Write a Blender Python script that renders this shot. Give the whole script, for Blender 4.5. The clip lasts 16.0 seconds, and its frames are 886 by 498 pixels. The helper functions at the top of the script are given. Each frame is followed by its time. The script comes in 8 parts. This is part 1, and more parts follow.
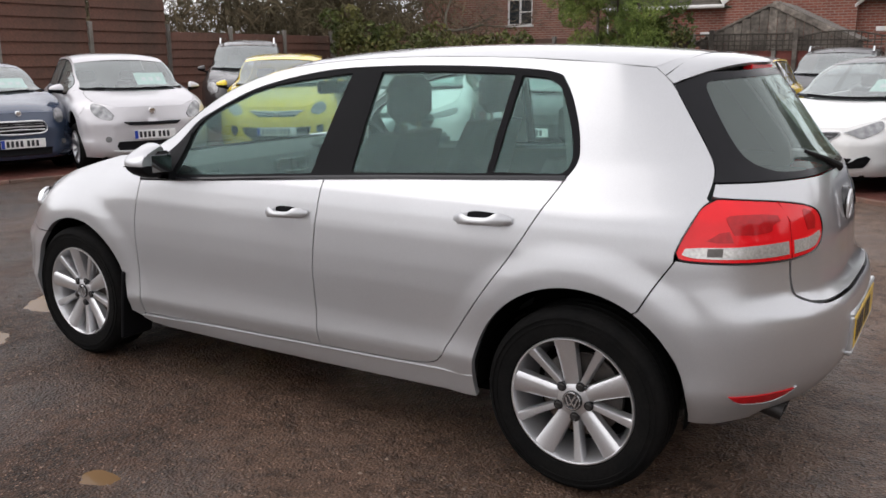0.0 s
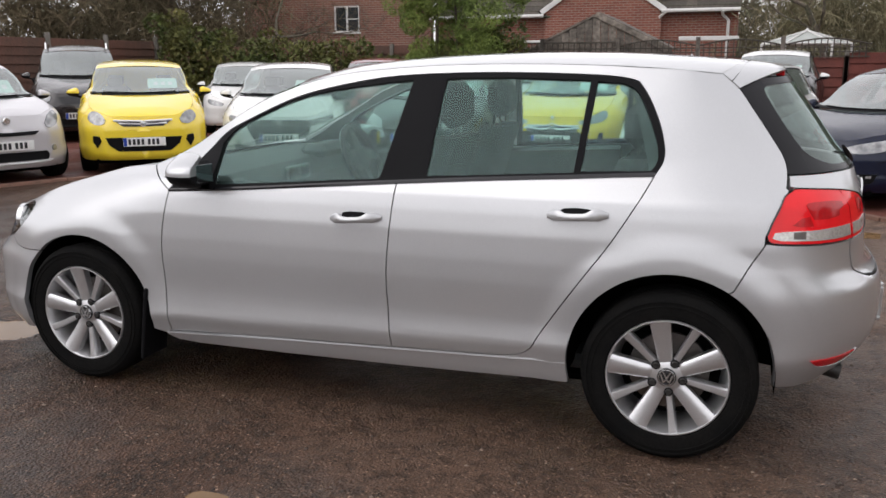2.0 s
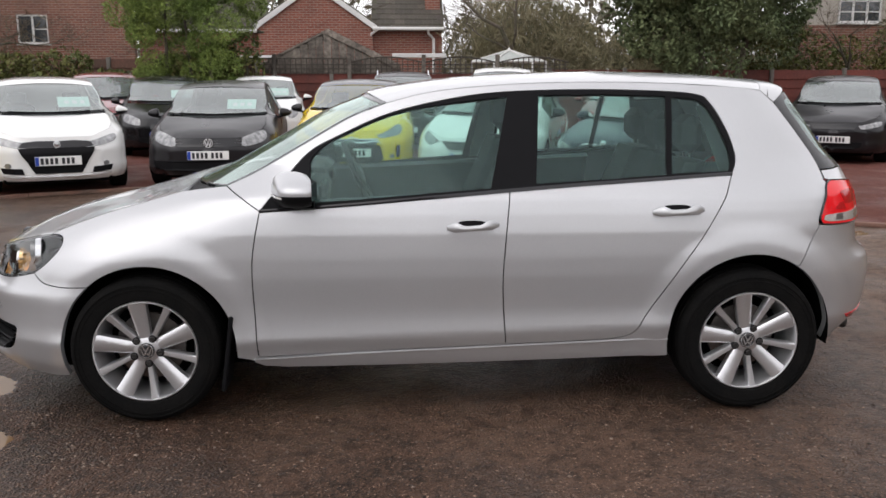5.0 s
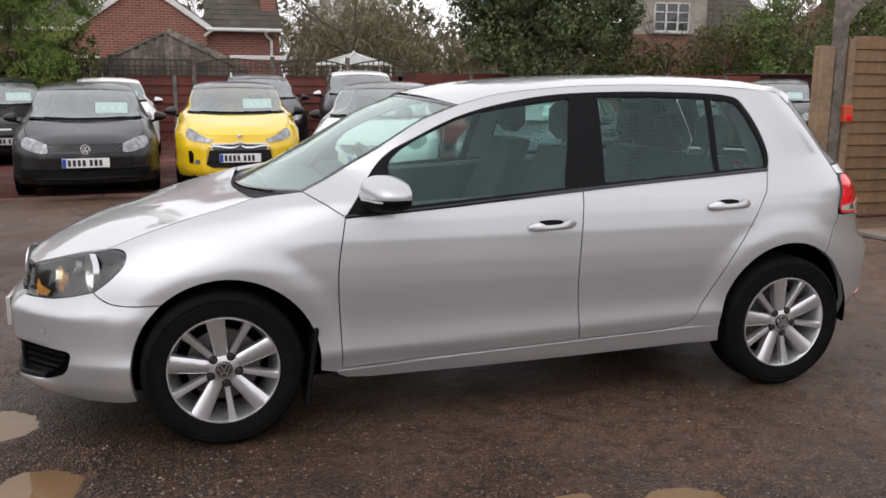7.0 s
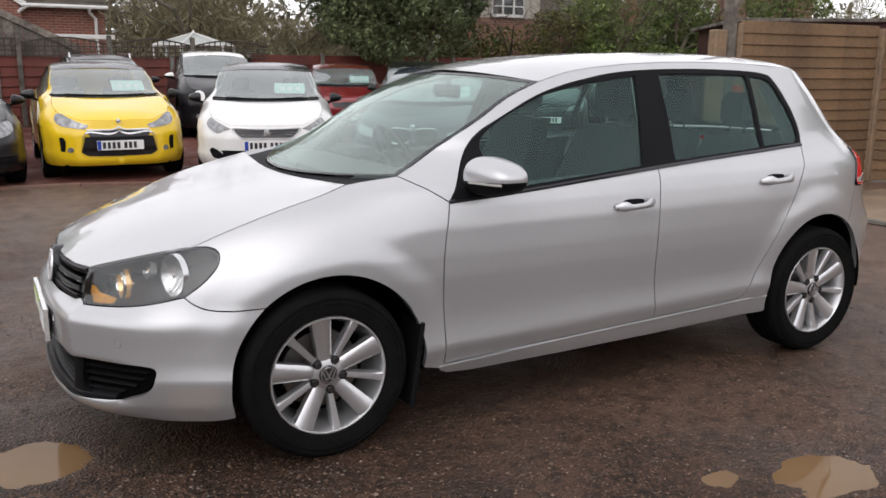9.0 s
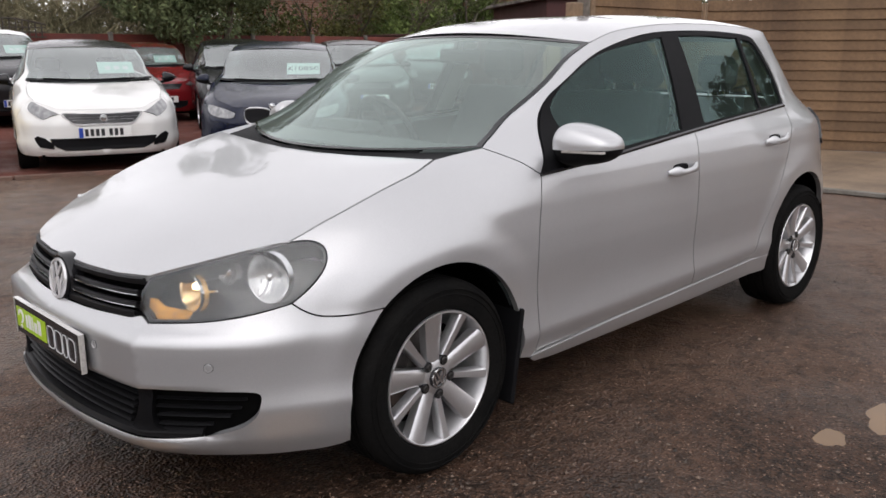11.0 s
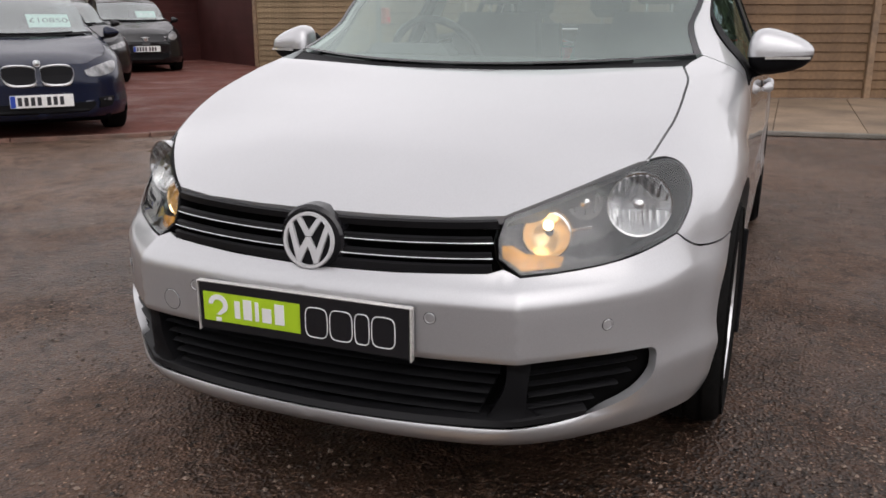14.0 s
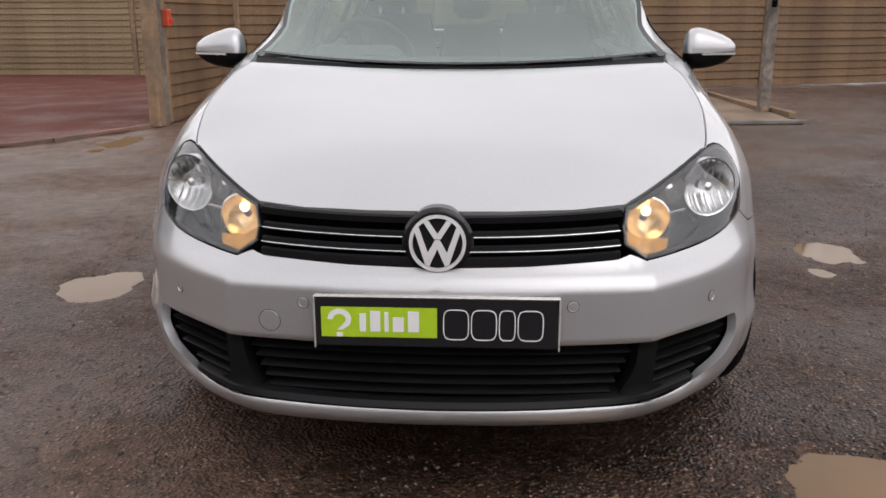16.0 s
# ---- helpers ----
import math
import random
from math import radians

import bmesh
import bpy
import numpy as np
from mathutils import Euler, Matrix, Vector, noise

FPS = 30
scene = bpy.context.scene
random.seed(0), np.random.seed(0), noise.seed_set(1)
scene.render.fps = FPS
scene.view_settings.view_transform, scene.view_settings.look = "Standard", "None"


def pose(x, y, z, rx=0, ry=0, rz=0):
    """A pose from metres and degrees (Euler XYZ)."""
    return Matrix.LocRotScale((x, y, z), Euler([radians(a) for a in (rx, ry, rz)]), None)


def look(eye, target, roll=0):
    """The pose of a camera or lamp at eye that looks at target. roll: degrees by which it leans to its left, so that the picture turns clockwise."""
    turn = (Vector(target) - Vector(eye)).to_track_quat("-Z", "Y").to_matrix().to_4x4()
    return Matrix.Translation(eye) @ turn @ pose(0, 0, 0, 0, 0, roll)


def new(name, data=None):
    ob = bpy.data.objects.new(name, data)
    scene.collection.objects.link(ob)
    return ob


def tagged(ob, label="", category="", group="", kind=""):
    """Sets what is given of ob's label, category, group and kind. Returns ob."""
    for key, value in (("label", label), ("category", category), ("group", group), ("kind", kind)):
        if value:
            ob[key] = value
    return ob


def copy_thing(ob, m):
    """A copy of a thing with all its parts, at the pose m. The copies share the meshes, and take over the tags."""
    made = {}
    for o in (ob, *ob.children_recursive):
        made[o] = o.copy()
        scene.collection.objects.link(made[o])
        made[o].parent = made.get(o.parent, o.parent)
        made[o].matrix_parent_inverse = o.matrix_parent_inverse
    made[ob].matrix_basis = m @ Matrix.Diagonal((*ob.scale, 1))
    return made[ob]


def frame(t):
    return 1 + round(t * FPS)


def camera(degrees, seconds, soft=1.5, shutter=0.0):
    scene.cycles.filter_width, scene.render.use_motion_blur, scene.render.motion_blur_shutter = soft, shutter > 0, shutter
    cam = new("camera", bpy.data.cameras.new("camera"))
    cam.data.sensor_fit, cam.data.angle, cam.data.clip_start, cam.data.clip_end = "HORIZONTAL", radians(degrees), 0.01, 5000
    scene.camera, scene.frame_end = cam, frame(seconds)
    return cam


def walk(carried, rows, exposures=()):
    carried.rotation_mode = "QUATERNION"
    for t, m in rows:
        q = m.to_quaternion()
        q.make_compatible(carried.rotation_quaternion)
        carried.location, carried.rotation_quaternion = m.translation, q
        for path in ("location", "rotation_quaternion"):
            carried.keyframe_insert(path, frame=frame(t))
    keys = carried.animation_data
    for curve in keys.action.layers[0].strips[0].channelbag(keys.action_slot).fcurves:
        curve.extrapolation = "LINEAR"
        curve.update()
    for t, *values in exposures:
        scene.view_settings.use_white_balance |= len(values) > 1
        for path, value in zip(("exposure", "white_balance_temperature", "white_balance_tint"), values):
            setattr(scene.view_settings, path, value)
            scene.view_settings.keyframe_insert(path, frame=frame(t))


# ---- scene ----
from mathutils import geometry

cam = camera(55.4, 16.0, soft=1.6)
PATH = [
    (0, (2.32, -3.241, 1.415), (1.276, -1.594, 0.971), -0.3),
    (0.5, (2.125, -3.419, 1.414), (1.176, -1.714, 0.975), -0.3),
    (1, (1.919, -3.587, 1.419), (1.097, -1.816, 0.985), -0.3),
    (1.5, (1.679, -3.693, 1.41), (0.941, -1.885, 0.977), -0.3),
    (2, (1.468, -3.8, 1.421), (0.829, -1.955, 0.99), -0.2),
    (2.5, (1.183, -3.999, 1.437), (0.674, -2.113, 1.01), -0.1),
    (3, (0.907, -4.094, 1.43), (0.517, -2.179, 1.007), 0.1),
    (3.5, (0.602, -4.173, 1.438), (0.304, -2.239, 1.025), 0.1),
    (4, (0.352, -4.256, 1.434), (0.151, -2.307, 1.03), 0.2),
    (4.2, (0.231, -4.283, 1.441), (0.099, -2.328, 1.039), 0.1),
    (6.3, (-0.977, -4.199, 1.419), (-0.572, -2.28, 1.03), 0.3),
    (6.5, (-1.096, -4.164, 1.416), (-0.647, -2.254, 1.027), 0.3),
    (7, (-1.346, -4.1, 1.429), (-0.799, -2.216, 1.038), 0.3),
    (7.5, (-1.651, -4.022, 1.423), (-0.977, -2.18, 1.032), 0.4),
    (8, (-1.892, -3.906, 1.419), (-1.109, -2.109, 1.02), 0.4),
    (8.5, (-2.12, -3.719, 1.417), (-1.259, -1.96, 1.008), 0.4),
    (9, (-2.307, -3.511, 1.391), (-1.363, -1.8, 0.966), 0.5),
    (9.2, (-2.408, -3.404, 1.387), (-1.412, -1.724, 0.957), 0.7),
    (11.3, (-3.085, -2.456, 1.303), (-1.683, -1.116, 0.823), -0.1),
    (11.5, (-3.144, -2.348, 1.298), (-1.712, -1.04, 0.806), -0.1),
    (12, (-3.255, -2.048, 1.261), (-1.752, -0.826, 0.763), -0.1),
    (12.5, (-3.354, -1.785, 1.207), (-1.796, -0.639, 0.7), 0.1),
    (13, (-3.463, -1.53, 1.175), (-1.817, -0.52, 0.656), 0.1),
    (13.5, (-3.543, -1.22, 1.141), (-1.808, -0.375, 0.613), 0.1),
    (14, (-3.643, -0.934, 1.094), (-1.853, -0.215, 0.565), 0.1),
    (14.5, (-3.738, -0.672, 1.084), (-1.924, -0.016, 0.556), 0.2),
    (15, (-3.744, -0.517, 1.062), (-1.901, 0.046, 0.527), -0.3),
    (15.5, (-3.779, -0.287, 1.058), (-1.868, -0.007, 0.54), 0.0),
    (16, (-3.865, -0.111, 1.095), (-1.939, -0.003, 0.569), -0.1),
]
walk(cam, [(t, look(eye, target, roll)) for t, eye, target, roll in PATH], exposures=[(0.0, 0.24, 6500, 13), (9.0, 0.20, 6500, 13), (11.5, 0.16, 6550, 14), (12.5, 0.09, 6600, 14.5), (14.0, 0.14, 6600, 14.5), (16.0, 0.19, 6600, 14.5)])

# ---- world: an overcast winter sky ----
world = bpy.data.worlds.new("overcast_sky")
scene.world = world
world.use_nodes = True
wn, wl = world.node_tree.nodes, world.node_tree.links
wn.clear()
sky = wn.new("ShaderNodeTexSky")
sky.sky_type, sky.sun_disc = "NISHITA", False
sky.sun_elevation, sky.sun_rotation = radians(51), radians(222)
sky.air_density, sky.dust_density, sky.ozone_density = 1.0, 2.0, 1.0
pale = wn.new("ShaderNodeHueSaturation")
pale.inputs["Saturation"].default_value = 0.12
back = wn.new("ShaderNodeBackground")
back.inputs["Strength"].default_value = 0.15
wout = wn.new("ShaderNodeOutputWorld")
wl.new(sky.outputs[0], pale.inputs["Color"])
cloud = wn.new("ShaderNodeMix")
cloud.data_type = "RGBA"
cloud.inputs[0].default_value = 0.7
# an even cloud cover
wtc, wsep, wgrad, wcol = wn.new("ShaderNodeTexCoord"), wn.new("ShaderNodeSeparateXYZ"), wn.new("ShaderNodeMapRange"), wn.new("ShaderNodeMix")
wl.new(wtc.outputs["Generated"], wsep.inputs[0])
wl.new(wsep.outputs[2], wgrad.inputs["Value"])
wcol.data_type = "RGBA"
wcol.inputs[6].default_value, wcol.inputs[7].default_value = (9.6, 9.6, 9.8, 1), (7.4, 7.4, 7.6, 1)
wl.new(wgrad.outputs[0], wcol.inputs[0])
wl.new(wcol.outputs[2], cloud.inputs[7])
wl.new(pale.outputs[0], cloud.inputs[6])
wl.new(cloud.outputs[2], back.inputs["Color"])
wl.new(back.outputs[0], wout.inputs["Surface"])

sun = new("sun", bpy.data.lights.new("sun", "SUN"))
sun.data.energy, sun.data.angle, sun.data.color = 0.55, radians(60), (1.0, 0.97, 0.94)
sun.matrix_world = look((0, 0, 0), (0.55, 0.60, -1.0))


# ---- materials ----
def node_mat(name):
    m = bpy.data.materials.new(name)
    m.use_nodes = True
    m.node_tree.nodes.clear()
    out = m.node_tree.nodes.new("ShaderNodeOutputMaterial")
    return m, m.node_tree.nodes, m.node_tree.links, out


def surface(name, base, rough=0.5, metal=0.0, vary=0.15, grain=30.0, stain=2.0, bump=0.0, bump_scale=60.0, coat=0.0,
            second=None, rough_vary=0.1, spec=0.5, island=0.0, piece=0.0):
    """A procedural surface: two scales of tone, roughness variation and fine relief. second: a colour that stains towards."""
    m, n, l, out = node_mat(name)
    p = n.new("ShaderNodeBsdfPrincipled")
    l.new(p.outputs[0], out.inputs["Surface"])
    tc = n.new("ShaderNodeTexCoord")
    fine, wide = n.new("ShaderNodeTexNoise"), n.new("ShaderNodeTexNoise")
    for t, s, d in ((fine, grain, 3), (wide, stain, 4)):
        t.inputs["Scale"].default_value, t.inputs["Detail"].default_value = s, d
        l.new(tc.outputs["Object"], t.inputs["Vector"])
    a = n.new("ShaderNodeMix")
    a.data_type = "RGBA"
    a.inputs[6].default_value = (*base, 1)
    a.inputs[7].default_value = (*(second or [c * (1 - 2 * vary) for c in base]), 1)
    ramp = n.new("ShaderNodeMapRange")
    ramp.inputs["From Min"].default_value, ramp.inputs["From Max"].default_value = 0.38, 0.68
    l.new(wide.outputs["Fac"], ramp.inputs["Value"])
    l.new(ramp.outputs[0], a.inputs[0])
    b = n.new("ShaderNodeHueSaturation")
    l.new(a.outputs[2], b.inputs["Color"])
    tone = n.new("ShaderNodeMapRange")
    tone.inputs["To Min"].default_value, tone.inputs["To Max"].default_value = 1 - vary, 1 + vary
    tone.inputs["From Min"].default_value, tone.inputs["From Max"].default_value = 0.3, 0.7
    l.new(fine.outputs["Fac"], tone.inputs["Value"])
    last = tone.outputs[0]
    for amount, source in ((island, "isl"), (piece, "obj")):
        if amount:
            if source == "isl":
                g = n.new("ShaderNodeNewGeometry").outputs["Random Per Island"]
            else:
                g = n.new("ShaderNodeObjectInfo").outputs["Random"]
            mr = n.new("ShaderNodeMapRange")
            mr.inputs["To Min"].default_value, mr.inputs["To Max"].default_value = 1 - amount, 1 + amount
            l.new(g, mr.inputs["Value"])
            mul = n.new("ShaderNodeMath")
            mul.operation = "MULTIPLY"
            l.new(last, mul.inputs[0])
            l.new(mr.outputs[0], mul.inputs[1])
            last = mul.outputs[0]
    l.new(last, b.inputs["Value"])
    l.new(b.outputs[0], p.inputs["Base Color"])
    rr = n.new("ShaderNodeMapRange")
    rr.inputs["To Min"].default_value, rr.inputs["To Max"].default_value = max(0.02, rough - rough_vary), min(1, rough + rough_vary)
    l.new(wide.outputs["Fac"], rr.inputs["Value"])
    l.new(rr.outputs[0], p.inputs["Roughness"])
    p.inputs["Metallic"].default_value = metal
    p.inputs["Specular IOR Level"].default_value = spec
    if coat:
        p.inputs["Coat Weight"].default_value, p.inputs["Coat Roughness"].default_value = coat, 0.04
    if bump:
        bt = n.new("ShaderNodeTexNoise")
        bt.inputs["Scale"].default_value, bt.inputs["Detail"].default_value = bump_scale, 4
        l.new(tc.outputs["Object"], bt.inputs["Vector"])
        bn = n.new("ShaderNodeBump")
        bn.inputs["Strength"].default_value, bn.inputs["Distance"].default_value = bump, 0.02
        l.new(bt.outputs["Fac"], bn.inputs["Height"])
        l.new(bn.outputs[0], p.inputs["Normal"])
    return m


def paint(name, base, metal=0.0, rough=0.3, flake=0.03, coat=1.0):
    """Car paint under a clear coat, with faint dirt."""
    m = surface(name, base, rough, metal, flake, 400.0, 1.3, coat=coat, second=[c * 0.94 for c in base], rough_vary=0.04, spec=0.35)
    return m


def glass(name, tint, ior=1.6, sheen_haze=0.0, sheen_tint=(0.95, 0.97, 0.97)):
    """A pane: light passes tinted, and the sheen grows at a glancing angle. A pale film can paint in dust and sky
    sheen.
    """
    m, n, l, out = node_mat(name)
    clear, gloss, mix, face = n.new("ShaderNodeBsdfTransparent"), n.new("ShaderNodeBsdfGlossy"), n.new("ShaderNodeMixShader"), n.new("ShaderNodeLayerWeight")
    clear.inputs["Color"].default_value = (*tint, 1)
    gloss.inputs["Roughness"].default_value = 0.015
    gloss.inputs["Color"].default_value = (*sheen_tint, 1)
    face.inputs["Blend"].default_value = 0.5
    power, sheen = n.new("ShaderNodeMath"), n.new("ShaderNodeMapRange")
    power.operation = "POWER"
    power.inputs[1].default_value = 5.0
    sheen.inputs["To Min"].default_value = 1.7 * ((ior - 1) / (ior + 1)) ** 2
    l.new(face.outputs["Facing"], power.inputs[0])
    l.new(power.outputs[0], sheen.inputs["Value"])
    l.new(sheen.outputs[0], mix.inputs[0])
    last = clear.outputs[0]
    if sheen_haze:
        # pale diffuse colour over the pane, for dust and painted sky sheen
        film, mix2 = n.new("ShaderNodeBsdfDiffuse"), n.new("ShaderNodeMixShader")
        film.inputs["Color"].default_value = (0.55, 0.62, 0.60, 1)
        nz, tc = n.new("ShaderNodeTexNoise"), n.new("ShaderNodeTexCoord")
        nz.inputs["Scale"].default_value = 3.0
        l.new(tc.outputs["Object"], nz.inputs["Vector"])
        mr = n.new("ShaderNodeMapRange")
        mr.inputs["To Min"].default_value, mr.inputs["To Max"].default_value = sheen_haze * 0.5, sheen_haze * 1.5
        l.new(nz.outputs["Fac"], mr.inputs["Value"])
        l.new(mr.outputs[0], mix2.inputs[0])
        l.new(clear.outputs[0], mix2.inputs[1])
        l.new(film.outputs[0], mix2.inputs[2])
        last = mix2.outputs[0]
    l.new(last, mix.inputs[1])
    l.new(gloss.outputs[0], mix.inputs[2])
    l.new(mix.outputs[0], out.inputs["Surface"])
    return m


def lamp_glow(name, colour, strength):
    m, n, l, out = node_mat(name)
    e = n.new("ShaderNodeEmission")
    e.inputs["Color"].default_value, e.inputs["Strength"].default_value = (*colour, 1), strength
    l.new(e.outputs[0], out.inputs["Surface"])
    return m


SILVER = paint("silver_metallic_paint", (0.545, 0.55, 0.56), 0.68, 0.36, 0.05, 1.0)
BLACK_TRIM = surface("black_trim_plastic", (0.008, 0.008, 0.009), 0.55, spec=0.08, vary=0.1, grain=300, bump=0.08, bump_scale=900)
GLOSS_BLACK = surface("gloss_black_plastic", (0.012, 0.012, 0.014), 0.14, vary=0.05)
# near-black without sheen: puts deep shade into the colour of backings and linings
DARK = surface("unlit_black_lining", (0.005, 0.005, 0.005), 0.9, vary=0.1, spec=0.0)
RUBBER = surface("tyre_rubber", (0.006, 0.006, 0.006), 0.8, vary=0.25, grain=90, stain=9, second=(0.009, 0.0085, 0.008), spec=0.06, bump=0.15, bump_scale=200)
ALLOY = surface("painted_alloy", (0.70, 0.70, 0.71), 0.30, 0.85, vary=0.04, grain=200, coat=0.5)
CHROME = surface("chrome", (0.86, 0.87, 0.88), 0.16, 1.0, vary=0.02, rough_vary=0.03)
REFLECTOR = surface("lamp_reflector", (0.70, 0.71, 0.72), 0.27, 1.0, vary=0.04, rough_vary=0.05)
STEEL = surface("brake_steel", (0.16, 0.155, 0.15), 0.5, 0.8, vary=0.2, second=(0.12, 0.08, 0.06))
EXHAUST = surface("sooty_exhaust_steel", (0.045, 0.042, 0.04), 0.45, 0.6, vary=0.2)
GLASS = glass("tinted_window_glass", (0.64, 0.84, 0.79), 1.40, 0.018, (0.62, 0.88, 0.85))
# the strong pale film paints sky sheen on the windscreen
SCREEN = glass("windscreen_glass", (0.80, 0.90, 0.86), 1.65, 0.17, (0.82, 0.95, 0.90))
LENS = glass("clear_lamp_lens", (0.93, 0.93, 0.92), 1.58, 0.010)
# here too a pale film lifts the pane like reflected sky
REAR_GLASS = glass("rear_screen_glass", (0.42, 0.50, 0.47), 1.55, 0.10, (0.80, 0.92, 0.88))
SCREEN_BORDER = surface("rear_screen_black_border", (0.012, 0.012, 0.014), 0.2, vary=0.05, spec=0.18)
GRILLE_BLACK = surface("satin_grille_plastic", (0.009, 0.009, 0.010), 0.45, vary=0.1, grain=300, spec=0.22)
RED_LENS = surface("red_lamp_lens", (0.80, 0.010, 0.016), 0.10, vary=0.03, grain=25, coat=0.3, second=(0.74, 0.008, 0.014), spec=0.3)
CLEAR_LENS = surface("ribbed_clear_lens", (0.62, 0.60, 0.57), 0.15, 0.3, vary=0.2, grain=120, coat=1.0)
FAINT_BOWL = surface("dim_lamp_bowl", (0.30, 0.30, 0.30), 0.25, 0.7, vary=0.2, grain=40)
EMBLEM = surface("bright_emblem_metal", (0.86, 0.86, 0.87), 0.20, 0.45, vary=0.03, rough_vary=0.04)
RED_CORE = surface("deep_red_lamp_core", (0.50, 0.007, 0.011), 0.15, vary=0.12, grain=60, spec=0.3, coat=0.3)
# mirror darkened in its colour to imitate reflected trees and ground
DARK_MIRROR = surface("mirror_glass", (0.30, 0.31, 0.32), 0.05, 1.0, vary=0.03, rough_vary=0.02)
HOUSING = surface("smoked_lamp_housing", (0.042, 0.042, 0.044), 0.28, 0.3, vary=0.25, grain=12, stain=9, second=(0.018, 0.018, 0.020))
BULB = lamp_glow("lit_side_lamp", (1.0, 0.76, 0.44), 4.0)
def lit_bowl(name, low, high, base=(0.75, 0.62, 0.45), metal=0.8):
    """The reflector of a side lamp: the bulb's warm light put in as emission, broken up by facets."""
    m, n, l, out = node_mat(name)
    p, v, mix, tc = n.new("ShaderNodeBsdfPrincipled"), n.new("ShaderNodeTexVoronoi"), n.new("ShaderNodeMix"), n.new("ShaderNodeTexCoord")
    v.inputs["Scale"].default_value = 70.0
    mix.data_type = "RGBA"
    mix.inputs[6].default_value, mix.inputs[7].default_value = (*low, 1), (*high, 1)
    l.new(tc.outputs["Object"], v.inputs["Vector"])
    l.new(v.outputs["Color"], mix.inputs[0])
    p.inputs["Base Color"].default_value, p.inputs["Metallic"].default_value, p.inputs["Roughness"].default_value = (*base, 1), metal, 0.2
    l.new(mix.outputs[2], p.inputs["Emission Color"])
    p.inputs["Emission Strength"].default_value = 1.0
    l.new(p.outputs[0], out.inputs["Surface"])
    return m


# both reflectors emit faintly in place of light caught from the bulb
LIT_BOWL = lit_bowl("lit_lamp_reflector", (0.03, 0.014, 0.003), (0.36, 0.19, 0.055), (0.72, 0.55, 0.32))
LIT_AMBER = lit_bowl("lit_amber_reflector", (0.02, 0.008, 0.002), (0.34, 0.15, 0.018), (0.36, 0.17, 0.022), 0.5)
SEAT = surface("charcoal_seat_cloth", (0.026, 0.028, 0.030), 0.85, vary=0.2, grain=260, bump=0.2, bump_scale=500)
CABIN = surface("dark_cabin_plastic", (0.045, 0.05, 0.05), 0.6, vary=0.1, grain=300, bump=0.1, bump_scale=700)
LINING = surface("pale_grey_headlining", (0.42, 0.42, 0.40), 0.9, vary=0.05)
PLATE_WHITE = surface("white_plate", (0.78, 0.78, 0.76), 0.35, vary=0.05, coat=0.4)
PLATE_YELLOW = surface("yellow_plate", (0.80, 0.52, 0.02), 0.35, vary=0.05, coat=0.4)
PLATE_BLUE = surface("blue_plate_band", (0.01, 0.05, 0.35), 0.35, vary=0.05)
INK = surface("black_print", (0.015, 0.015, 0.018), 0.4, vary=0.05)
WHITE_PRINT = surface("white_print", (0.80, 0.80, 0.80), 0.4, vary=0.03)
LIME = surface("lime_print", (0.40, 0.60, 0.02), 0.4, vary=0.04)
CARD = surface("pale_green_price_card", (0.55, 0.78, 0.70), 0.6, vary=0.06)


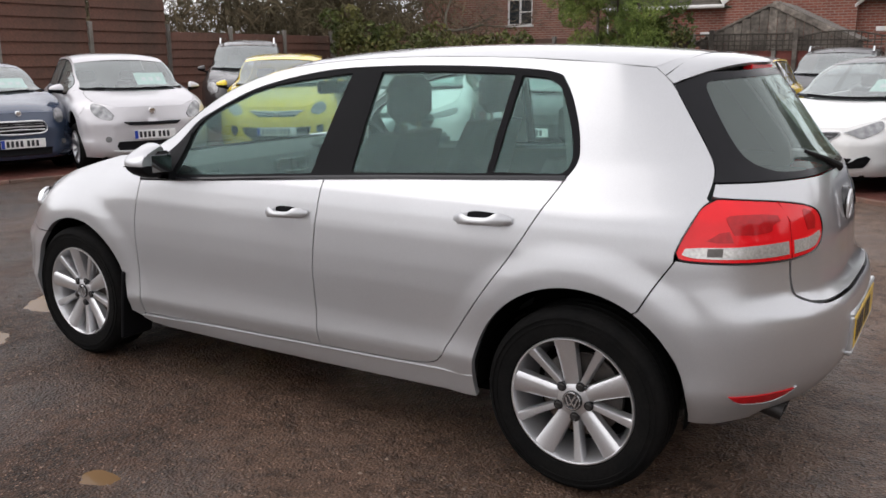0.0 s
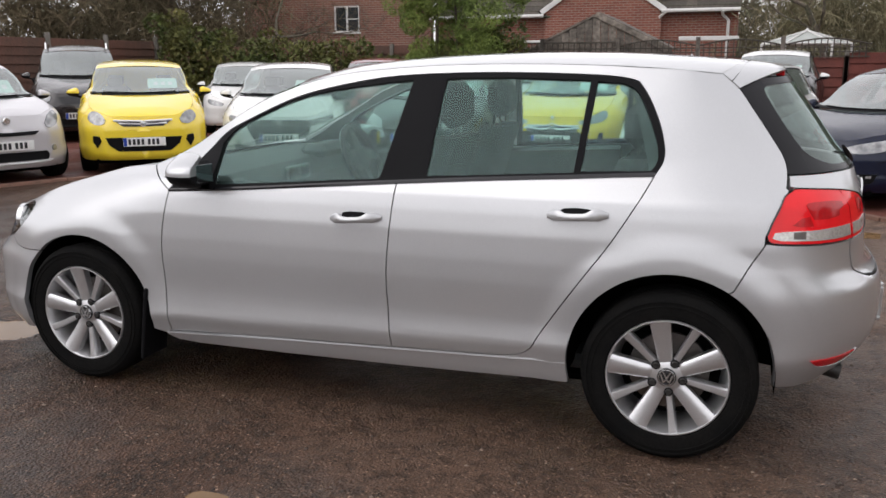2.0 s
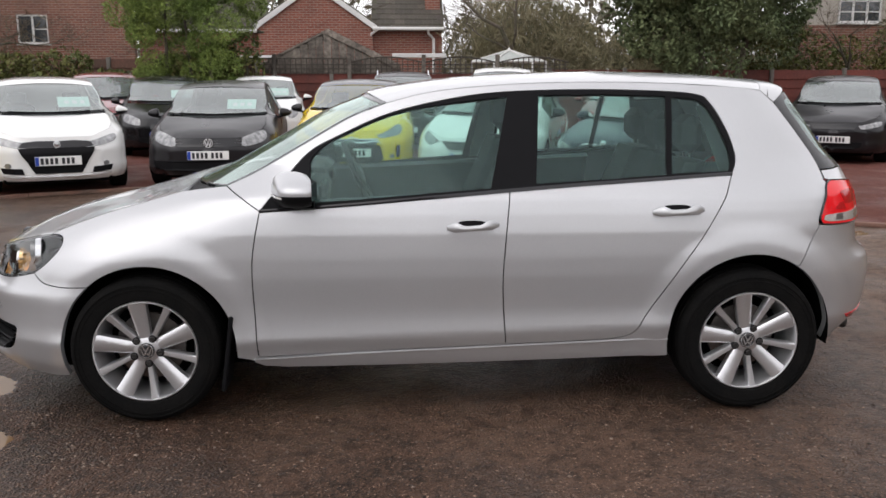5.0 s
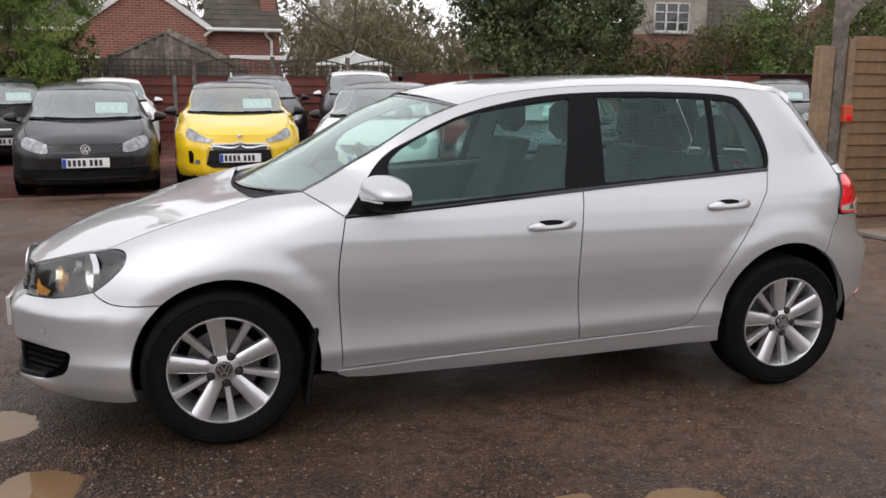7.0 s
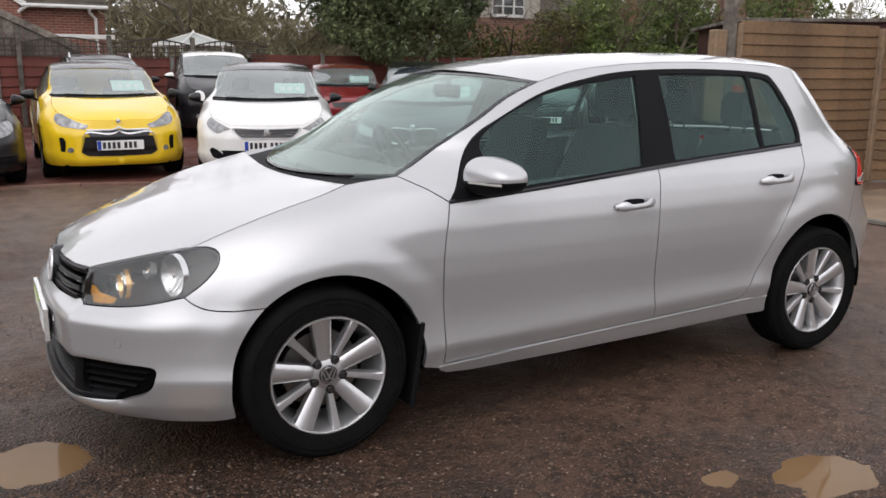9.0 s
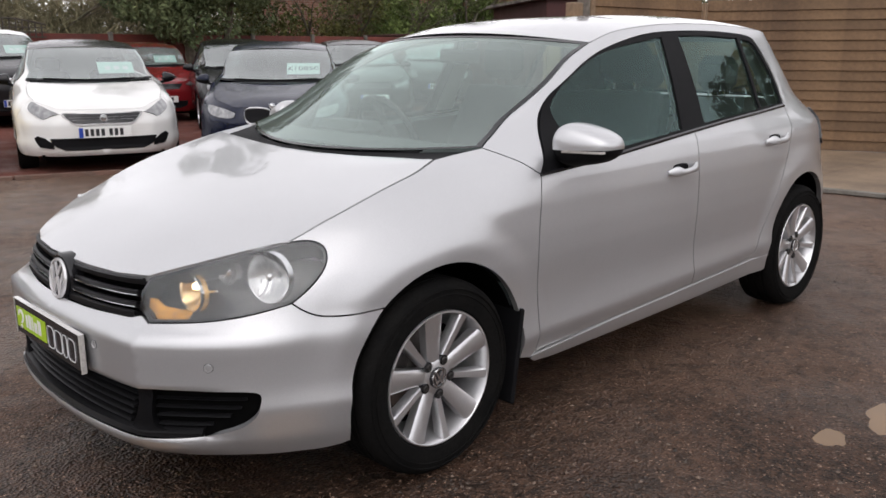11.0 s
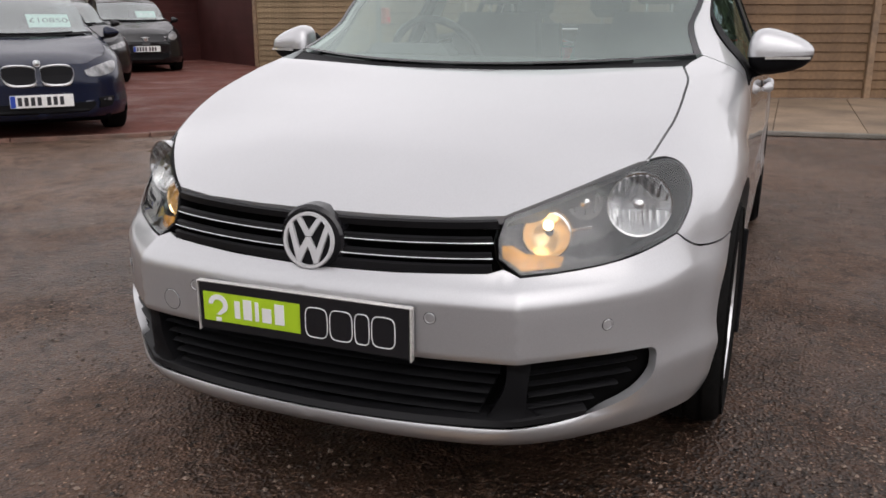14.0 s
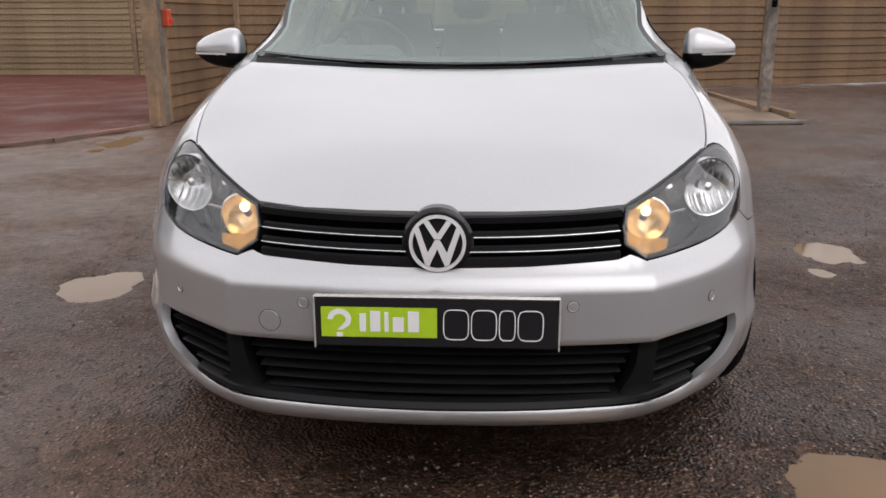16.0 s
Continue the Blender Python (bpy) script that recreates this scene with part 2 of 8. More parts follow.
# ---- building helpers ----
class Geo:
    """Collects vertices and faces of one mesh."""

    def __init__(self):
        self.v, self.f = [], []

    def add(self, verts, faces):
        k = len(self.v)
        self.v += [tuple(map(float, p)) for p in verts]
        self.f += [tuple(i + k for i in f) for f in faces]
        return self

    def box(self, lo, hi, c=0.0, m=None):
        """A box from corner to corner with chamfered edges."""
        lo, hi = Vector(lo), Vector(hi)
        c = min(c, 0.45 * min(hi - lo))
        if c <= 0:
            vs = [(x, y, z) for x in (lo.x, hi.x) for y in (lo.y, hi.y) for z in (lo.z, hi.z)]
            fs = [(0, 1, 3, 2), (4, 6, 7, 5), (0, 4, 5, 1), (2, 3, 7, 6), (0, 2, 6, 4), (1, 5, 7, 3)]
        else:
            vs, fs = [], []
            for x in (0, 1):
                for y in (0, 1):
                    for z in (0, 1):
                        p = [(lo, hi)[b][a] for a, b in enumerate((x, y, z))]
                        q = [p[a] + (c if b == 0 else -c) for a, b in enumerate((x, y, z))]
                        vs += [(p[0], q[1], q[2]), (q[0], p[1], q[2]), (q[0], q[1], p[2])]
            i = lambda x, y, z, a: ((x * 2 + y) * 2 + z) * 3 + a
            fs += [tuple(i(0, y, z, 0) for y, z in ((0, 0), (0, 1), (1, 1), (1, 0))), tuple(i(1, y, z, 0) for y, z in ((0, 0), (1, 0), (1, 1), (0, 1)))]
            fs += [tuple(i(x, 0, z, 1) for x, z in ((0, 0), (1, 0), (1, 1), (0, 1))), tuple(i(x, 1, z, 1) for x, z in ((0, 0), (0, 1), (1, 1), (1, 0)))]
            fs += [tuple(i(x, y, 0, 2) for x, y in ((0, 0), (0, 1), (1, 1), (1, 0))), tuple(i(x, y, 1, 2) for x, y in ((0, 0), (1, 0), (1, 1), (0, 1)))]
            for x in (0, 1):
                for y in (0, 1):
                    fs.append((i(x, y, 0, 0), i(x, y, 1, 0), i(x, y, 1, 1), i(x, y, 0, 1)))
            for x in (0, 1):
                for z in (0, 1):
                    fs.append((i(x, 0, z, 0), i(x, 0, z, 2), i(x, 1, z, 2), i(x, 1, z, 0)))
            for y in (0, 1):
                for z in (0, 1):
                    fs.append((i(0, y, z, 1), i(0, y, z, 2), i(1, y, z, 2), i(1, y, z, 1)))
            for x in (0, 1):
                for y in (0, 1):
                    for z in (0, 1):
                        fs.append((i(x, y, z, 0), i(x, y, z, 1), i(x, y, z, 2)))
        if m is not None:
            vs = [m @ Vector(p) for p in vs]
        return self.add(vs, fs)

    def lathe(self, rings, m=Matrix(), n=32, caps=True, arc=(0, 360)):
        """Rings of (radius, height) turned about z."""
        full = arc[1] - arc[0] >= 360
        k = n if full else n + 1
        vs, fs = [], []
        for r, h in rings:
            for i in range(k):
                a = radians(arc[0] + (arc[1] - arc[0]) * i / n)
                vs.append(m @ Vector((r * math.cos(a), r * math.sin(a), h)))
        for j in range(len(rings) - 1):
            for i in range(n):
                i2 = (i + 1) % k
                fs.append((j * k + i, j * k + i2, (j + 1) * k + i2, (j + 1) * k + i))
        if caps and full:
            for j, flip in ((0, True), (len(rings) - 1, False)):
                if rings[j][0] > 1e-6:
                    ring = [j * k + i for i in range(k)]
                    fs.append(tuple(ring[::-1] if flip else ring))
        return self.add(vs, fs)

    def tube(self, path, radii, n=8, caps=True):
        """A round tube along a path, with a radius at each point."""
        path = [Vector(p) for p in path]
        if isinstance(radii, (int, float)):
            radii = [radii] * len(path)
        vs, fs = [], []
        up = Vector((0.03, 0.02, 1))
        for i, p in enumerate(path):
            d = (path[min(i + 1, len(path) - 1)] - path[max(i - 1, 0)]).normalized()
            a = d.cross(up if abs(d.normalized().dot(up.normalized())) < 0.95 else Vector((1, 0, 0))).normalized()
            b = d.cross(a)
            for k in range(n):
                t = 2 * math.pi * k / n
                vs.append(p + radii[i] * (a * math.cos(t) + b * math.sin(t)))
        for i in range(len(path) - 1):
            for k in range(n):
                k2 = (k + 1) % n
                fs.append((i * n + k, i * n + k2, (i + 1) * n + k2, (i + 1) * n + k))
        if caps:
            fs.append(tuple(range(n))[::-1])
            fs.append(tuple((len(path) - 1) * n + k for k in range(n)))
        return self.add(vs, fs)

    def grid(self, rows, close=False):
        """A sheet through rows of points."""
        n = len(rows[0])
        vs = [p for r in rows for p in r]
        fs = []
        for i in range(len(rows) - 1):
            for j in range(n if close else n - 1):
                j2 = (j + 1) % n
                fs.append((i * n + j, i * n + j2, (i + 1) * n + j2, (i + 1) * n + j))
        return self.add(vs, fs)

    def prism(self, outline, depth, m=Matrix()):
        """A flat outline in x, y pushed up by depth."""
        n = len(outline)
        vs = [m @ Vector((x, y, 0)) for x, y in outline] + [m @ Vector((x, y, depth)) for x, y in outline]
        fs = [tuple(range(n))[::-1], tuple(range(n, 2 * n))] + [(i, (i + 1) % n, n + (i + 1) % n, n + i) for i in range(n)]
        return self.add(vs, fs)

    def move(self, m):
        self.v = [tuple(m @ Vector(p)) for p in self.v]
        return self

    def mesh(self, name, smooth=35):
        me = bpy.data.meshes.new(name)
        me.from_pydata(self.v, [], self.f)
        bm = bmesh.new()
        bm.from_mesh(me)
        bmesh.ops.recalc_face_normals(bm, faces=bm.faces)
        bm.to_mesh(me)
        bm.free()
        if smooth:
            me.shade_smooth()
            me.set_sharp_from_angle(angle=radians(smooth))
        return me


def part(name, data, material, parent, label=""):
    """Links one mesh (a Geo or a mesh) as a part under a thing, or as a thing where parent is None."""
    me = data.mesh(name) if isinstance(data, Geo) else data
    if material and not me.materials:
        me.materials.append(material)
    ob = new(name, me)
    if parent:
        ob.parent = parent
    return tagged(ob, label=label)


def thing(name, label, category, m=Matrix(), group="", kind=""):
    ob = new(name)
    ob.empty_display_size = 0.1
    ob.matrix_world = m
    return tagged(ob, label, category, group, kind)


def rise(lo, hi, x):
    t = np.clip((np.asarray(x, float) - lo) / (hi - lo), 0, 1)
    return t * t * (3 - 2 * t)


def profile(points, soft):
    """A smooth curve through rough points: straight pieces, blurred by soft."""
    xs, ys = [p[0] for p in points], [p[1] for p in points]
    lo, hi = xs[0] - 6 * soft, xs[-1] + 6 * soft
    g = np.linspace(lo, hi, int((hi - lo) / soft * 4) + 8)
    step = g[1] - g[0]
    k = np.arange(-int(4 * soft / step) - 1, int(4 * soft / step) + 2)
    w = np.exp(-0.5 * (k * step / soft) ** 2)
    w /= w.sum()
    left = (ys[1] - ys[0]) / (xs[1] - xs[0])
    right = (ys[-1] - ys[-2]) / (xs[-1] - xs[-2])
    raw = lambda x: np.where(x < xs[0], ys[0] + left * (x - xs[0]), np.where(x > xs[-1], ys[-1] + right * (x - xs[-1]), np.interp(x, xs, ys)))
    val = sum(wi * raw(g + ki * step) for ki, wi in zip(k, w))
    return lambda x: np.interp(x, g, val)


def curve(points, n=6):
    """A smooth open curve through points."""
    p = [np.array(q, float) for q in points]
    if len(p) < 3:
        return [tuple(q) for q in p]
    p = [2 * p[0] - p[1]] + p + [2 * p[-1] - p[-2]]
    out = []
    for i in range(1, len(p) - 2):
        a, b, c, d = p[i - 1:i + 3]
        for t in np.arange(n) / n:
            out.append(tuple(0.5 * (2 * b + (c - a) * t + (2 * a - 5 * b + 4 * c - d) * t * t + (3 * b - a - 3 * c + d) * t ** 3)))
    return out + [tuple(p[-2])]


def inside(px, py, poly):
    """Which of the points lie in the polygon."""
    hit = np.zeros(len(px), bool)
    n = len(poly)
    for i in range(n):
        (x1, y1), (x2, y2) = poly[i], poly[(i + 1) % n]
        if y1 == y2:
            continue
        c = ((y1 > py) != (y2 > py)) & (px < (x2 - x1) * (py - y1) / (y2 - y1) + x1)
        hit ^= c
    return hit


def dense(poly, step):
    out = []
    n = len(poly)
    for i in range(n):
        a, b = np.array(poly[i]), np.array(poly[(i + 1) % n])
        d = float(np.linalg.norm(b - a))
        if d < 1e-5:
            continue
        k = max(1, int(math.ceil(d / step)))
        out += [tuple(a + (b - a) * j / k) for j in range(k)]
    return out


def shrink(poly, gap):
    """The polygon drawn in by gap on all sides."""
    p = np.array(poly)
    area = 0.5 * np.sum(p[:, 0] * np.roll(p[:, 1], -1) - np.roll(p[:, 0], -1) * p[:, 1])
    d1 = p - np.roll(p, 1, 0)
    d2 = np.roll(p, -1, 0) - p
    for d in (d1, d2):
        d /= np.maximum(np.linalg.norm(d, axis=1), 1e-9)[:, None]
    nrm = np.stack([-(d1[:, 1] + d2[:, 1]), d1[:, 0] + d2[:, 0]], 1) * (1 if area > 0 else -1)
    ln = np.linalg.norm(nrm, axis=1)
    nrm = nrm / np.maximum(ln, 0.3)[:, None]
    scale = 1 / np.clip(ln / 2, 0.5, 1)
    return [tuple(q) for q in p + nrm * gap * scale[:, None]]


def fill(poly, step, holes=()):
    """Triangles over a flat polygon with even inner points: 2D points, triangles, rim loops."""
    rims = [dense(poly, step * 0.8)] + [dense(h, step * 0.8) for h in holes]
    pts, edges, loops = [], [], []
    for r in rims:
        k = len(pts)
        pts += r
        loops.append(list(range(k, k + len(r))))
        edges += [(k + i, k + (i + 1) % len(r)) for i in range(len(r))]
    a = np.array(poly)
    gx, gy = np.meshgrid(np.arange(a[:, 0].min() + step / 3, a[:, 0].max(), step), np.arange(a[:, 1].min() + step / 3, a[:, 1].max(), step))
    gx = gx + (np.arange(gx.shape[0]) % 2)[:, None] * step / 2
    gx, gy = gx.ravel(), gy.ravel()
    keep = inside(gx, gy, poly)
    for h in holes:
        keep &= ~inside(gx, gy, h)
    gx, gy = gx[keep], gy[keep]
    rim = np.array(pts)
    if len(gx):
        near = np.array([np.min((rim[:, 0] - x) ** 2 + (rim[:, 1] - y) ** 2) for x, y in zip(gx, gy)])
        ok = near > (0.45 * step) ** 2
        pts = pts + list(zip(gx[ok], gy[ok]))
    vs, _, fs, ov, _, _ = geometry.delaunay_2d_cdt([Vector(p) for p in pts], edges, [], 0, 1e-6, True)
    back = {}
    for i, o in enumerate(ov):
        for q in o:
            back[q] = i
    v2 = np.array([(v.x, v.y) for v in vs])
    tri = np.array([f for f in fs if len(f) == 3])
    c = v2[tri].mean(1)
    keep = inside(c[:, 0], c[:, 1], rims[0])
    for h in rims[1:]:
        keep &= ~inside(c[:, 0], c[:, 1], h)
    tri = tri[keep]
    loops = [[back[i] for i in lp if i in back] for lp in loops]
    return v2, tri, loops


# ---- car bodies ----
PLAN = [(-2.145, 0), (-2.140, 0.16), (-2.122, 0.32), (-2.085, 0.46), (-1.985, 0.60), (-1.86, 0.715), (-1.70, 0.79), (-1.50, 0.832), (-1.25, 0.848),
        (-0.8, 0.85), (0, 0.852), (0.8, 0.852), (1.25, 0.846), (1.50, 0.826), (1.70, 0.782), (1.84, 0.71), (1.94, 0.585), (2.008, 0.42), (2.035, 0.24), (2.041, 0)]
WIDTH = [(0.10, 0.775), (0.20, 0.800), (0.235, 0.816), (0.26, 0.825), (0.29, 0.8315), (0.32, 0.8395), (0.345, 0.8465), (0.362, 0.8500), (0.374, 0.8505), (0.388, 0.8488), (0.41, 0.8460), (0.44, 0.8430), (0.47, 0.8418),
         (0.51, 0.8430), (0.56, 0.8462), (0.62, 0.8495), (0.7, 0.848), (0.8, 0.840),
         (0.88, 0.827), (0.935, 0.813), (0.965, 0.795), (1.0, 0.776), (1.1, 0.735), (1.2, 0.69), (1.3, 0.64), (1.38, 0.597), (1.45, 0.555)]
FRONT = [(0.10, 0.16), (0.17, 0.07), (0.205, 0.022), (0.225, 0.002), (0.250, 0.0), (0.268, 0.022), (0.39, 0.022), (0.405, 0.006), (0.535, 0.0), (0.545, 0.006),
         (0.578, 0.050), (0.62, 0.060), (0.70, 0.078), (0.80, 0.125)]
FRONT_CORNER = [(0.10, 0.16), (0.17, 0.075), (0.21, 0.034), (0.25, 0.016), (0.30, 0.010), (0.40, 0.006), (0.530, 0.003), (0.545, 0.008), (0.57, 0.030), (0.60, 0.048), (0.62, 0.056), (0.70, 0.078), (0.80, 0.125)]
REAR = [(0.10, -0.26), (0.20, -0.19), (0.30, -0.105), (0.35, -0.060), (0.40, -0.025), (0.45, -0.006), (0.50, 0.0), (0.60, 0.0), (0.655, -0.012), (0.685, -0.065), (0.75, -0.075), (0.83, -0.078),
        (0.93, -0.098), (1.0, -0.118), (1.045, -0.135), (1.12, -0.20), (1.25, -0.29), (1.35, -0.365), (1.42, -0.42)]
FENDER = profile([(-2.3, 0.64), (-2.05, 0.69), (-1.68, 0.790), (-1.5, 0.845), (-1.3, 0.898), (-1.14, 0.94), (-0.95, 0.988), (-0.7, 1.06)], 0.05)
ROOF_MID = profile([(-0.75, 1.22), (-0.40, 1.372), (-0.15, 1.418), (0.1, 1.443), (0.4, 1.460), (0.7, 1.466), (1.0, 1.462), (1.3, 1.447), (1.6, 1.418), (1.8, 1.39)], 0.08)
BONNET_MID = profile([(-2.16, 0.655), (-2.10, 0.690), (-2.04, 0.728), (-1.97, 0.762), (-1.832, 0.812), (-1.505, 0.882), (-1.187, 0.935), (-0.9, 0.97)], 0.035)


class Shape:
    """A hatchback's skin. A point is given by s (the way round its plan, equal to x along the doors) and z."""

    def __init__(self, kx=1.0, ky=1.0, zmap=None, flare=0.012, nose=0.0, shift=0.0):
        self.kx, self.ky, self.zmap, self.flare, self.nose, self.shift = kx, ky, zmap, flare, nose, shift
        fine = np.array(curve(PLAN, 12))
        seg = np.concatenate([[0], np.cumsum(np.linalg.norm(np.diff(fine, axis=0), axis=1))])
        seg -= np.interp(0.0, fine[:, 0], seg)
        g = np.linspace(seg[0], seg[-1], 900)
        cx, cy = np.interp(g, seg, fine[:, 0]), np.interp(g, seg, fine[:, 1])
        step, soft = g[1] - g[0], 0.028
        k = np.arange(-24, 25)
        w = np.exp(-0.5 * (k * step / soft) ** 2)
        w /= w.sum()
        px = np.concatenate([cx[24:0:-1], cx, cx[-2:-26:-1]])
        py = np.concatenate([-cy[24:0:-1], cy, -cy[-2:-26:-1]])
        self.g, self.cx, self.cy = g, np.convolve(px, w, "valid"), np.convolve(py, w, "valid")
        self.s0, self.s1 = g[0], g[-1]
        self.w, self.f, self.r = profile(WIDTH, 0.006), profile(FRONT, 0.0045), profile(REAR, 0.011)
        self.f2, self.r2 = profile(FRONT_CORNER, 0.007), profile(REAR, 0.05)

    def raw(self, s, z):
        s, z = np.asarray(s, float), np.asarray(z, float)
        cx, cy = np.interp(s, self.g, self.cx), np.interp(s, self.g, self.cy)
        wf, wr = rise(-1.30, -2.0, cx), rise(1.15, 1.90, cx)
        # the lip and the bumper shelf die away round the corners
        kf, kr = rise(-2.02, -1.90, cx), rise(1.95, 1.72, cx)
        x = cx + wf * (self.f(z) * (1 - kf) + self.f2(z) * kf + self.nose * (z - 0.5) * (z > 0.5)) + wr * (self.r(z) * (1 - kr) + self.r2(z) * kr)
        # an upright crease where the bumper turns from the front to the corner
        x = x - wf * 0.020 * np.exp(-np.abs(cy - 0.47) / 0.07) * rise(0.22, 0.28, z) * rise(0.60, 0.54, z)
        y = cy * self.w(z - 0.026 * np.clip(x, -0.9, 0.9) * np.exp(-((z - 0.38) / 0.07) ** 2)) / 0.85
        mix = rise(-0.50, -1.20, x)
        q = np.clip((z - (FENDER(x) - 0.23)) / 0.23, 0, 1.15)
        y = y - mix * cy * 0.12 * q ** 2.5
        y = y + rise(-1.25, -1.6, cx) * cy * (0.018 * rise(0.62, 0.50, z) + 0.020 * rise(0.42, 0.25, z))
        tz = rise(0.93, 1.10, z)
        d = x - 0.25
        y = y * (1 - tz * np.where(d < 0, 0.088, 0.05) * d * d)
        for hx, hz in ((-1.272, 0.315), (1.288, 0.335)):
            r = np.hypot(x - hx, z - hz)
            y = y + self.flare * rise(0.51, 0.400, r) * rise(0.1, 0.6, cy)
        return x, y, z

    def warp(self, x, y, z):
        zz = z if self.zmap is None else np.interp(z, *self.zmap)
        return np.stack([np.asarray(x) * self.kx + self.shift, np.asarray(y) * self.ky, np.asarray(zz) + 0 * np.asarray(x)], -1)

    def at(self, s, z, side, off=0.0):
        e = 1e-3
        s, z = np.asarray(s, float), np.asarray(z, float)
        P = lambda a, b: self.warp(*self.raw(a, b))
        p = P(s, z)
        ds = P(np.minimum(s + e, self.s1), z) - P(np.maximum(s - e, self.s0), z)
        dz = P(s, z + e) - P(s, z - e)
        n = np.cross(ds, dz)
        n /= np.maximum(np.linalg.norm(n, axis=-1), 1e-12)[..., None]
        n = -n
        out = np.where((n * (p - np.array([self.shift, 0, 0.6]))).sum(-1)[..., None] < 0, -n, n)
        p = p + out * np.asarray(off)[..., None] if np.ndim(off) else p + out * off
        m = np.array([1, side, 1])
        return p * m, out * m

    def x(self, *pts):
        """Points (x, z) on the flank."""
        out = []
        for px, pz in pts:
            lo, hi = self.s0 + 0.3, self.s1 - 0.3
            for _ in range(40):
                mid = (lo + hi) / 2
                if self.raw(mid, pz)[0] < px:
                    lo = mid
                else:
                    hi = mid
            out.append((lo, pz))
        return out

    def front(self, *pts):
        """Points (y, z) on the front."""
        out = []
        for py, pz in pts:
            lo, hi = self.s0, -1.35
            for _ in range(40):
                mid = (lo + hi) / 2
                if self.raw(mid, pz)[1] < py:
                    lo = mid
                else:
                    hi = mid
            out.append((lo if py > 1e-4 else self.s0, pz))
        return out

    def back(self, *pts):
        """Points (y, z) on the rear."""
        out = []
        for py, pz in pts:
            lo, hi = 1.2, self.s1
            for _ in range(40):
                mid = (lo + hi) / 2
                if self.raw(mid, pz)[1] > py:
                    lo = mid
                else:
                    hi = mid
            out.append((hi if py > 1e-4 else self.s1, pz))
        return out

    def panel(self, name, poly, sides=(-1, 1), step=0.035, gap=0.0025, rim=0.022, off=0.0, holes=(), smooth=True):
        """A skin panel over an outline in (s, z), drawn in by gap, with its edge turned in by rim."""
        dom = shrink(dense(poly, step * 0.5), gap) if gap else dense(poly, step * 0.5)
        dom = [(min(max(a, self.s0), self.s1), b) for a, b in dom]
        mid = [(self.s0 if a < self.s0 + 2.2 * gap + 1e-4 else self.s1 if a > self.s1 - 2.2 * gap - 1e-4 else a, b) for a, b in dom]
        v2, tri, loops = fill(mid, step, holes)
        vs, fs, ns = [], [], []
        for side in sides:
            p, n = self.at(v2[:, 0], v2[:, 1], side, off)
            k = len(vs)
            vs += p.tolist()
            ns += n.tolist()
            a, b, c = p[tri[:, 0]], p[tri[:, 1]], p[tri[:, 2]]
            flip = (np.cross(b - a, c - a) * n[tri[:, 0]]).sum(1) < 0
            fs += [(k + t[0], k + t[2], k + t[1]) if fl else (k + t[0], k + t[1], k + t[2]) for t, fl in zip(tri.tolist(), flip)]
            if rim:
                for lp in loops:
                    m = len(lp)
                    k1 = len(vs)
                    edge = v2[lp]
                    q = p[lp] - n[lp] * rim
                    top = p[lp]
                    c2 = v2.mean(0)
                    vs += top.tolist() + q.tolist()
                    cen = top.mean(0)
                    side_n = np.cross(np.roll(top, -1, 0) - np.roll(top, 1, 0), -n[lp])
                    side_n /= np.maximum(np.linalg.norm(side_n, axis=1), 1e-9)[:, None]
                    ns += side_n.tolist() * 2
                    for i in range(m):
                        j = (i + 1) % m
                        if abs(edge[i][0] - edge[j][0]) < 1e-6 and (abs(edge[i][0] - self.s0) < 1e-6 or abs(edge[i][0] - self.s1) < 1e-6):
                            continue
                        fs.append((k1 + i, k1 + j, k1 + m + j, k1 + m + i))
        me = bpy.data.meshes.new(name)
        me.from_pydata(vs, [], fs)
        me.shade_smooth()
        me.normals_split_custom_set_from_vertices(ns)
        return me

    def strip(self, pts, section, sides=(-1, 1), close=True):
        """A bar that follows the skin along (s, z) points; section: corners as (off, dz)."""
        g = Geo()
        if len(sides) == 2 and abs(pts[0][0] - self.s0) < 1e-6 and close:
            rows = []
            for o, dz in section:
                p, _ = self.at([a for a, _ in pts], [b + dz for _, b in pts], 1, o)
                rows.append(np.concatenate([(p * np.array([1, -1, 1]))[:0:-1], p]))
            rows = np.array(rows).transpose(1, 0, 2)
            g.grid(rows.tolist(), close=True)
            n = len(section)
            g.f.append(tuple(range(n)))
            g.f.append(tuple((len(rows) - 1) * n + i for i in range(n))[::-1])
            return g
        for side in sides:
            rows = []
            for o, dz in section:
                p, _ = self.at([a for a, _ in pts], [b + dz for _, b in pts], side, o)
                rows.append(p)
            rows = np.array(rows).transpose(1, 0, 2)
            g.grid(rows.tolist(), close=close)
            n = len(section)
            if close:
                k = len(g.v) - len(rows) * n
                g.f.append(tuple(k + i for i in range(n)))
                g.f.append(tuple(k + (len(rows) - 1) * n + i for i in range(n))[::-1])
        return g


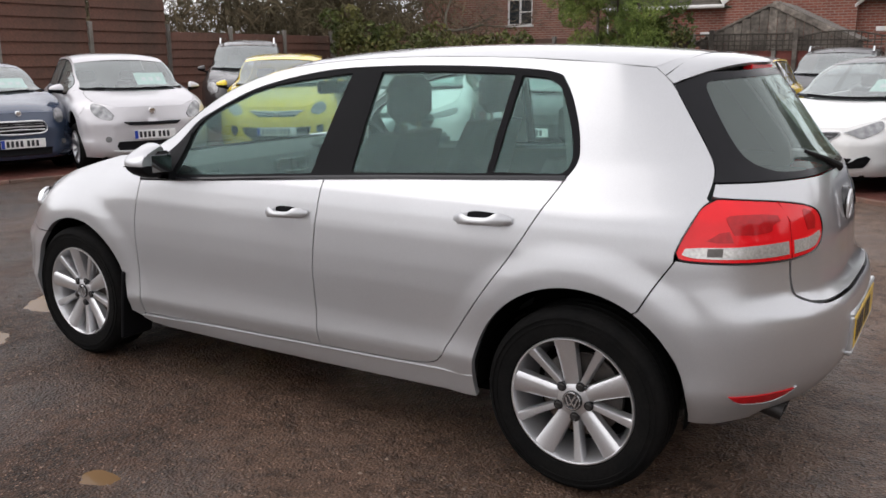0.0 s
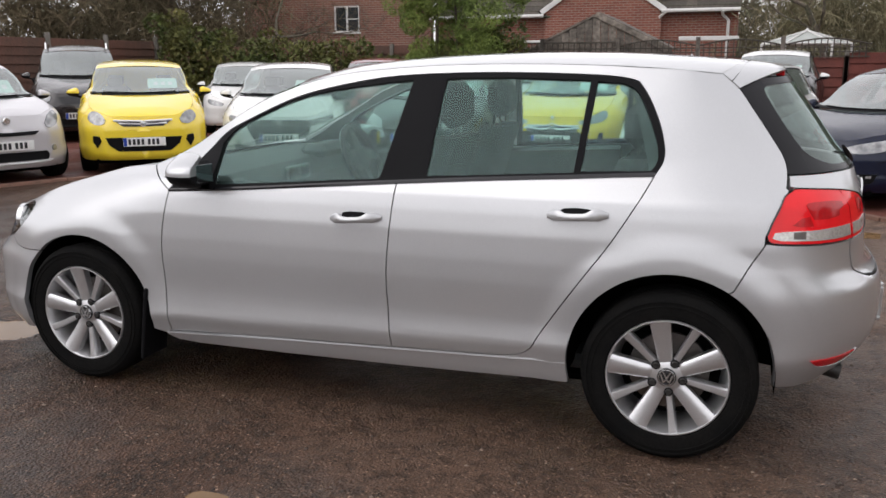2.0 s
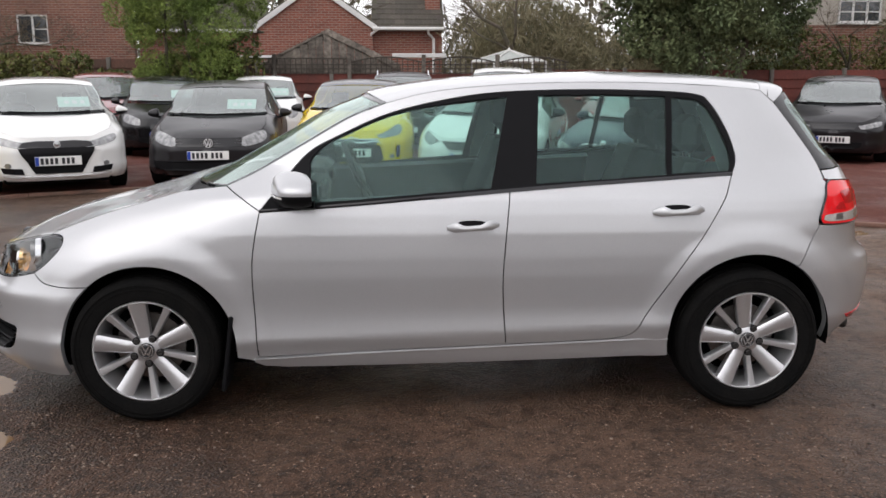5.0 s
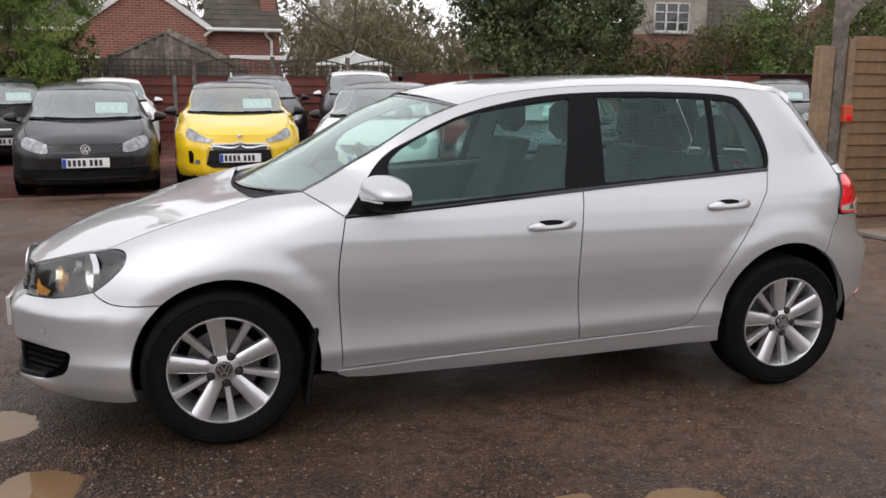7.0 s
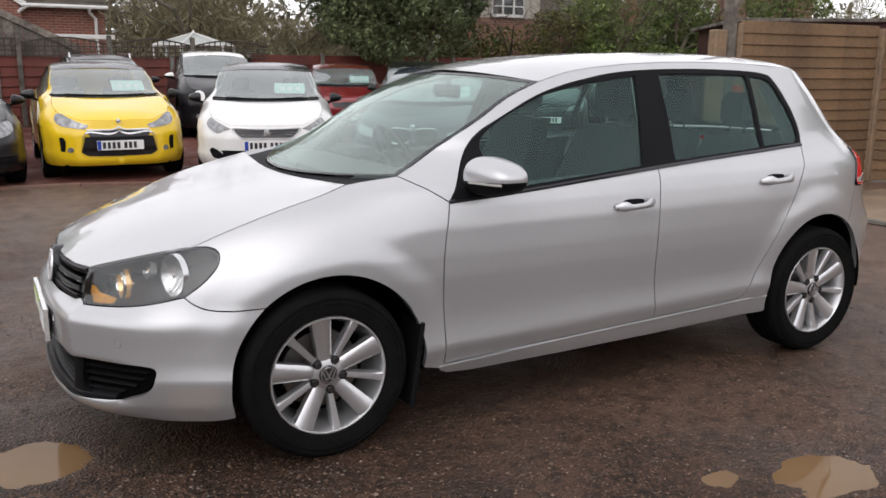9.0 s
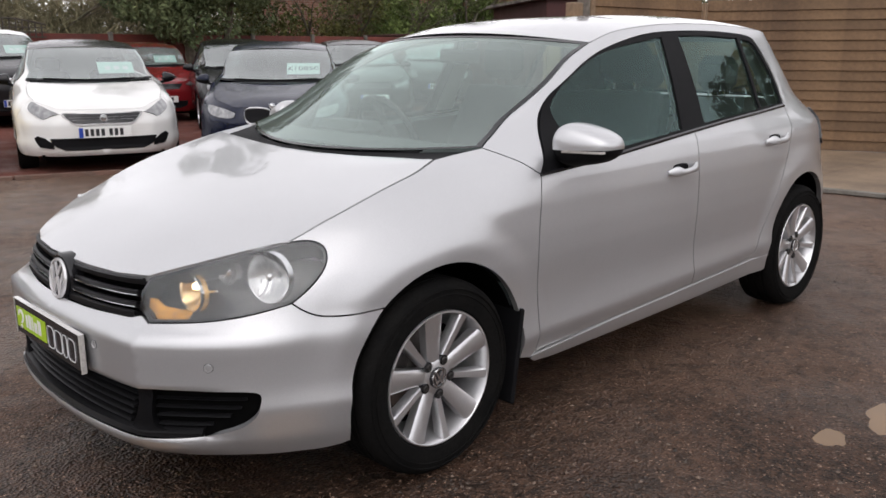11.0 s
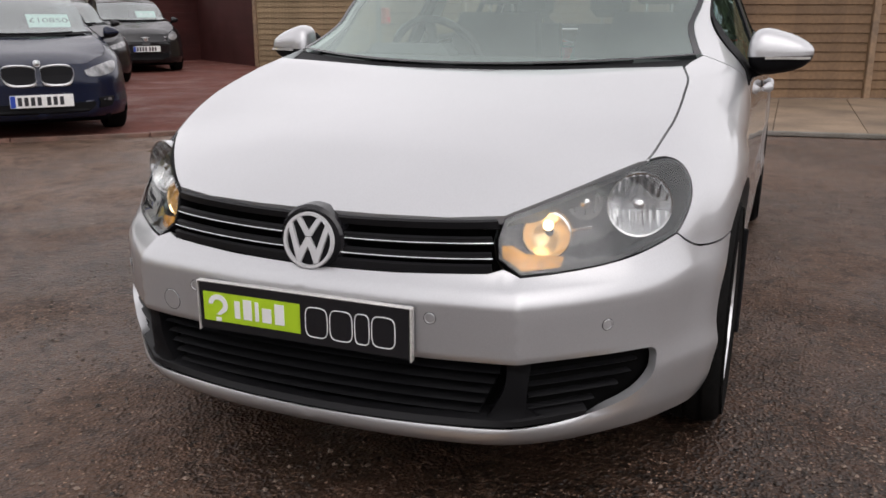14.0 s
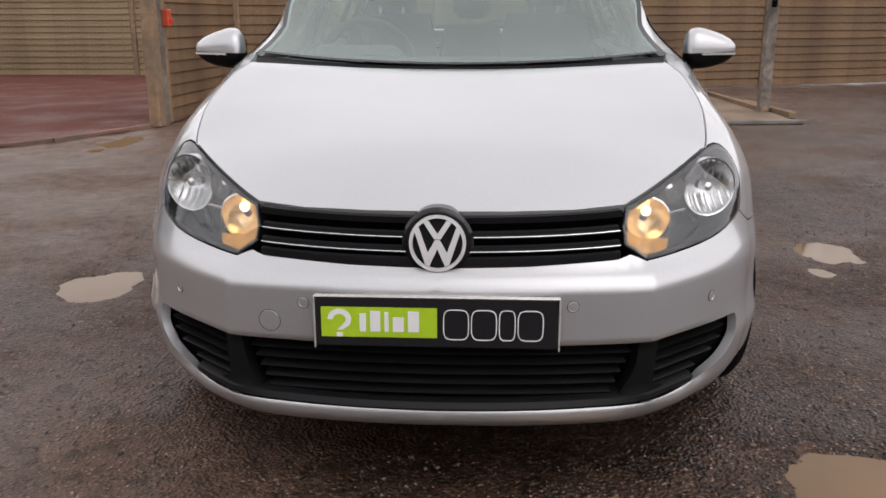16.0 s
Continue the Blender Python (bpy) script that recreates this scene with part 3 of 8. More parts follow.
A_FRONT = [(-0.95, 0.988), (-0.824, 1.045), (-0.614, 1.163), (-0.43, 1.268), (-0.27, 1.330)]
RAIL = [(-0.27, 1.330), (-0.10, 1.372), (0.10, 1.396), (0.35, 1.412), (0.65, 1.417), (0.95, 1.412), (1.2, 1.399), (1.405, 1.380)]
C_EDGE = [(1.405, 1.380), (1.463, 1.33), (1.519, 1.255), (1.598, 1.143), (1.637, 1.078), (1.645, 0.992)]
DLO_TOP = [(-0.796, 0.897), (-0.735, 0.972), (-0.611, 1.118), (-0.471, 1.196), (-0.26, 1.286), (-0.024, 1.342), (0.211, 1.373), (0.559, 1.384), (0.898, 1.378), (1.085, 1.362),
           (1.140, 1.326), (1.202, 1.214), (1.228, 1.129), (1.229, 1.077), (1.205, 1.030)]
BELT = [(1.205, 1.030), (0.902, 1.013), (0.55, 0.993), (0.237, 0.971), (-0.05, 0.949), (-0.346, 0.926), (-0.587, 0.909), (-0.796, 0.897)]
DOOR_FRONT = [(-0.796, 0.897), (-0.827, 0.727), (-0.833, 0.605), (-0.827, 0.428), (-0.822, 0.276)]
DOOR_MID = [(0.240, 0.971), (0.220, 0.761), (0.210, 0.598), (0.217, 0.428), (0.226, 0.316)]
DOOR_REAR = [(1.205, 1.030), (1.159, 0.940), (1.068, 0.789), (0.979, 0.663), (0.898, 0.545), (0.822, 0.430), (0.790, 0.375), (0.742, 0.345), (0.641, 0.330)]
DOOR_FOOT = [(-0.822, 0.276), (-0.259, 0.299), (0.226, 0.316), (0.641, 0.330)]


def arc(cx, cz, r, a0, a1, n=28):
    return [(cx + r * math.cos(radians(a0 + (a1 - a0) * i / n)), cz + r * math.sin(radians(a0 + (a1 - a0) * i / n))) for i in range(n + 1)]


def windscreen(sh, name, off=0.0, rows=24, cols=32, v0=0.0, v1=1.0, w=1.0):
    """The raked pane between the front pillars, bowed across."""
    edge = curve(A_FRONT, 8)
    t = np.linspace(0, 1, len(edge))
    ex, ez = np.interp(np.linspace(v0, v1, rows), t, [e[0] for e in edge]), np.interp(np.linspace(v0, v1, rows), t, [e[1] for e in edge])
    grid = []
    for i in range(rows):
        v = v0 + (v1 - v0) * i / (rows - 1)
        s = sh.x((ex[i], ez[i]))[0]
        _, ey, _ = sh.raw(*s)
        f = np.linspace(-1, 1, cols) * w
        x = ex[i] - (0.235 * (1 - v) + 0.105 * v) * (1 - f * f)
        z = ez[i] + (-0.030 * (1 - v) + 0.032 * v) * (1 - f * f) + off
        grid.append(sh.warp(x, f * ey, z).tolist())
    return Geo().grid(grid)


def roof_sheet(sh, rows=30, cols=28, drop=0.0):
    rail = curve(RAIL, 8)
    grid = []
    idx = np.linspace(0, len(rail) - 1, rows)
    for t in idx:
        ex, ez = np.interp(t, range(len(rail)), [r[0] for r in rail]), np.interp(t, range(len(rail)), [r[1] for r in rail])
        s = sh.x((ex, ez))[0]
        _, ey, _ = sh.raw(*s)
        u = t / (len(rail) - 1)
        f = np.linspace(-1, 1, cols)
        f = np.sign(f) * (1 - (1 - np.abs(f)) ** 1.5)
        x = ex + (-0.105 * (1 - u) + 0.10 * u) * (1 - f * f)
        mid = float(ROOF_MID(ex + (-0.105 * (1 - u) + 0.10 * u)))
        k = 2.0 + 1.2 * rise(0.0, 0.25, u)
        z = ez + (mid - ez) * (1 - np.abs(f) ** k) - drop
        grid.append(sh.warp(x, f * ey, z).tolist())
    return Geo().grid(grid)


def bonnet_sheet(sh, name, outline, step=0.045, rim=0.018, gap=0.002):
    """The bonnet: an outline of (x, y, z) on one half, its middle crowned."""
    half = [(p[0], p[1]) for p in outline]
    fine = []
    for a, b in zip(outline[:-1], outline[1:]):
        k = max(1, int(math.dist(a, b) / 0.012))
        fine += [tuple(a[i] + (b[i] - a[i]) * t / k for i in range(3)) for t in range(k)]
    known = np.array(fine + [outline[-1]])
    full = half + [(x, -y) for x, y in half[::-1] if y > 1e-6]
    v2, tri, loops = fill(shrink(dense(full, step * 0.6), gap), step)
    base = lambda x, y: BONNET_MID(x + 0.02 * np.abs(y)) - (0.075 * rise(-1.2, -1.9, x) + 0.0) * np.abs(y / 0.68) ** 2.4 + 0.016 * rise(-1.5, -1.15, x) * np.abs(y / 0.68) ** 2

    def height(x, y):
        z = base(x, y)
        d = np.hypot(x[:, None] - known[None, :, 0], np.abs(y)[:, None] - known[None, :, 1])
        wgt = 1 / (d + 0.004) ** 3
        res = known[:, 2] - base(known[:, 0], known[:, 1])
        use = (wgt * res[None, :]).sum(1) / wgt.sum(1)
        return z + use * np.exp(-(d.min(1) / 0.26) ** 1.5)

    X, Y = v2[:, 0], v2[:, 1]
    Z = height(X, Y)
    p = sh.warp(X, Y, Z)
    e = 0.004
    px, py = sh.warp(X + e, Y, height(X + e, Y)) - p, sh.warp(X, Y + e, height(X, Y + e)) - p
    n = np.cross(px, py)
    n /= np.linalg.norm(n, axis=1)[:, None]
    n *= np.sign(n[:, 2])[:, None]
    vs, ns = p.tolist(), n.tolist()
    a, b, c = p[tri[:, 0]], p[tri[:, 1]], p[tri[:, 2]]
    flip = (np.cross(b - a, c - a) * n[tri[:, 0]]).sum(1) < 0
    fs = [(t[0], t[2], t[1]) if fl else tuple(t) for t, fl in zip(tri.tolist(), flip)]
    for lp in loops:
        m, k = len(lp), len(vs)
        top = p[lp]
        cen = top.mean(0)
        vs += top.tolist() + (top - np.array([0, 0, rim])).tolist()
        ns += [((t - cen) / np.linalg.norm(t - cen)).tolist() for t in top] * 2
        fs += [(k + i, k + (i + 1) % m, k + m + (i + 1) % m, k + m + i) for i in range(m)]
    me = bpy.data.meshes.new(name)
    me.from_pydata(vs, [], fs)
    me.shade_smooth()
    me.normals_split_custom_set_from_vertices(ns)
    return me


# ---- wheels ----
def make_wheel(parent, m, spoke_mat, turn=8.0, rim_r=0.208, tyre_r=0.314, detail=True, pairs=5):
    """A wheel under its car: tyre, rim, spokes, hub. Its outer face looks along -y."""
    w = new("wheel")
    w.empty_display_size = 0.05
    w.parent = parent
    w.matrix_local = m
    face = pose(0, 0, 0, 90, 0, 0)
    n = 56 if detail else 28
    ring = [(rim_r + 0.002, -0.075), (rim_r + 0.010, 0.088), (rim_r + 0.016, 0.097), (rim_r + 0.045, 0.1035), (tyre_r - 0.030, 0.101), (tyre_r - 0.016, 0.095), (tyre_r - 0.005, 0.082), (tyre_r, 0.062)]
    for y in (0.045, 0.005, -0.035):
        ring += [(tyre_r, y + 0.012), (tyre_r - 0.007, y + 0.010), (tyre_r - 0.007, y + 0.002), (tyre_r, y)] if detail else [(tyre_r, y)]
    ring += [(tyre_r, -0.062), (tyre_r - 0.005, -0.082), (tyre_r - 0.03, -0.101), (rim_r, -0.095)]
    tyre = part("tyre", Geo().lathe(ring, face, n, caps=False), RUBBER, w)
    if detail:
        for r in (tyre_r - 0.045, tyre_r - 0.028):
            part("sidewall_rib", Geo().lathe([(r - 0.0025, 0.1015), (r - 0.0015, 0.1055), (r + 0.0015, 0.1055), (r + 0.0025, 0.1015)], face, n, caps=False), RUBBER, tyre)
    part("rim", Geo().lathe([(rim_r + 0.012, 0.088), (rim_r + 0.008, 0.096), (rim_r + 0.004, 0.0965), (rim_r + 0.001, 0.092), (rim_r - 0.004, 0.066), (rim_r - 0.018, 0.03), (rim_r - 0.026, -0.07)], face, n, caps=False), spoke_mat, w)
    part("brake_disc", Geo().lathe([(0.0, -0.02), (0.145, -0.02), (0.145, 0.0), (0.07, 0.002), (0.065, 0.03), (0.0, 0.03)], face, 32), STEEL, w)
    # added black disc that stands for the shade behind the spokes
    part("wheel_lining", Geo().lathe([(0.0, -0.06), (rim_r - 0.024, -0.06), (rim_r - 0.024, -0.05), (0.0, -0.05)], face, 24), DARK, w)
    for k in range(pairs * 2):
        wide = k % 2 == 0
        a = radians(90 + turn + k * 180 / pairs)
        g = Geo()
        rows = []
        for r, half_w, h, th in ((0.040, 0.024 if wide else 0.011, 0.070, 0.034), (0.075, 0.027 if wide else 0.012, 0.072, 0.034), (0.13, 0.031 if wide else 0.0135, 0.079, 0.036),
                                 (0.18, 0.035 if wide else 0.0155, 0.087, 0.038), (rim_r + 0.002, 0.038 if wide else 0.0175, 0.092, 0.040)):
            rows.append([(r, -half_w, h - th), (r, -half_w * 0.98, h - 0.006), (r, -half_w * 0.72, h), (r, 0, h + (0.002 if wide else 0.001)), (r, half_w * 0.72, h), (r, half_w * 0.98, h - 0.006), (r, half_w, h - th)])
        g.grid(rows, close=True)
        g.move(face @ Matrix.Rotation(a, 4, "Z"))
        part("spoke", g, spoke_mat, w)
    part("hub", Geo().lathe([(0.066, 0.040), (0.064, 0.066), (0.052, 0.074), (0.0, 0.075)], face, 32, caps=False), spoke_mat, w)
    if detail:
        cap = part("centre_cap", Geo().lathe([(0.034, 0.070), (0.034, 0.081), (0.031, 0.083), (0.0, 0.084)], face, 28, caps=False), GLOSS_BLACK, w, "dark wheel cap with a plain bright ring")
        part("cap_ring", Geo().lathe([(0.031, 0.082), (0.030, 0.0865), (0.027, 0.0865), (0.026, 0.082)], face, 28, caps=False), CHROME, cap)
        for pts in (((-0.016, 0.020), (-0.010, 0.020), (0, 0.002), (0.010, 0.020), (0.016, 0.020), (0.003, -0.004), (-0.003, -0.004)),
                    ((-0.024, 0.010), (-0.019, 0.012), (-0.010, -0.012), (0, -0.004), (0.010, -0.012), (0.019, 0.012), (0.024, 0.010), (0.012, -0.022), (0, -0.011), (-0.012, -0.022))):
            part("cap_bar", Geo().prism(pts, 0.002, face @ pose(0, 0, 0.0838)), CHROME, cap)
        for k in range(5):
            a = radians(90 + turn + 36 + k * 72)
            part("wheel_bolt", Geo().lathe([(0.0115, 0.060), (0.0115, 0.078), (0.008, 0.081), (0.0, 0.079)], face @ pose(0.057 * math.cos(a), 0.057 * math.sin(a), 0), 10, caps=False), EXHAUST, w)
            # raised black ring puts in the shade of the bolt hole
            part("bolt_recess", Geo().lathe([(0.0165, 0.062), (0.0165, 0.0762), (0.0120, 0.0768), (0.0118, 0.066)], face @ pose(0.057 * math.cos(a), 0.057 * math.sin(a), 0), 14, caps=False), GLOSS_BLACK, w)
    return w


# ---- the silver hatchback ----
def mirror_pair(car, sh, x, y, z, cap_mat, scale=1.0, indicator=True):
    """Two door mirrors: a painted cap over a black foot, glass behind, a clear indicator strip."""
    for side in (-1, 1):
        mir = new("door_mirror")
        mir.empty_display_size = 0.05
        mir.parent = car
        mir.matrix_local = Matrix.Translation((x, side * y, z)) @ Matrix.Diagonal((scale * 1.2, scale * side * 0.89, scale, 1))

        def shell(t0, t1, k, squash=1.0):
            rows = []
            for i in range(15):
                t = t0 + (t1 - t0) * i / 14
                row = []
                for j in range(28):
                    a = 2 * math.pi * j / 28
                    ca, sa = math.cos(a), math.sin(a)
                    px = 0.080 * np.sign(math.cos(t)) * abs(math.cos(t)) ** 0.75 * np.sign(ca) * abs(ca) ** 0.8
                    py = 0.112 * abs(math.cos(t)) ** 0.7 * np.sign(sa) * abs(sa) ** 0.75
                    pz = 0.068 * np.sign(math.sin(t)) * abs(math.sin(t)) ** 0.85
                    lean = 0.97 - 0.42 * (py / 0.112) if pz > 0 else 1 - 0.25 * (py / 0.112)
                    bow = 0.95 if px > 0 else 0.9
                    row.append((min(px * bow * k, 0.046) - 0.018 * (py / 0.112) ** 2 + 0.03 * py / 0.112, py * k, (pz * lean + 0.004) * k * squash))
                rows.append(row)
            return Geo().grid(rows, close=True)

        part("mirror_cap", shell(-0.12, math.pi / 2, 1.0), cap_mat, mir)
        foot = part("mirror_foot", shell(-math.pi / 2, -0.10, 0.985), BLACK_TRIM, mir, "matt black mirror underside")
        arm = Geo().grid([[(0.02 - 0.035 * c, -0.055 - 0.13 * u, -0.052 - 0.035 * u + 0.018 * s2) for c, s2 in ((-1, -1), (-1, 1), (1, 1), (1, -1))] for u in (0, 0.4, 0.8, 1.0)], close=True)
        part("mirror_arm", arm, BLACK_TRIM, foot)
        part("mirror_back", Geo().box((0.014, -0.092, -0.050), (0.056, 0.074, 0.050), 0.020, pose(0, 0, 0, 0, 0, 8)), BLACK_TRIM, mir)
        part("mirror_glass", Geo().box((0.0545, -0.074, -0.036), (0.0575, 0.056, 0.037), 0.001, pose(0, 0, 0, 0, 0, 8)), DARK_MIRROR, mir, "mirror glass")
        if indicator:
            strip = Geo().grid([[(-0.0745 + 0.0 * q - 0.018 * (u / 0.112) ** 2 + 0.03 * u / 0.112 + 0.035 * (abs(u) / 0.112) ** 3, u, -0.012 + 0.0 * u + q * 0.0042) for q in (-1, 1)] for u in np.linspace(-0.05, 0.10, 14)])
            part("indicator_strip", strip, CLEAR_LENS, mir, "clear indicator strip")


def plate(parent, m, base, name="number_plate", band=True, bars=7, w=0.52, h=0.111):
    """A plate with plain bars for its characters. It lies in x, z and faces -y."""
    p = part(name, Geo().box((-w / 2, -0.004, -h / 2), (w / 2, 0.004, h / 2), 0.003, m), base, parent)
    if band:
        part("plate_band", Geo().box((-w / 2 + 0.003, -0.0055, -h / 2 + 0.004), (-w / 2 + 0.045, -0.0035, h / 2 - 0.004), 0, m), PLATE_BLUE, p)
    x = -w / 2 + (0.062 if band else 0.03)
    for i in range(bars):
        part("plate_bar", Geo().box((x, -0.0055, -0.037), (x + 0.034, -0.0035, 0.037), 0.002, m), INK, p)
        x += 0.034 + (0.044 if i == 3 else 0.019)
    return p


def emblem(parent, m, r=0.062, bars=True, back=GLOSS_BLACK):
    """A plain bright ring with slanted bars on a dark disc, facing -y."""
    f = m @ pose(0, 0, 0, 90, 0, 0)
    e = part("emblem", Geo().lathe([(r * 1.16, -0.012), (r * 1.16, 0.004), (r * 1.05, 0.010), (0.0, 0.012)], f, 40, caps=False), back, parent, "dark round emblem disc with bright ring")
    part("emblem_ring", Geo().lathe([(r * 1.02, 0.008), (r * 0.99, 0.017), (r * 0.89, 0.017), (r * 0.86, 0.008)], f, 48, caps=False), EMBLEM, e)
    if bars:
        k = r / 0.062
        for pts in (((-0.031, 0.046), (-0.020, 0.050), (0, 0.021), (0.020, 0.050), (0.031, 0.046), (0.007, 0.0095), (-0.007, 0.0095)),
                    ((-0.050, 0.026), (-0.041, 0.036), (-0.021, -0.020), (-0.005, 0.008), (0.005, 0.008), (0.021, -0.020), (0.041, 0.036), (0.050, 0.026), (0.026, -0.047), (0.017, -0.050), (0, -0.012), (-0.017, -0.050), (-0.026, -0.047))):
            part("emblem_bar", Geo().prism([(a * k, b * k) for a, b in pts], 0.006, f @ pose(0, 0, 0.0105)), EMBLEM, e)
    return e


def seat(parent, m, high=True):
    s = new("seat")
    s.empty_display_size = 0.05
    s.parent = parent
    s.matrix_local = m
    part("cushion", Geo().box((-0.27, -0.25, 0.0), (0.25, 0.25, 0.17), 0.05), SEAT, s)
    back = Geo()
    rows = []
    for i in range(9):
        t = i / 8
        w = 0.245 - 0.06 * t ** 2
        d = 0.075 - 0.02 * t
        x = 0.20 + 0.25 * t * 0.9
        z = 0.10 + 0.60 * t
        rows.append([(x - d, -w * 0.8, z), (x - d * 1.1, -w, z), (x, -w * 1.03, z), (x + d, -w * 0.85, z), (x + d * 1.1, 0, z), (x + d, w * 0.85, z), (x, w * 1.03, z), (x - d * 1.1, w, z), (x - d, w * 0.8, z), (x - d * 0.6, 0, z)])
    back.grid(rows, close=True)
    back.f += [tuple(range(10)), tuple(range(80, 90))]
    part("backrest", back, SEAT, s)
    hr = part("headrest", Geo().box((0.37, -0.13, 0.735), (0.475, 0.13, 0.925), 0.045), SEAT, s)
    for y in (-0.055, 0.055):
        part("headrest_post", Geo().tube([(0.43, y, 0.66), (0.425, y, 0.76)], 0.006), CHROME, hr)


def build_hero():
    car = thing("hatchback_car", "silver metallic five-door hatchback with alloy wheels on wet tarmac", "car")
    sh = Shape()
    X, F, B = sh.x, sh.front, sh.back
    cv = curve
    # outlines on the skin
    arch_f, arch_r = (-1.272, 0.315, 0.362), (1.288, 0.335, 0.362)
    lamp_top = cv(F((0.415, 0.692), (0.486, 0.718), (0.56, 0.746), (0.607, 0.764)) + X((-1.71, 0.780)), 5)
    lamp_out = cv(X((-1.71, 0.780), (-1.658, 0.784), (-1.632, 0.772), (-1.634, 0.745), (-1.656, 0.713), (-1.700, 0.672), (-1.755, 0.632)), 5)
    lamp_low = cv(X((-1.755, 0.632)) + F((0.672, 0.604), (0.60, 0.588), (0.536, 0.581), (0.462, 0.577)), 5)
    lamp_in = F((0.462, 0.577), (0.412, 0.610), (0.406, 0.650), (0.415, 0.692))
    lamp = lamp_top + lamp_out[1:] + lamp_low[1:] + lamp_in[1:-1]
    shut = cv(X((-1.71, 0.780), (-1.6, 0.826), (-1.5, 0.862), (-1.3, 0.920), (-1.14, 0.964)), 6)
    a_base = X((-1.14, 0.964), (-1.06, 0.975), (-0.95, 0.988))
    seam_f = cv(X((-1.755, 0.632), (-1.73, 0.610), (-1.69, 0.592), (-1.62, 0.586), (-1.515, 0.589)), 4)
    fender_arch = [p for p in arc(*arch_f, 131, -6, 30)]
    fender = (X((-0.95, 0.988), (-0.87, 0.945), (-0.796, 0.897)) + cv(X(*DOOR_FRONT), 5)[1:] + X((-0.845, 0.262)) + X(*fender_arch[::-1])
              + seam_f[::-1] + lamp_out[::-1][1:] + shut + a_base[1:-1])
    part("front_wing", sh.panel("front_wing", fender, (-1,), 0.02), SILVER, car)
    part("front_wing", sh.panel("front_wing", fender, (1,), 0.03), SILVER, car)
    door_f = cv(X(*DOOR_FRONT), 6) + X(*DOOR_FOOT)[1:3] + cv(X(*DOOR_MID), 6)[::-1][1:] + X(*BELT)[4:-1]
    door_r = cv(X(*DOOR_MID), 6) + X(*DOOR_FOOT)[3:] + cv(X(*DOOR_REAR), 6)[::-1][1:] + X(*BELT)[1:3]
    frame_top = cv(X(*A_FRONT), 6) + cv(X(*RAIL), 6)[1:] + cv(X(*C_EDGE), 6)[1:]
    quarter = (frame_top + X((1.655, 0.985)) + X((1.637, 0.965), (1.620, 0.924), (1.601, 0.881), (1.586, 0.838), (1.585, 0.806), (1.494, 0.650)) + X(*arc(*arch_r, 58, 193, 36))
               + X((0.925, 0.250), (0.226, 0.232), (-0.264, 0.224), (-0.70, 0.222), (-0.80, 0.230), (-0.838, 0.250), (-0.845, 0.264), (-0.822, 0.274)) + X(*DOOR_FOOT)[1:] + cv(X(*DOOR_REAR), 6)[::-1][1:]
               + cv(X(*DLO_TOP), 6)[::-1][1:] + X((-0.87, 0.945)))
    for side in (-1, 1):
        d1 = part("front_door", sh.panel("front_door", door_f, (side,), 0.02 if side < 0 else 0.035), SILVER, car)
        d2 = part("rear_door", sh.panel("rear_door", door_r, (side,), 0.02 if side < 0 else 0.035), SILVER, car)
        part("body_side", sh.panel("body_side", quarter, (side,), 0.022 if side < 0 else 0.035, gap=0.002), SILVER, car)
        # handles: a bar that stands off a flat black patch, painted for the cup's shade
        for d, (x0, z0), (x1, z1) in ((d1, (-0.026, 0.825), (0.191, 0.837)), (d2, (0.840, 0.882), (1.060, 0.891))):
            pts = X(*[(x0 + (x1 - x0) * t, z0 + (z1 - z0) * t) for t in np.linspace(0, 1, 17)])
            cup = X(*[(x0 + (x1 - x0) * (0.48 + 0.27 * math.cos(a)), z0 + 0.012 + 0.016 * np.sign(math.sin(a)) * abs(math.sin(a)) ** 0.5) for a in np.linspace(0, 2 * math.pi, 24)[:-1]])
            part("handle_recess", sh.panel("handle_recess", cup, (side,), 0.012, 0, 0, 0.0012), BLACK_TRIM, d, "black patch for the shaded cup behind the handle")
            g = Geo()
            rows = []
            for i, q in enumerate(pts):
                t = i / 16
                k = min(1.0, math.sin(math.pi * min(max(t, 0.02), 0.98)) * 2.6)
                off = 0.006 + 0.030 * min(1, math.sin(math.pi * t) * 1.6)
                mid = math.exp(-((t - 0.48) / 0.24) ** 6)
                hh = (0.007 + 0.0125 * k) * (1 - 0.42 * mid)
                row = []
                for a in np.linspace(0, 2 * math.pi, 13)[:-1]:
                    p, _ = sh.at(q[0], q[1] - 0.002 - 0.008 * mid + hh * math.sin(a), side, off + 0.0095 * math.cos(a) * (0.5 + 0.5 * k))
                    row.append(p.tolist())
                rows.append(row)
            g.grid(rows, close=True)
            g.f += [tuple(range(12)), tuple(len(g.v) - 12 + i for i in range(12))]
            part("door_handle", g, SILVER, d)
        # black window surround, then the panes
        dlo = cv(X(*DLO_TOP), 6) + X(*BELT)[1:-1]
        g1 = cv(X((-0.577, 0.930), (-0.586, 1.108), (-0.37, 1.236), (-0.142, 1.307), (0.245, 1.357)), 6) + X((0.163, 0.983), (-0.2, 0.956))
        g2 = X((0.354, 0.998), (0.382, 1.362), (0.66, 1.365), (0.944, 1.357), (0.917, 1.030), (0.64, 1.014))
        g3 = X((0.941, 1.035), (0.970, 1.353)) + cv(X((1.07, 1.345), (1.122, 1.312), (1.18, 1.20), (1.206, 1.12), (1.207, 1.072), (1.188, 1.043)), 5)
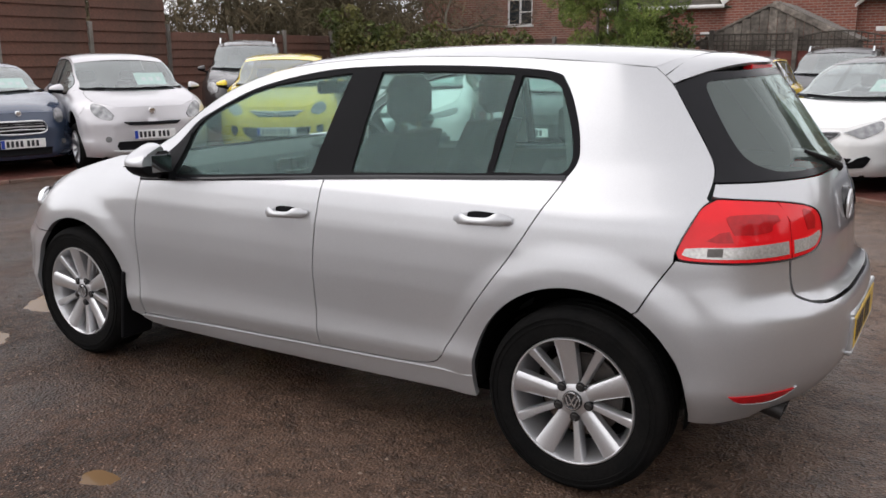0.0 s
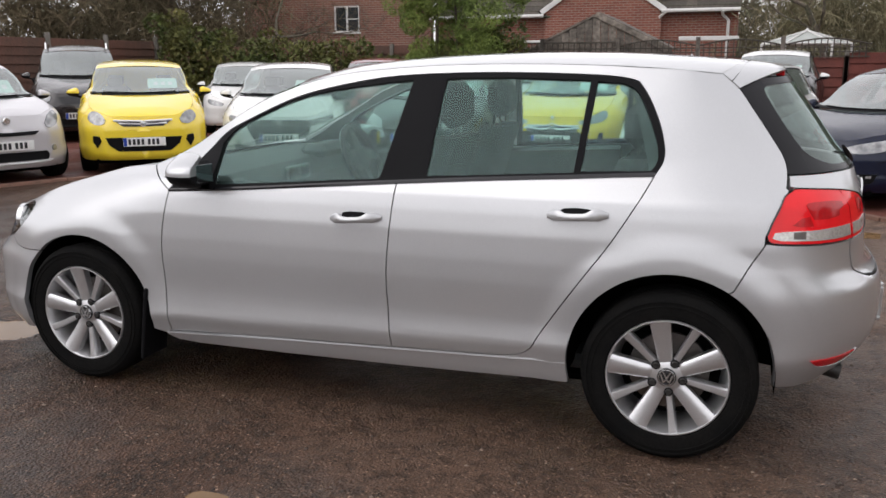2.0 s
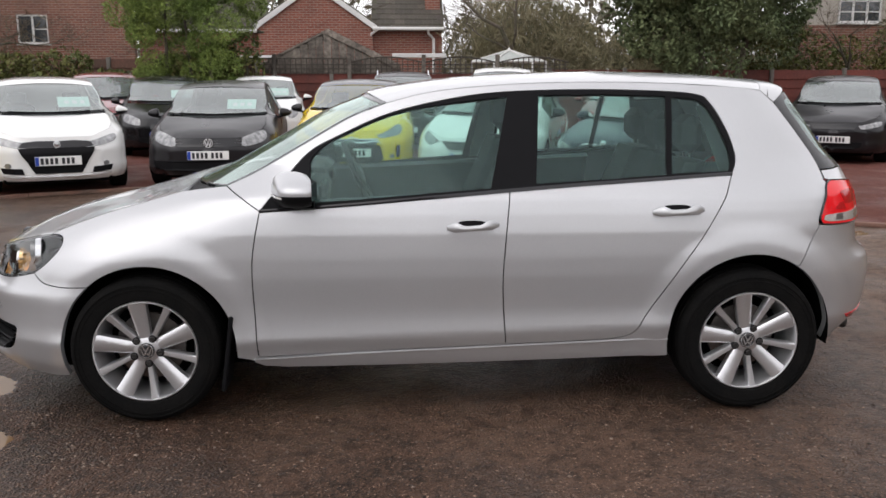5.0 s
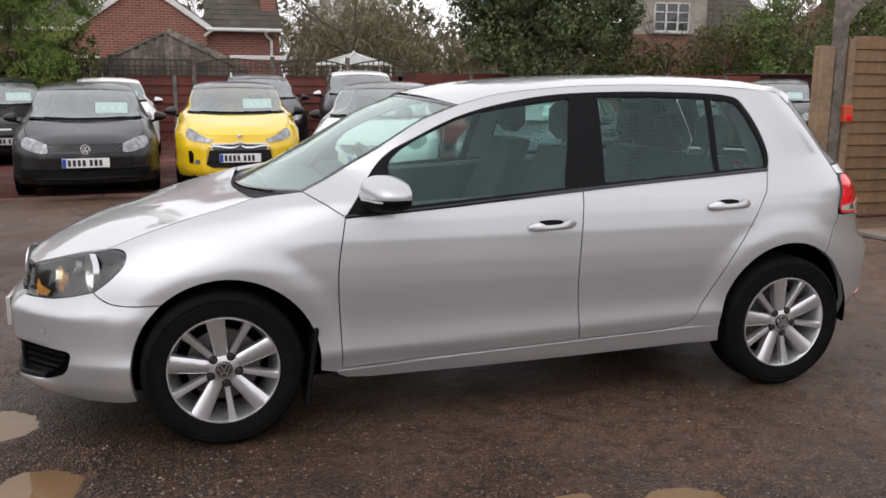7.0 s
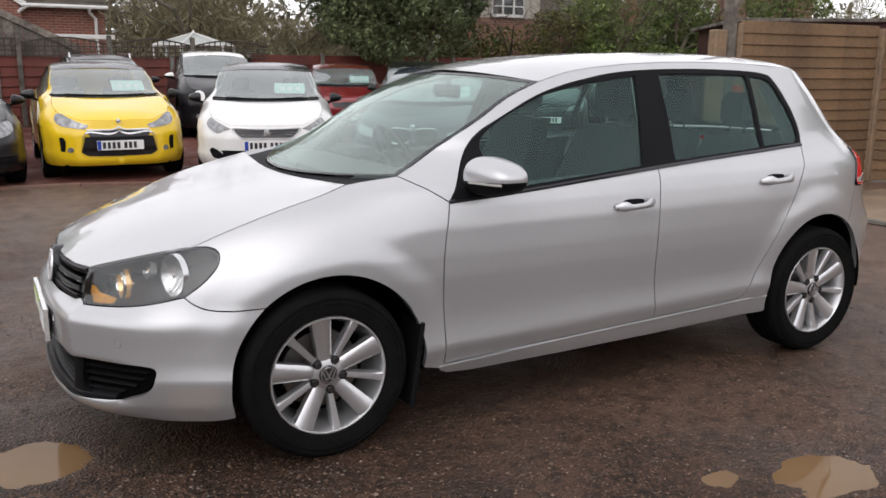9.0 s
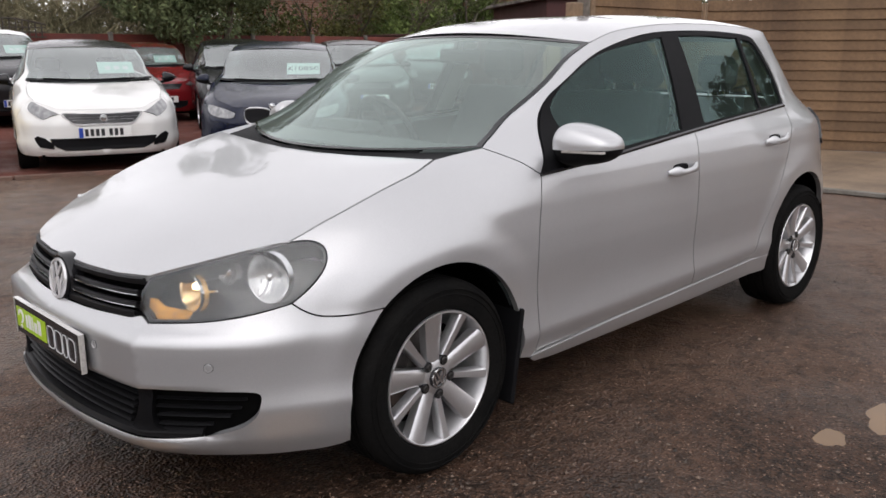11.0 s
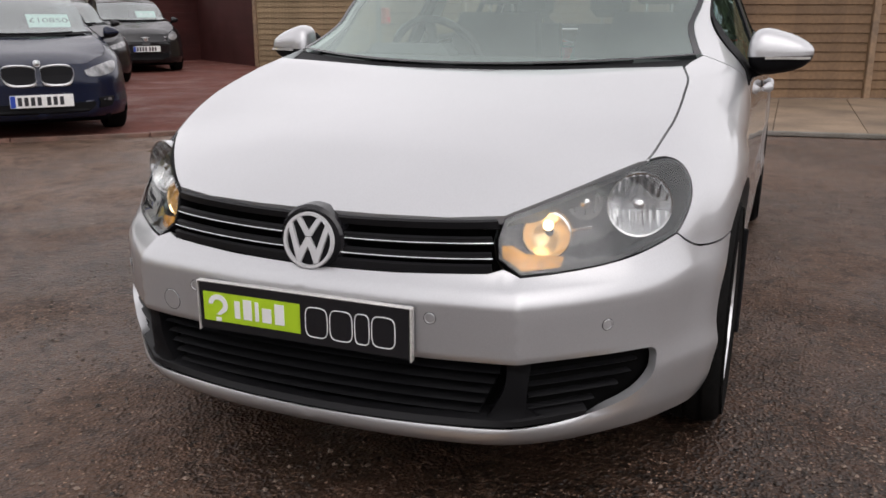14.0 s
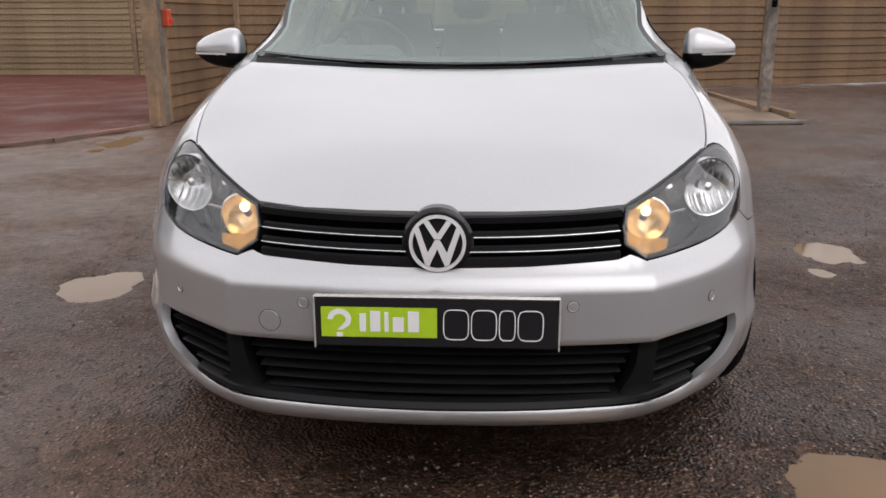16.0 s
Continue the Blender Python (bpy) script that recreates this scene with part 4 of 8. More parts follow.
        sur = part("window_surround", sh.panel("window_surround", dlo, (side,), 0.03, 0.001, 0.02, -0.002, holes=(g1, g2, g3)), BLACK_TRIM, car, "satin black window surround")
        for g, nm in ((g1, "front_side_window"), (g2, "rear_side_window"), (g3, "quarter_window")):
            ob = part(nm, sh.panel(nm, g, (side,), 0.05, 0.0, 0.0, -0.008), GLASS, car, "green tinted side window")
            ob.visible_shadow = False
        part("belt_moulding", sh.strip(X(*BELT)[::-1], ((0.004, -0.007), (0.007, 0.0), (0.004, 0.007), (-0.004, 0.007), (-0.004, -0.007)), (side,)), GLOSS_BLACK, car)
        part("sill_trim", sh.strip(X((-0.845, 0.266), (-0.259, 0.290), (0.226, 0.307), (0.66, 0.322), (0.80, 0.327), (0.925, 0.330)), ((0.0, -0.004), (0.004, -0.001), (0.003, 0.003), (-0.004, 0.003)), (side,)), SILVER, car)
        # arch linings, closed inwards in near-black for the shade there, and mud flap
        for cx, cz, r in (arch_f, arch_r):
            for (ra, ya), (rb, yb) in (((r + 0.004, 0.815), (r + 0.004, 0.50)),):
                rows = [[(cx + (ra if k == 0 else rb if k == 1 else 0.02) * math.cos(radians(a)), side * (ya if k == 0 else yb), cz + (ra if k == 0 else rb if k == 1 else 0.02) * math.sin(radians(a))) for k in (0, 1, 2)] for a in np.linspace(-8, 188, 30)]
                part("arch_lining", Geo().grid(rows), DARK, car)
        part("mud_flap", Geo().box((-0.012, -0.085, -0.33), (0.006, 0.085, 0.0), 0.005, pose(-0.922, side * 0.782, 0.462, 0, 8, 0)), BLACK_TRIM, car, "black rubber mud flap")
    # front bumper with its openings
    low_open = (F((0, 0.397), (0.30, 0.399), (0.52, 0.402)) + cv(F((0.62, 0.400), (0.700, 0.398), (0.722, 0.388), (0.724, 0.357), (0.712, 0.322), (0.680, 0.293), (0.62, 0.270), (0.54, 0.259), (0.44, 0.255)), 4) + F((0.2, 0.252), (0, 0.250)))
    grille = F((0, 0.692), (0.2, 0.692), (0.409, 0.694), (0.402, 0.650), (0.409, 0.612), (0.425, 0.592), (0.395, 0.583), (0.2, 0.575), (0, 0.572))
    bumper = (F((0, 0.572), (0.2, 0.575), (0.395, 0.583), (0.425, 0.592), (0.462, 0.577)) + lamp_low[::-1][1:] + seam_f[1:] + X(*arc(*arch_f, 132, 198, 24)) + X((-1.64, 0.198))
              + cv(X((-1.70, 0.192), (-1.80, 0.190)) + F((0.62, 0.192), (0.45, 0.196), (0.25, 0.200), (0, 0.200)), 4))
    ring = F((0, 0.572)) + bumper[1:] + low_open[::-1]
    bump = part("front_bumper", sh.panel("front_bumper", ring, step=0.02, gap=0.002), SILVER, car, "silver front bumper with parking sensors")
    # black sheets stand for the shade inside the grille and intakes
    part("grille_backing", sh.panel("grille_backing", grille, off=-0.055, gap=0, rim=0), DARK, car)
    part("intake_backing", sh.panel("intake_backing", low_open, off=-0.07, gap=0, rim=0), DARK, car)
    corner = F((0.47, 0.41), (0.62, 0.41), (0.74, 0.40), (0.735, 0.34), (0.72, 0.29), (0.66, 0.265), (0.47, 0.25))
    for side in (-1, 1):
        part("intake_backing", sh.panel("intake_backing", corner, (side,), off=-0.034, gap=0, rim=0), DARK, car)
    upper = new("radiator_grille")
    upper.parent = car
    tagged(upper, "black slatted grille with thin chrome lines")
    for z, w in ((0.673, 0.405), (0.640, 0.398), (0.609, 0.400), (0.585, 0.402)):
        pts = F(*[(y, z + 0.008 * (y / 0.4) ** 2) for y in np.linspace(0, w, 22)])
        part("grille_slat", sh.strip(pts, ((-0.004, -0.010), (0.004, 0.003), (-0.002, 0.008), (-0.045, 0.004), (-0.045, -0.006))), GRILLE_BLACK, upper)
        if z in (0.640, 0.609):
            part("chrome_line", sh.strip([(a, b - 0.006) for a, b in pts], ((0.001, -0.0009), (0.0048, -0.0006), (0.0045, 0.0007), (0.0, 0.0009))), CHROME, upper, "thin chrome line")
    lower = new("lower_grille")
    lower.parent = car
    tagged(lower, "black plastic lower grille with slats")
    for k in range(5):
        z = 0.278 + 0.0235 * k
        w = 0.392 + 0.011 * k
        part("grille_slat", sh.strip(F(*[(y, z) for y in np.linspace(0, w, 22)]), ((-0.020, -0.004), (-0.010, 0.0), (-0.018, 0.005), (-0.060, 0.006), (-0.060, -0.004))), GRILLE_BLACK, lower)
    for k in range(4):
        z = 0.288 + 0.027 * k
        for side in (-1, 1):
            part("grille_slat", sh.strip(F(*[(y, z + 0.12 * (y - 0.5) ** 2) for y in np.linspace(0.50, (0.62, 0.665, 0.69, 0.70)[k], 12)]), ((-0.022, -0.003), (-0.015, 0.0), (-0.021, 0.003), (-0.05, 0.004), (-0.05, -0.003)), (side,)), GRILLE_BLACK, lower)
    post = cv(F((0.452, 0.395), (0.442, 0.33), (0.412, 0.275), (0.385, 0.256)), 4) + cv(F((0.56, 0.266), (0.50, 0.285), (0.495, 0.34), (0.50, 0.397)), 4)
    for side in (-1, 1):
        part("intake_post", sh.panel("intake_post", post, (side,), off=-0.006, gap=0, rim=0.04), BLACK_TRIM, lower, "smooth black post beside the lower grille")
    part("intake_sill", sh.strip(F(*[(y, 0.263 + 0.01 * (y / 0.6) ** 2) for y in np.linspace(0, 0.60, 30)]), ((-0.004, -0.010), (0.001, 0.0), (-0.014, 0.008), (-0.06, 0.008), (-0.06, -0.010))), GRILLE_BLACK, lower)
    part("under_tray", Geo().box((-1.78, -0.62, 0.175), (1.55, 0.62, 0.225), 0.03), DARK, car)
    # unseen front piece, added to keep light off the ground below the bumper
    part("under_tray", Geo().box((-2.03, -0.50, 0.190), (-1.76, 0.50, 0.215), 0.01), DARK, car)
    # sensors and tow cover
    for y, z in ((0.295, 0.494), (0.632, 0.470)):
        for side in (-1, 1):
            p, n = sh.at(*F((y, z))[0], side)
            m = Matrix.Translation(p) @ Vector(n).to_track_quat("Z", "Y").to_matrix().to_4x4()
            part("parking_sensor", Geo().lathe([(0.0125, -0.004), (0.0125, 0.0015), (0.0105, 0.0022), (0.0098, 0.0005), (0.0, 0.001)], m, 20, caps=False), SILVER, bump)
            part("sensor_ring", Geo().lathe([(0.0136, -0.003), (0.0136, 0.0008), (0.0122, 0.0008)], m, 20, caps=False), BLACK_TRIM, bump)
    p, n = sh.at(*F((0.375, 0.447))[0], 1)
    m = Matrix.Translation(p) @ Vector(n).to_track_quat("Z", "Y").to_matrix().to_4x4()
    part("tow_cover", Geo().lathe([(0.0245, -0.004), (0.0245, 0.0004), (0.0238, 0.0010), (0.0, 0.0012)], m, 32, caps=False), SILVER, bump)
    part("cover_joint", Geo().lathe([(0.0258, -0.003), (0.0258, 0.0006), (0.0245, 0.0006)], m, 32, caps=False), BLACK_TRIM, bump)
    # dealer plate in a clear holder, facing forward
    fm = Matrix.Translation((-2.147, 0.0, 0.462)) @ Matrix.Rotation(radians(-90), 4, "Z")
    hold = part("plate_holder", Geo().box((-0.264, -0.008, -0.058), (0.264, 0.012, 0.058), 0.004, fm), GLOSS_BLACK, car, "black show plate with a lime panel")
    part("lime_panel", Geo().box((-0.250, -0.0095, -0.034), (0.002, -0.0075, 0.034), 0, fm), LIME, hold)
    part("holder_edge", Geo().box((-0.266, -0.010, 0.0555), (0.266, 0.006, 0.0590), 0.0015, fm).box((0.263, -0.011, -0.061), (0.267, 0.006, 0.0585), 0.0015, fm).box((-0.267, -0.011, -0.061), (-0.263, 0.006, 0.0585), 0.0015, fm), CLEAR_LENS, hold)
    hook = [(-0.236 + 0.026 + 0.026 * math.cos(a), 0.006 + 0.024 * math.sin(a)) for a in np.linspace(math.pi, -0.6, 14)]
    hook_in = [(-0.236 + 0.026 + 0.014 * math.cos(a), 0.006 + 0.012 * math.sin(a)) for a in np.linspace(-0.6, math.pi, 14)]
    flat = fm @ pose(0, -0.0096, 0, 90, 0, 0)
    part("white_hook", Geo().prism(hook + [(-0.204, -0.018), (-0.216, -0.018)] + hook_in, 0.0012, flat), WHITE_PRINT, hold)
    part("white_dot", Geo().box((-0.217, -0.0108, -0.033), (-0.203, -0.009, -0.024), 0, fm), WHITE_PRINT, hold)
    # plain bars where the dealer's name stands
    x = -0.166
    for wdt, hgt in ((0.014, 0.020), (0.022, 0.026), (0.009, 0.024), (0.024, 0.012), (0.024, 0.026)):
        part("white_bar", Geo().box((x, -0.0108, -0.021), (x + wdt, -0.009, hgt), 0.0, fm), WHITE_PRINT, hold)
        x += wdt + 0.009
    x = 0.016
    for w in (0.054, 0.054, 0.034, 0.054):
        path = [(x + w / 2 + w / 2 * np.sign(math.cos(a)) * abs(math.cos(a)) ** 0.5, -0.0098, -0.003 + 0.034 * np.sign(math.sin(a)) * abs(math.sin(a)) ** 0.5) for a in np.linspace(0, 2 * math.pi, 33)]
        part("white_outline", Geo().tube([fm @ Vector(q) for q in path], 0.0012, 4, caps=False), WHITE_PRINT, hold)
        x += w + 0.006
    # head lamps
    for side in (-1, 1):
        hl = new("headlamp")
        hl.parent = car
        tagged(hl, "dark headlamp with a lit amber side lamp")
        part("lamp_bowl", sh.panel("lamp_bowl", lamp, (side,), 0.03, 0.002, 0.0, -0.105), HOUSING, hl)
        part("lamp_bezel", sh.panel("lamp_bezel", lamp, (side,), 0.03, 0.001, 0.07, -0.004, holes=(shrink(dense(lamp, 0.02), 0.010),)), BLACK_TRIM, hl)
        lens = part("lamp_lens", sh.panel("lamp_lens", lamp, (side,), 0.03, 0.002, 0.0, 0.0), LENS, hl)
        lens.visible_shadow = False
        # a large main bowl, a faint inner one and the lit side lamp by the grille
        for kind, at, r, dep, turn in (("main", (-1.772, 0.655, 0.692), 0.069, 0.050, 0.34), ("inner", (-1.835, 0.546, 0.699), 0.036, 0.030, 0.22), ("side", (-1.914, 0.482, 0.640), 0.051, 0.036, 0.10)):
            m = Matrix.Translation((at[0], at[1] * side, at[2])) @ Vector((-1, turn * side, 0.05)).normalized().to_track_quat("Z", "Y").to_matrix().to_4x4()
            bowl = part("lamp_reflector", Geo().lathe([(0.010, -dep), (r * 0.45, -dep * 0.86), (r * 0.75, -dep * 0.55), (r * 0.95, -dep * 0.15), (r, 0.0), (r * 1.05, 0.002), (r * 1.06, -0.02)], m, 36, caps=False), LIT_BOWL if kind == "side" else REFLECTOR if kind == "main" else FAINT_BOWL, hl)
            if kind == "side":
                part("lit_bulb", Geo().lathe([(0.0, 0.002), (0.008, -0.002), (0.012, -0.012), (0.009, -0.022), (0.0, -0.026)], m @ Matrix.Translation((0.0, 0.018, -0.004)), 16, caps=False), BULB, bowl, "glowing amber bulb")
                part("bowl_ring", Geo().lathe([(r * 0.97, 0.0), (r * 1.0, 0.006), (r * 1.07, 0.004), (r * 1.07, -0.004)], m, 36, caps=False), CHROME, bowl)
                continue
            n_rib = 4 if kind == "main" else 1
            for a in range(-n_rib, n_rib + 1):
                q0 = a * r / (n_rib + 0.6)
                for lo, hi in ((-0.92, -0.30), (0.25, 0.92)) if kind == "main" else ((-0.8, 0.8),):
                    hh = math.sqrt(r * r - q0 * q0)
                    path = [m @ Vector((q0, q * hh, -dep * max(0.0, 1 - (q * hh) ** 2 / r ** 2 - q0 ** 2 / r ** 2) ** 0.8 * 0.94 + 0.001)) for q in np.linspace(lo, hi, 5)]
                    part("reflector_rib", Geo().tube(path, 0.0028, 5), CHROME if a % 2 else REFLECTOR, bowl)
            part("bulb_cap", Geo().lathe([(0.0, 0.0), (0.011, -0.004), (0.013, -0.03), (0.0, -0.04)], m, 16, caps=False), CHROME, bowl)
        part("lamp_fin", Geo().box((-0.002, -0.030, -0.0035), (0.002, 0.030, 0.0035), 0.001, Matrix.Translation((-1.885, 0.545 * side, 0.652)) @ Matrix.Rotation(radians(14 * side), 4, "X")), CHROME, hl)
        amber = F((0.416, 0.638), (0.418, 0.612), (0.464, 0.586), (0.540, 0.592), (0.545, 0.612), (0.47, 0.622), (0.44, 0.640))
        part("amber_reflector", sh.panel("amber_reflector", amber, (side,), 0.02, 0, 0, -0.030), LIT_AMBER, hl, "lit amber indicator reflector")
    # bonnet
    edge = []
    for s, z in F((0, 0.688), (0.15, 0.688), (0.30, 0.689), (0.415, 0.694)) + [(a, b + 0.003) for a, b in lamp_top[1:-1]] + [(a, b) for a, b in shut]:
        x, y, z = (float(q) for q in sh.raw(s, z))
        edge.append((x, y, z))
    edge += [(-1.152, 0.62, 0.962), (-1.162, 0.50, 0.957), (-1.182, 0.30, 0.948), (-1.198, 0.12, 0.945), (-1.2, 0.0, 0.945)]
    edge[0] = (edge[0][0], 0.0, edge[0][2])
    part("bonnet", bonnet_sheet(sh, "bonnet", edge, 0.04), SILVER, car)
    emblem(car, Matrix.Translation((-2.090, 0, 0.624)) @ Matrix.Rotation(radians(-90), 4, "Z") @ pose(0, 0, 0, -8, 0, 0), back=BLACK_TRIM)
    part("emblem_hood", Geo().lathe([(0.079, -0.03), (0.079, 0.004), (0.073, 0.010), (0.068, 0.008)], Matrix.Translation((-2.082, 0, 0.624)) @ Matrix.Rotation(radians(-90), 4, "Z") @ pose(0, 0, 0, 90, 0, 0), 40, caps=False), GLOSS_BLACK, car)
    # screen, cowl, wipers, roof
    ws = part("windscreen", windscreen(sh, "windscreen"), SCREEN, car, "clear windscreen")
    ws.visible_shadow = False
    for side in (-1, 1):
        fr = Geo()
        rows = []
        e = cv(A_FRONT, 8)
        for i, (ex, ez) in enumerate(e):
            v = i / (len(e) - 1)
            _, ey, _ = sh.raw(*X((ex, ez))[0])
            row = []
            for f in (1.0, 0.988, 0.975):
                row.append((ex - (0.235 * (1 - v) + 0.105 * v) * (1 - f * f), side * f * ey, ez + (-0.03 * (1 - v) + 0.032 * v) * (1 - f * f) + 0.002))
            rows.append(row)
        fr.grid(rows)
        part("screen_edge", fr, GLOSS_BLACK, ws, "black screen edging")
    part("screen_band", windscreen(sh, "screen_band", 0.002, 4, 32, 0.0, 0.018), GLOSS_BLACK, ws)
    part("screen_band", windscreen(sh, "screen_band", 0.002, 4, 32, 0.965, 1.0), GLOSS_BLACK, ws)
    f = np.linspace(-1, 1, 24)
    part("cowl", Geo().grid([[(-1.215 + 0.09 * q * q, 0.665 * q, 0.925 + 0.02 * q * q) for q in f], [(-1.19 + 0.24 * q * q, 0.69 * q, 0.952 + 0.025 * q * q) for q in f]]), BLACK_TRIM, car)
    for y0, y1 in ((-0.50, 0.06), (0.02, 0.56)):
        wp = new("wiper")
        wp.parent = car
        g = []
        for t in np.linspace(0, 1, 9):
            y = y0 + (y1 - y0) * t
            q = y / 0.69
            g.append((-1.185 + 0.235 * q * q + 0.02, y, 0.952 + 0.03 * q * q + 0.002))
        part("wiper_blade", Geo().tube(g, 0.0035, 6), BLACK_TRIM, wp)
        a0 = g[0] if y0 < 0 and y1 < 0.1 else g[0]
        part("wiper_arm", Geo().tube([(a0[0] - 0.02, a0[1], a0[2] - 0.006), (g[4][0] - 0.004, g[4][1], g[4][2] + 0.003)], [0.007, 0.003], 6), BLACK_TRIM, wp)
    part("roof", roof_sheet(sh), SILVER, car)
    part("headlining", roof_sheet(sh, 16, 16, 0.03), LINING, car, "pale grey headlining")
    # tail: bumper, lamps, tailgate, rear pane, spoiler
    tl_side = X((1.588, 0.838), (1.603, 0.881), (1.622, 0.924), (1.641, 0.967), (1.671, 0.988))
    tail = cv(tl_side, 3) + cv(X((1.671, 0.988)) + B((0.648, 0.987), (0.538, 0.975), (0.43, 0.953), (0.388, 0.921), (0.392, 0.863), (0.449, 0.821), (0.55, 0.809), (0.636, 0.808)) + X((1.74, 0.809), (1.63, 0.813), (1.600, 0.819), (1.588, 0.838)), 4)[1:-1]
    r_bump = (X((1.590, 0.814)) + cv(X((1.63, 0.809), (1.74, 0.805)) + B((0.636, 0.804), (0.558, 0.804)), 4) + cv(B((0.558, 0.79), (0.556, 0.73), (0.545, 0.690), (0.50, 0.666), (0.44, 0.658)), 4)[1:] + B((0.2, 0.656), (0, 0.656), (0, 0.345), (0.4, 0.340), (0.6, 0.322))
              + X((1.80, 0.292), (1.72, 0.286), (1.665, 0.292)) + X(*arc(*arch_r, -6, 58, 22)) + X((1.494, 0.648), (1.585, 0.804)))
    rb = part("rear_bumper", sh.panel("rear_bumper", r_bump, step=0.03, gap=0.002), SILVER, car)
    gate = (B((0, 0.660), (0.2, 0.660), (0.44, 0.662)) + cv(B((0.50, 0.670), (0.541, 0.694), (0.552, 0.735), (0.553, 0.803)), 3) + cv(B((0.55, 0.806), (0.449, 0.817), (0.389, 0.863), (0.384, 0.921), (0.43, 0.957), (0.538, 0.979), (0.648, 0.991)) + X((1.671, 0.993), (1.655, 0.997)), 3)[1:]
            + X((1.652, 1.032)) + B((0.45, 1.034), (0.2, 1.034), (0, 1.034)))
    part("tailgate", sh.panel("tailgate", gate, step=0.03), SILVER, car)
    pane = B((0, 1.037), (0.2, 1.037), (0.45, 1.037)) + X((1.648, 1.036)) + cv(X((1.641, 1.075), (1.600, 1.145), (1.521, 1.257), (1.466, 1.332)), 4) + B((0.4, 1.365), (0.2, 1.372), (0, 1.375))
    gl = B((0, 1.058), (0.3, 1.058)) + cv(B((0.386, 1.058), (0.455, 1.064), (0.494, 1.088), (0.500, 1.13), (0.477, 1.225), (0.440, 1.315), (0.41, 1.337)), 4) + B((0.3, 1.345), (0, 1.35))
    part("rear_screen_band", sh.panel("rear_screen_band", pane + gl[::-1], step=0.03, gap=0.001, rim=0.01, off=-0.003), SCREEN_BORDER, car, "black rear screen border")
    rs = part("rear_screen", sh.panel("rear_screen", gl, step=0.05, gap=0, rim=0, off=-0.005), REAR_GLASS, car, "tinted rear window")
    rs.visible_shadow = False
    for side in (-1, 1):
        t = new("tail_lamp")
        t.parent = car
        tagged(t, "red tail lamp with a clear lower band")
        part("lamp_lens", sh.panel("lamp_lens", tail, (side,), 0.025, 0.002, 0.03, 0.006), RED_LENS, t)
        clear = cv(X((1.612, 0.852), (1.66, 0.856), (1.74, 0.857)) + B((0.651, 0.860), (0.560, 0.863)), 4) + cv(B((0.566, 0.823), (0.636, 0.820)) + X((1.74, 0.820), (1.64, 0.823), (1.604, 0.832)), 4)
        part("clear_band", sh.panel("clear_band", clear, (side,), 0.02, 0.001, 0.004, 0.0085), CLEAR_LENS, t, "clear reversing lamp band")
        clear = cv(B((0.540, 0.864), (0.470, 0.866), (0.405, 0.878)), 4) + cv(B((0.404, 0.862), (0.452, 0.832), (0.545, 0.822)), 4)
        part("clear_band", sh.panel("clear_band", clear, (side,), 0.02, 0.001, 0.004, 0.0085), CLEAR_LENS, t, "clear lower band on the tailgate")
        part("rib_band", sh.panel("rib_band", X((1.672, 0.828), (1.672, 0.852), (1.712, 0.853), (1.712, 0.828)), (side,), 0.02, 0, 0.002, 0.0094), STEEL, t, "grey ribbed lens patch")
        core = cv(B((0.70, 0.890), (0.702, 0.925), (0.690, 0.944), (0.62, 0.946), (0.575, 0.940)), 3) + cv(B((0.572, 0.925), (0.60, 0.912), (0.61, 0.895), (0.66, 0.888)), 3)
        part("lamp_core", sh.panel("lamp_core", core, (side,), 0.02, 0.001, 0.002, 0.0075), RED_CORE, t, "deep red inner lamp")
        part("lamp_core", sh.panel("lamp_core", B((0.732, 0.868), (0.745, 0.874), (0.722, 0.898), (0.705, 0.902), (0.705, 0.868)), (side,), 0.02, 0.001, 0.002, 0.0075), RED_CORE, t)
        part("lamp_core", sh.panel("lamp_core", cv(B((0.43, 0.885), (0.42, 0.925), (0.45, 0.945), (0.475, 0.945), (0.47, 0.885)), 2), (side,), 0.02, 0.001, 0.002, 0.0075), RED_CORE, t)
        part("lamp_seam", sh.strip(B((0.556, 0.810), (0.550, 0.86), (0.540, 0.92), (0.545, 0.976)), ((0.0065, -0.003), (0.009, 0.0), (0.0065, 0.003), (0.0, 0.0)), (side,)), RED_CORE, t)
        part("lamp_frame", sh.strip(tail + tail[:1], ((0.004, -0.004), (0.010, 0.0), (0.004, 0.004), (-0.01, 0.0)), (side,)), GLOSS_BLACK, t)
        refl = cv(X((1.763, 0.398), (1.80, 0.399), (1.86, 0.402)) + B((0.575, 0.408)), 4) + cv(B((0.60, 0.386)) + X((1.86, 0.372), (1.80, 0.373), (1.778, 0.382)), 4)
        part("rear_reflector", sh.panel("rear_reflector", refl, (side,), 0.02, 0, 0.01, 0.004), RED_CORE, rb, "red rear reflector")
        part("reflector_trim", sh.strip(cv(X((1.774, 0.382), (1.80, 0.371), (1.86, 0.369)) + B((0.60, 0.383), (0.572, 0.412)), 4), ((0.001, -0.0012), (0.0045, 0.0), (0.001, 0.0012), (-0.002, 0.0)), (side,)), SILVER, rb)
    # the spoiler carries the roof on and curls down to the body at its ends
    spoil = Geo()
    rows = []
    ey = float(sh.raw(*X((1.405, 1.380))[0])[1])
    ty = float(sh.raw(*X((1.463, 1.331))[0])[1]) + 0.004
    mid = float(ROOF_MID(1.505))
    for u in np.linspace(-1, 1, 41):
        a = abs(u)
        x0, z0 = 1.407 + 0.10 * (1 - u * u), 1.380 + (mid - 1.380) * (1 - a ** 3.2)
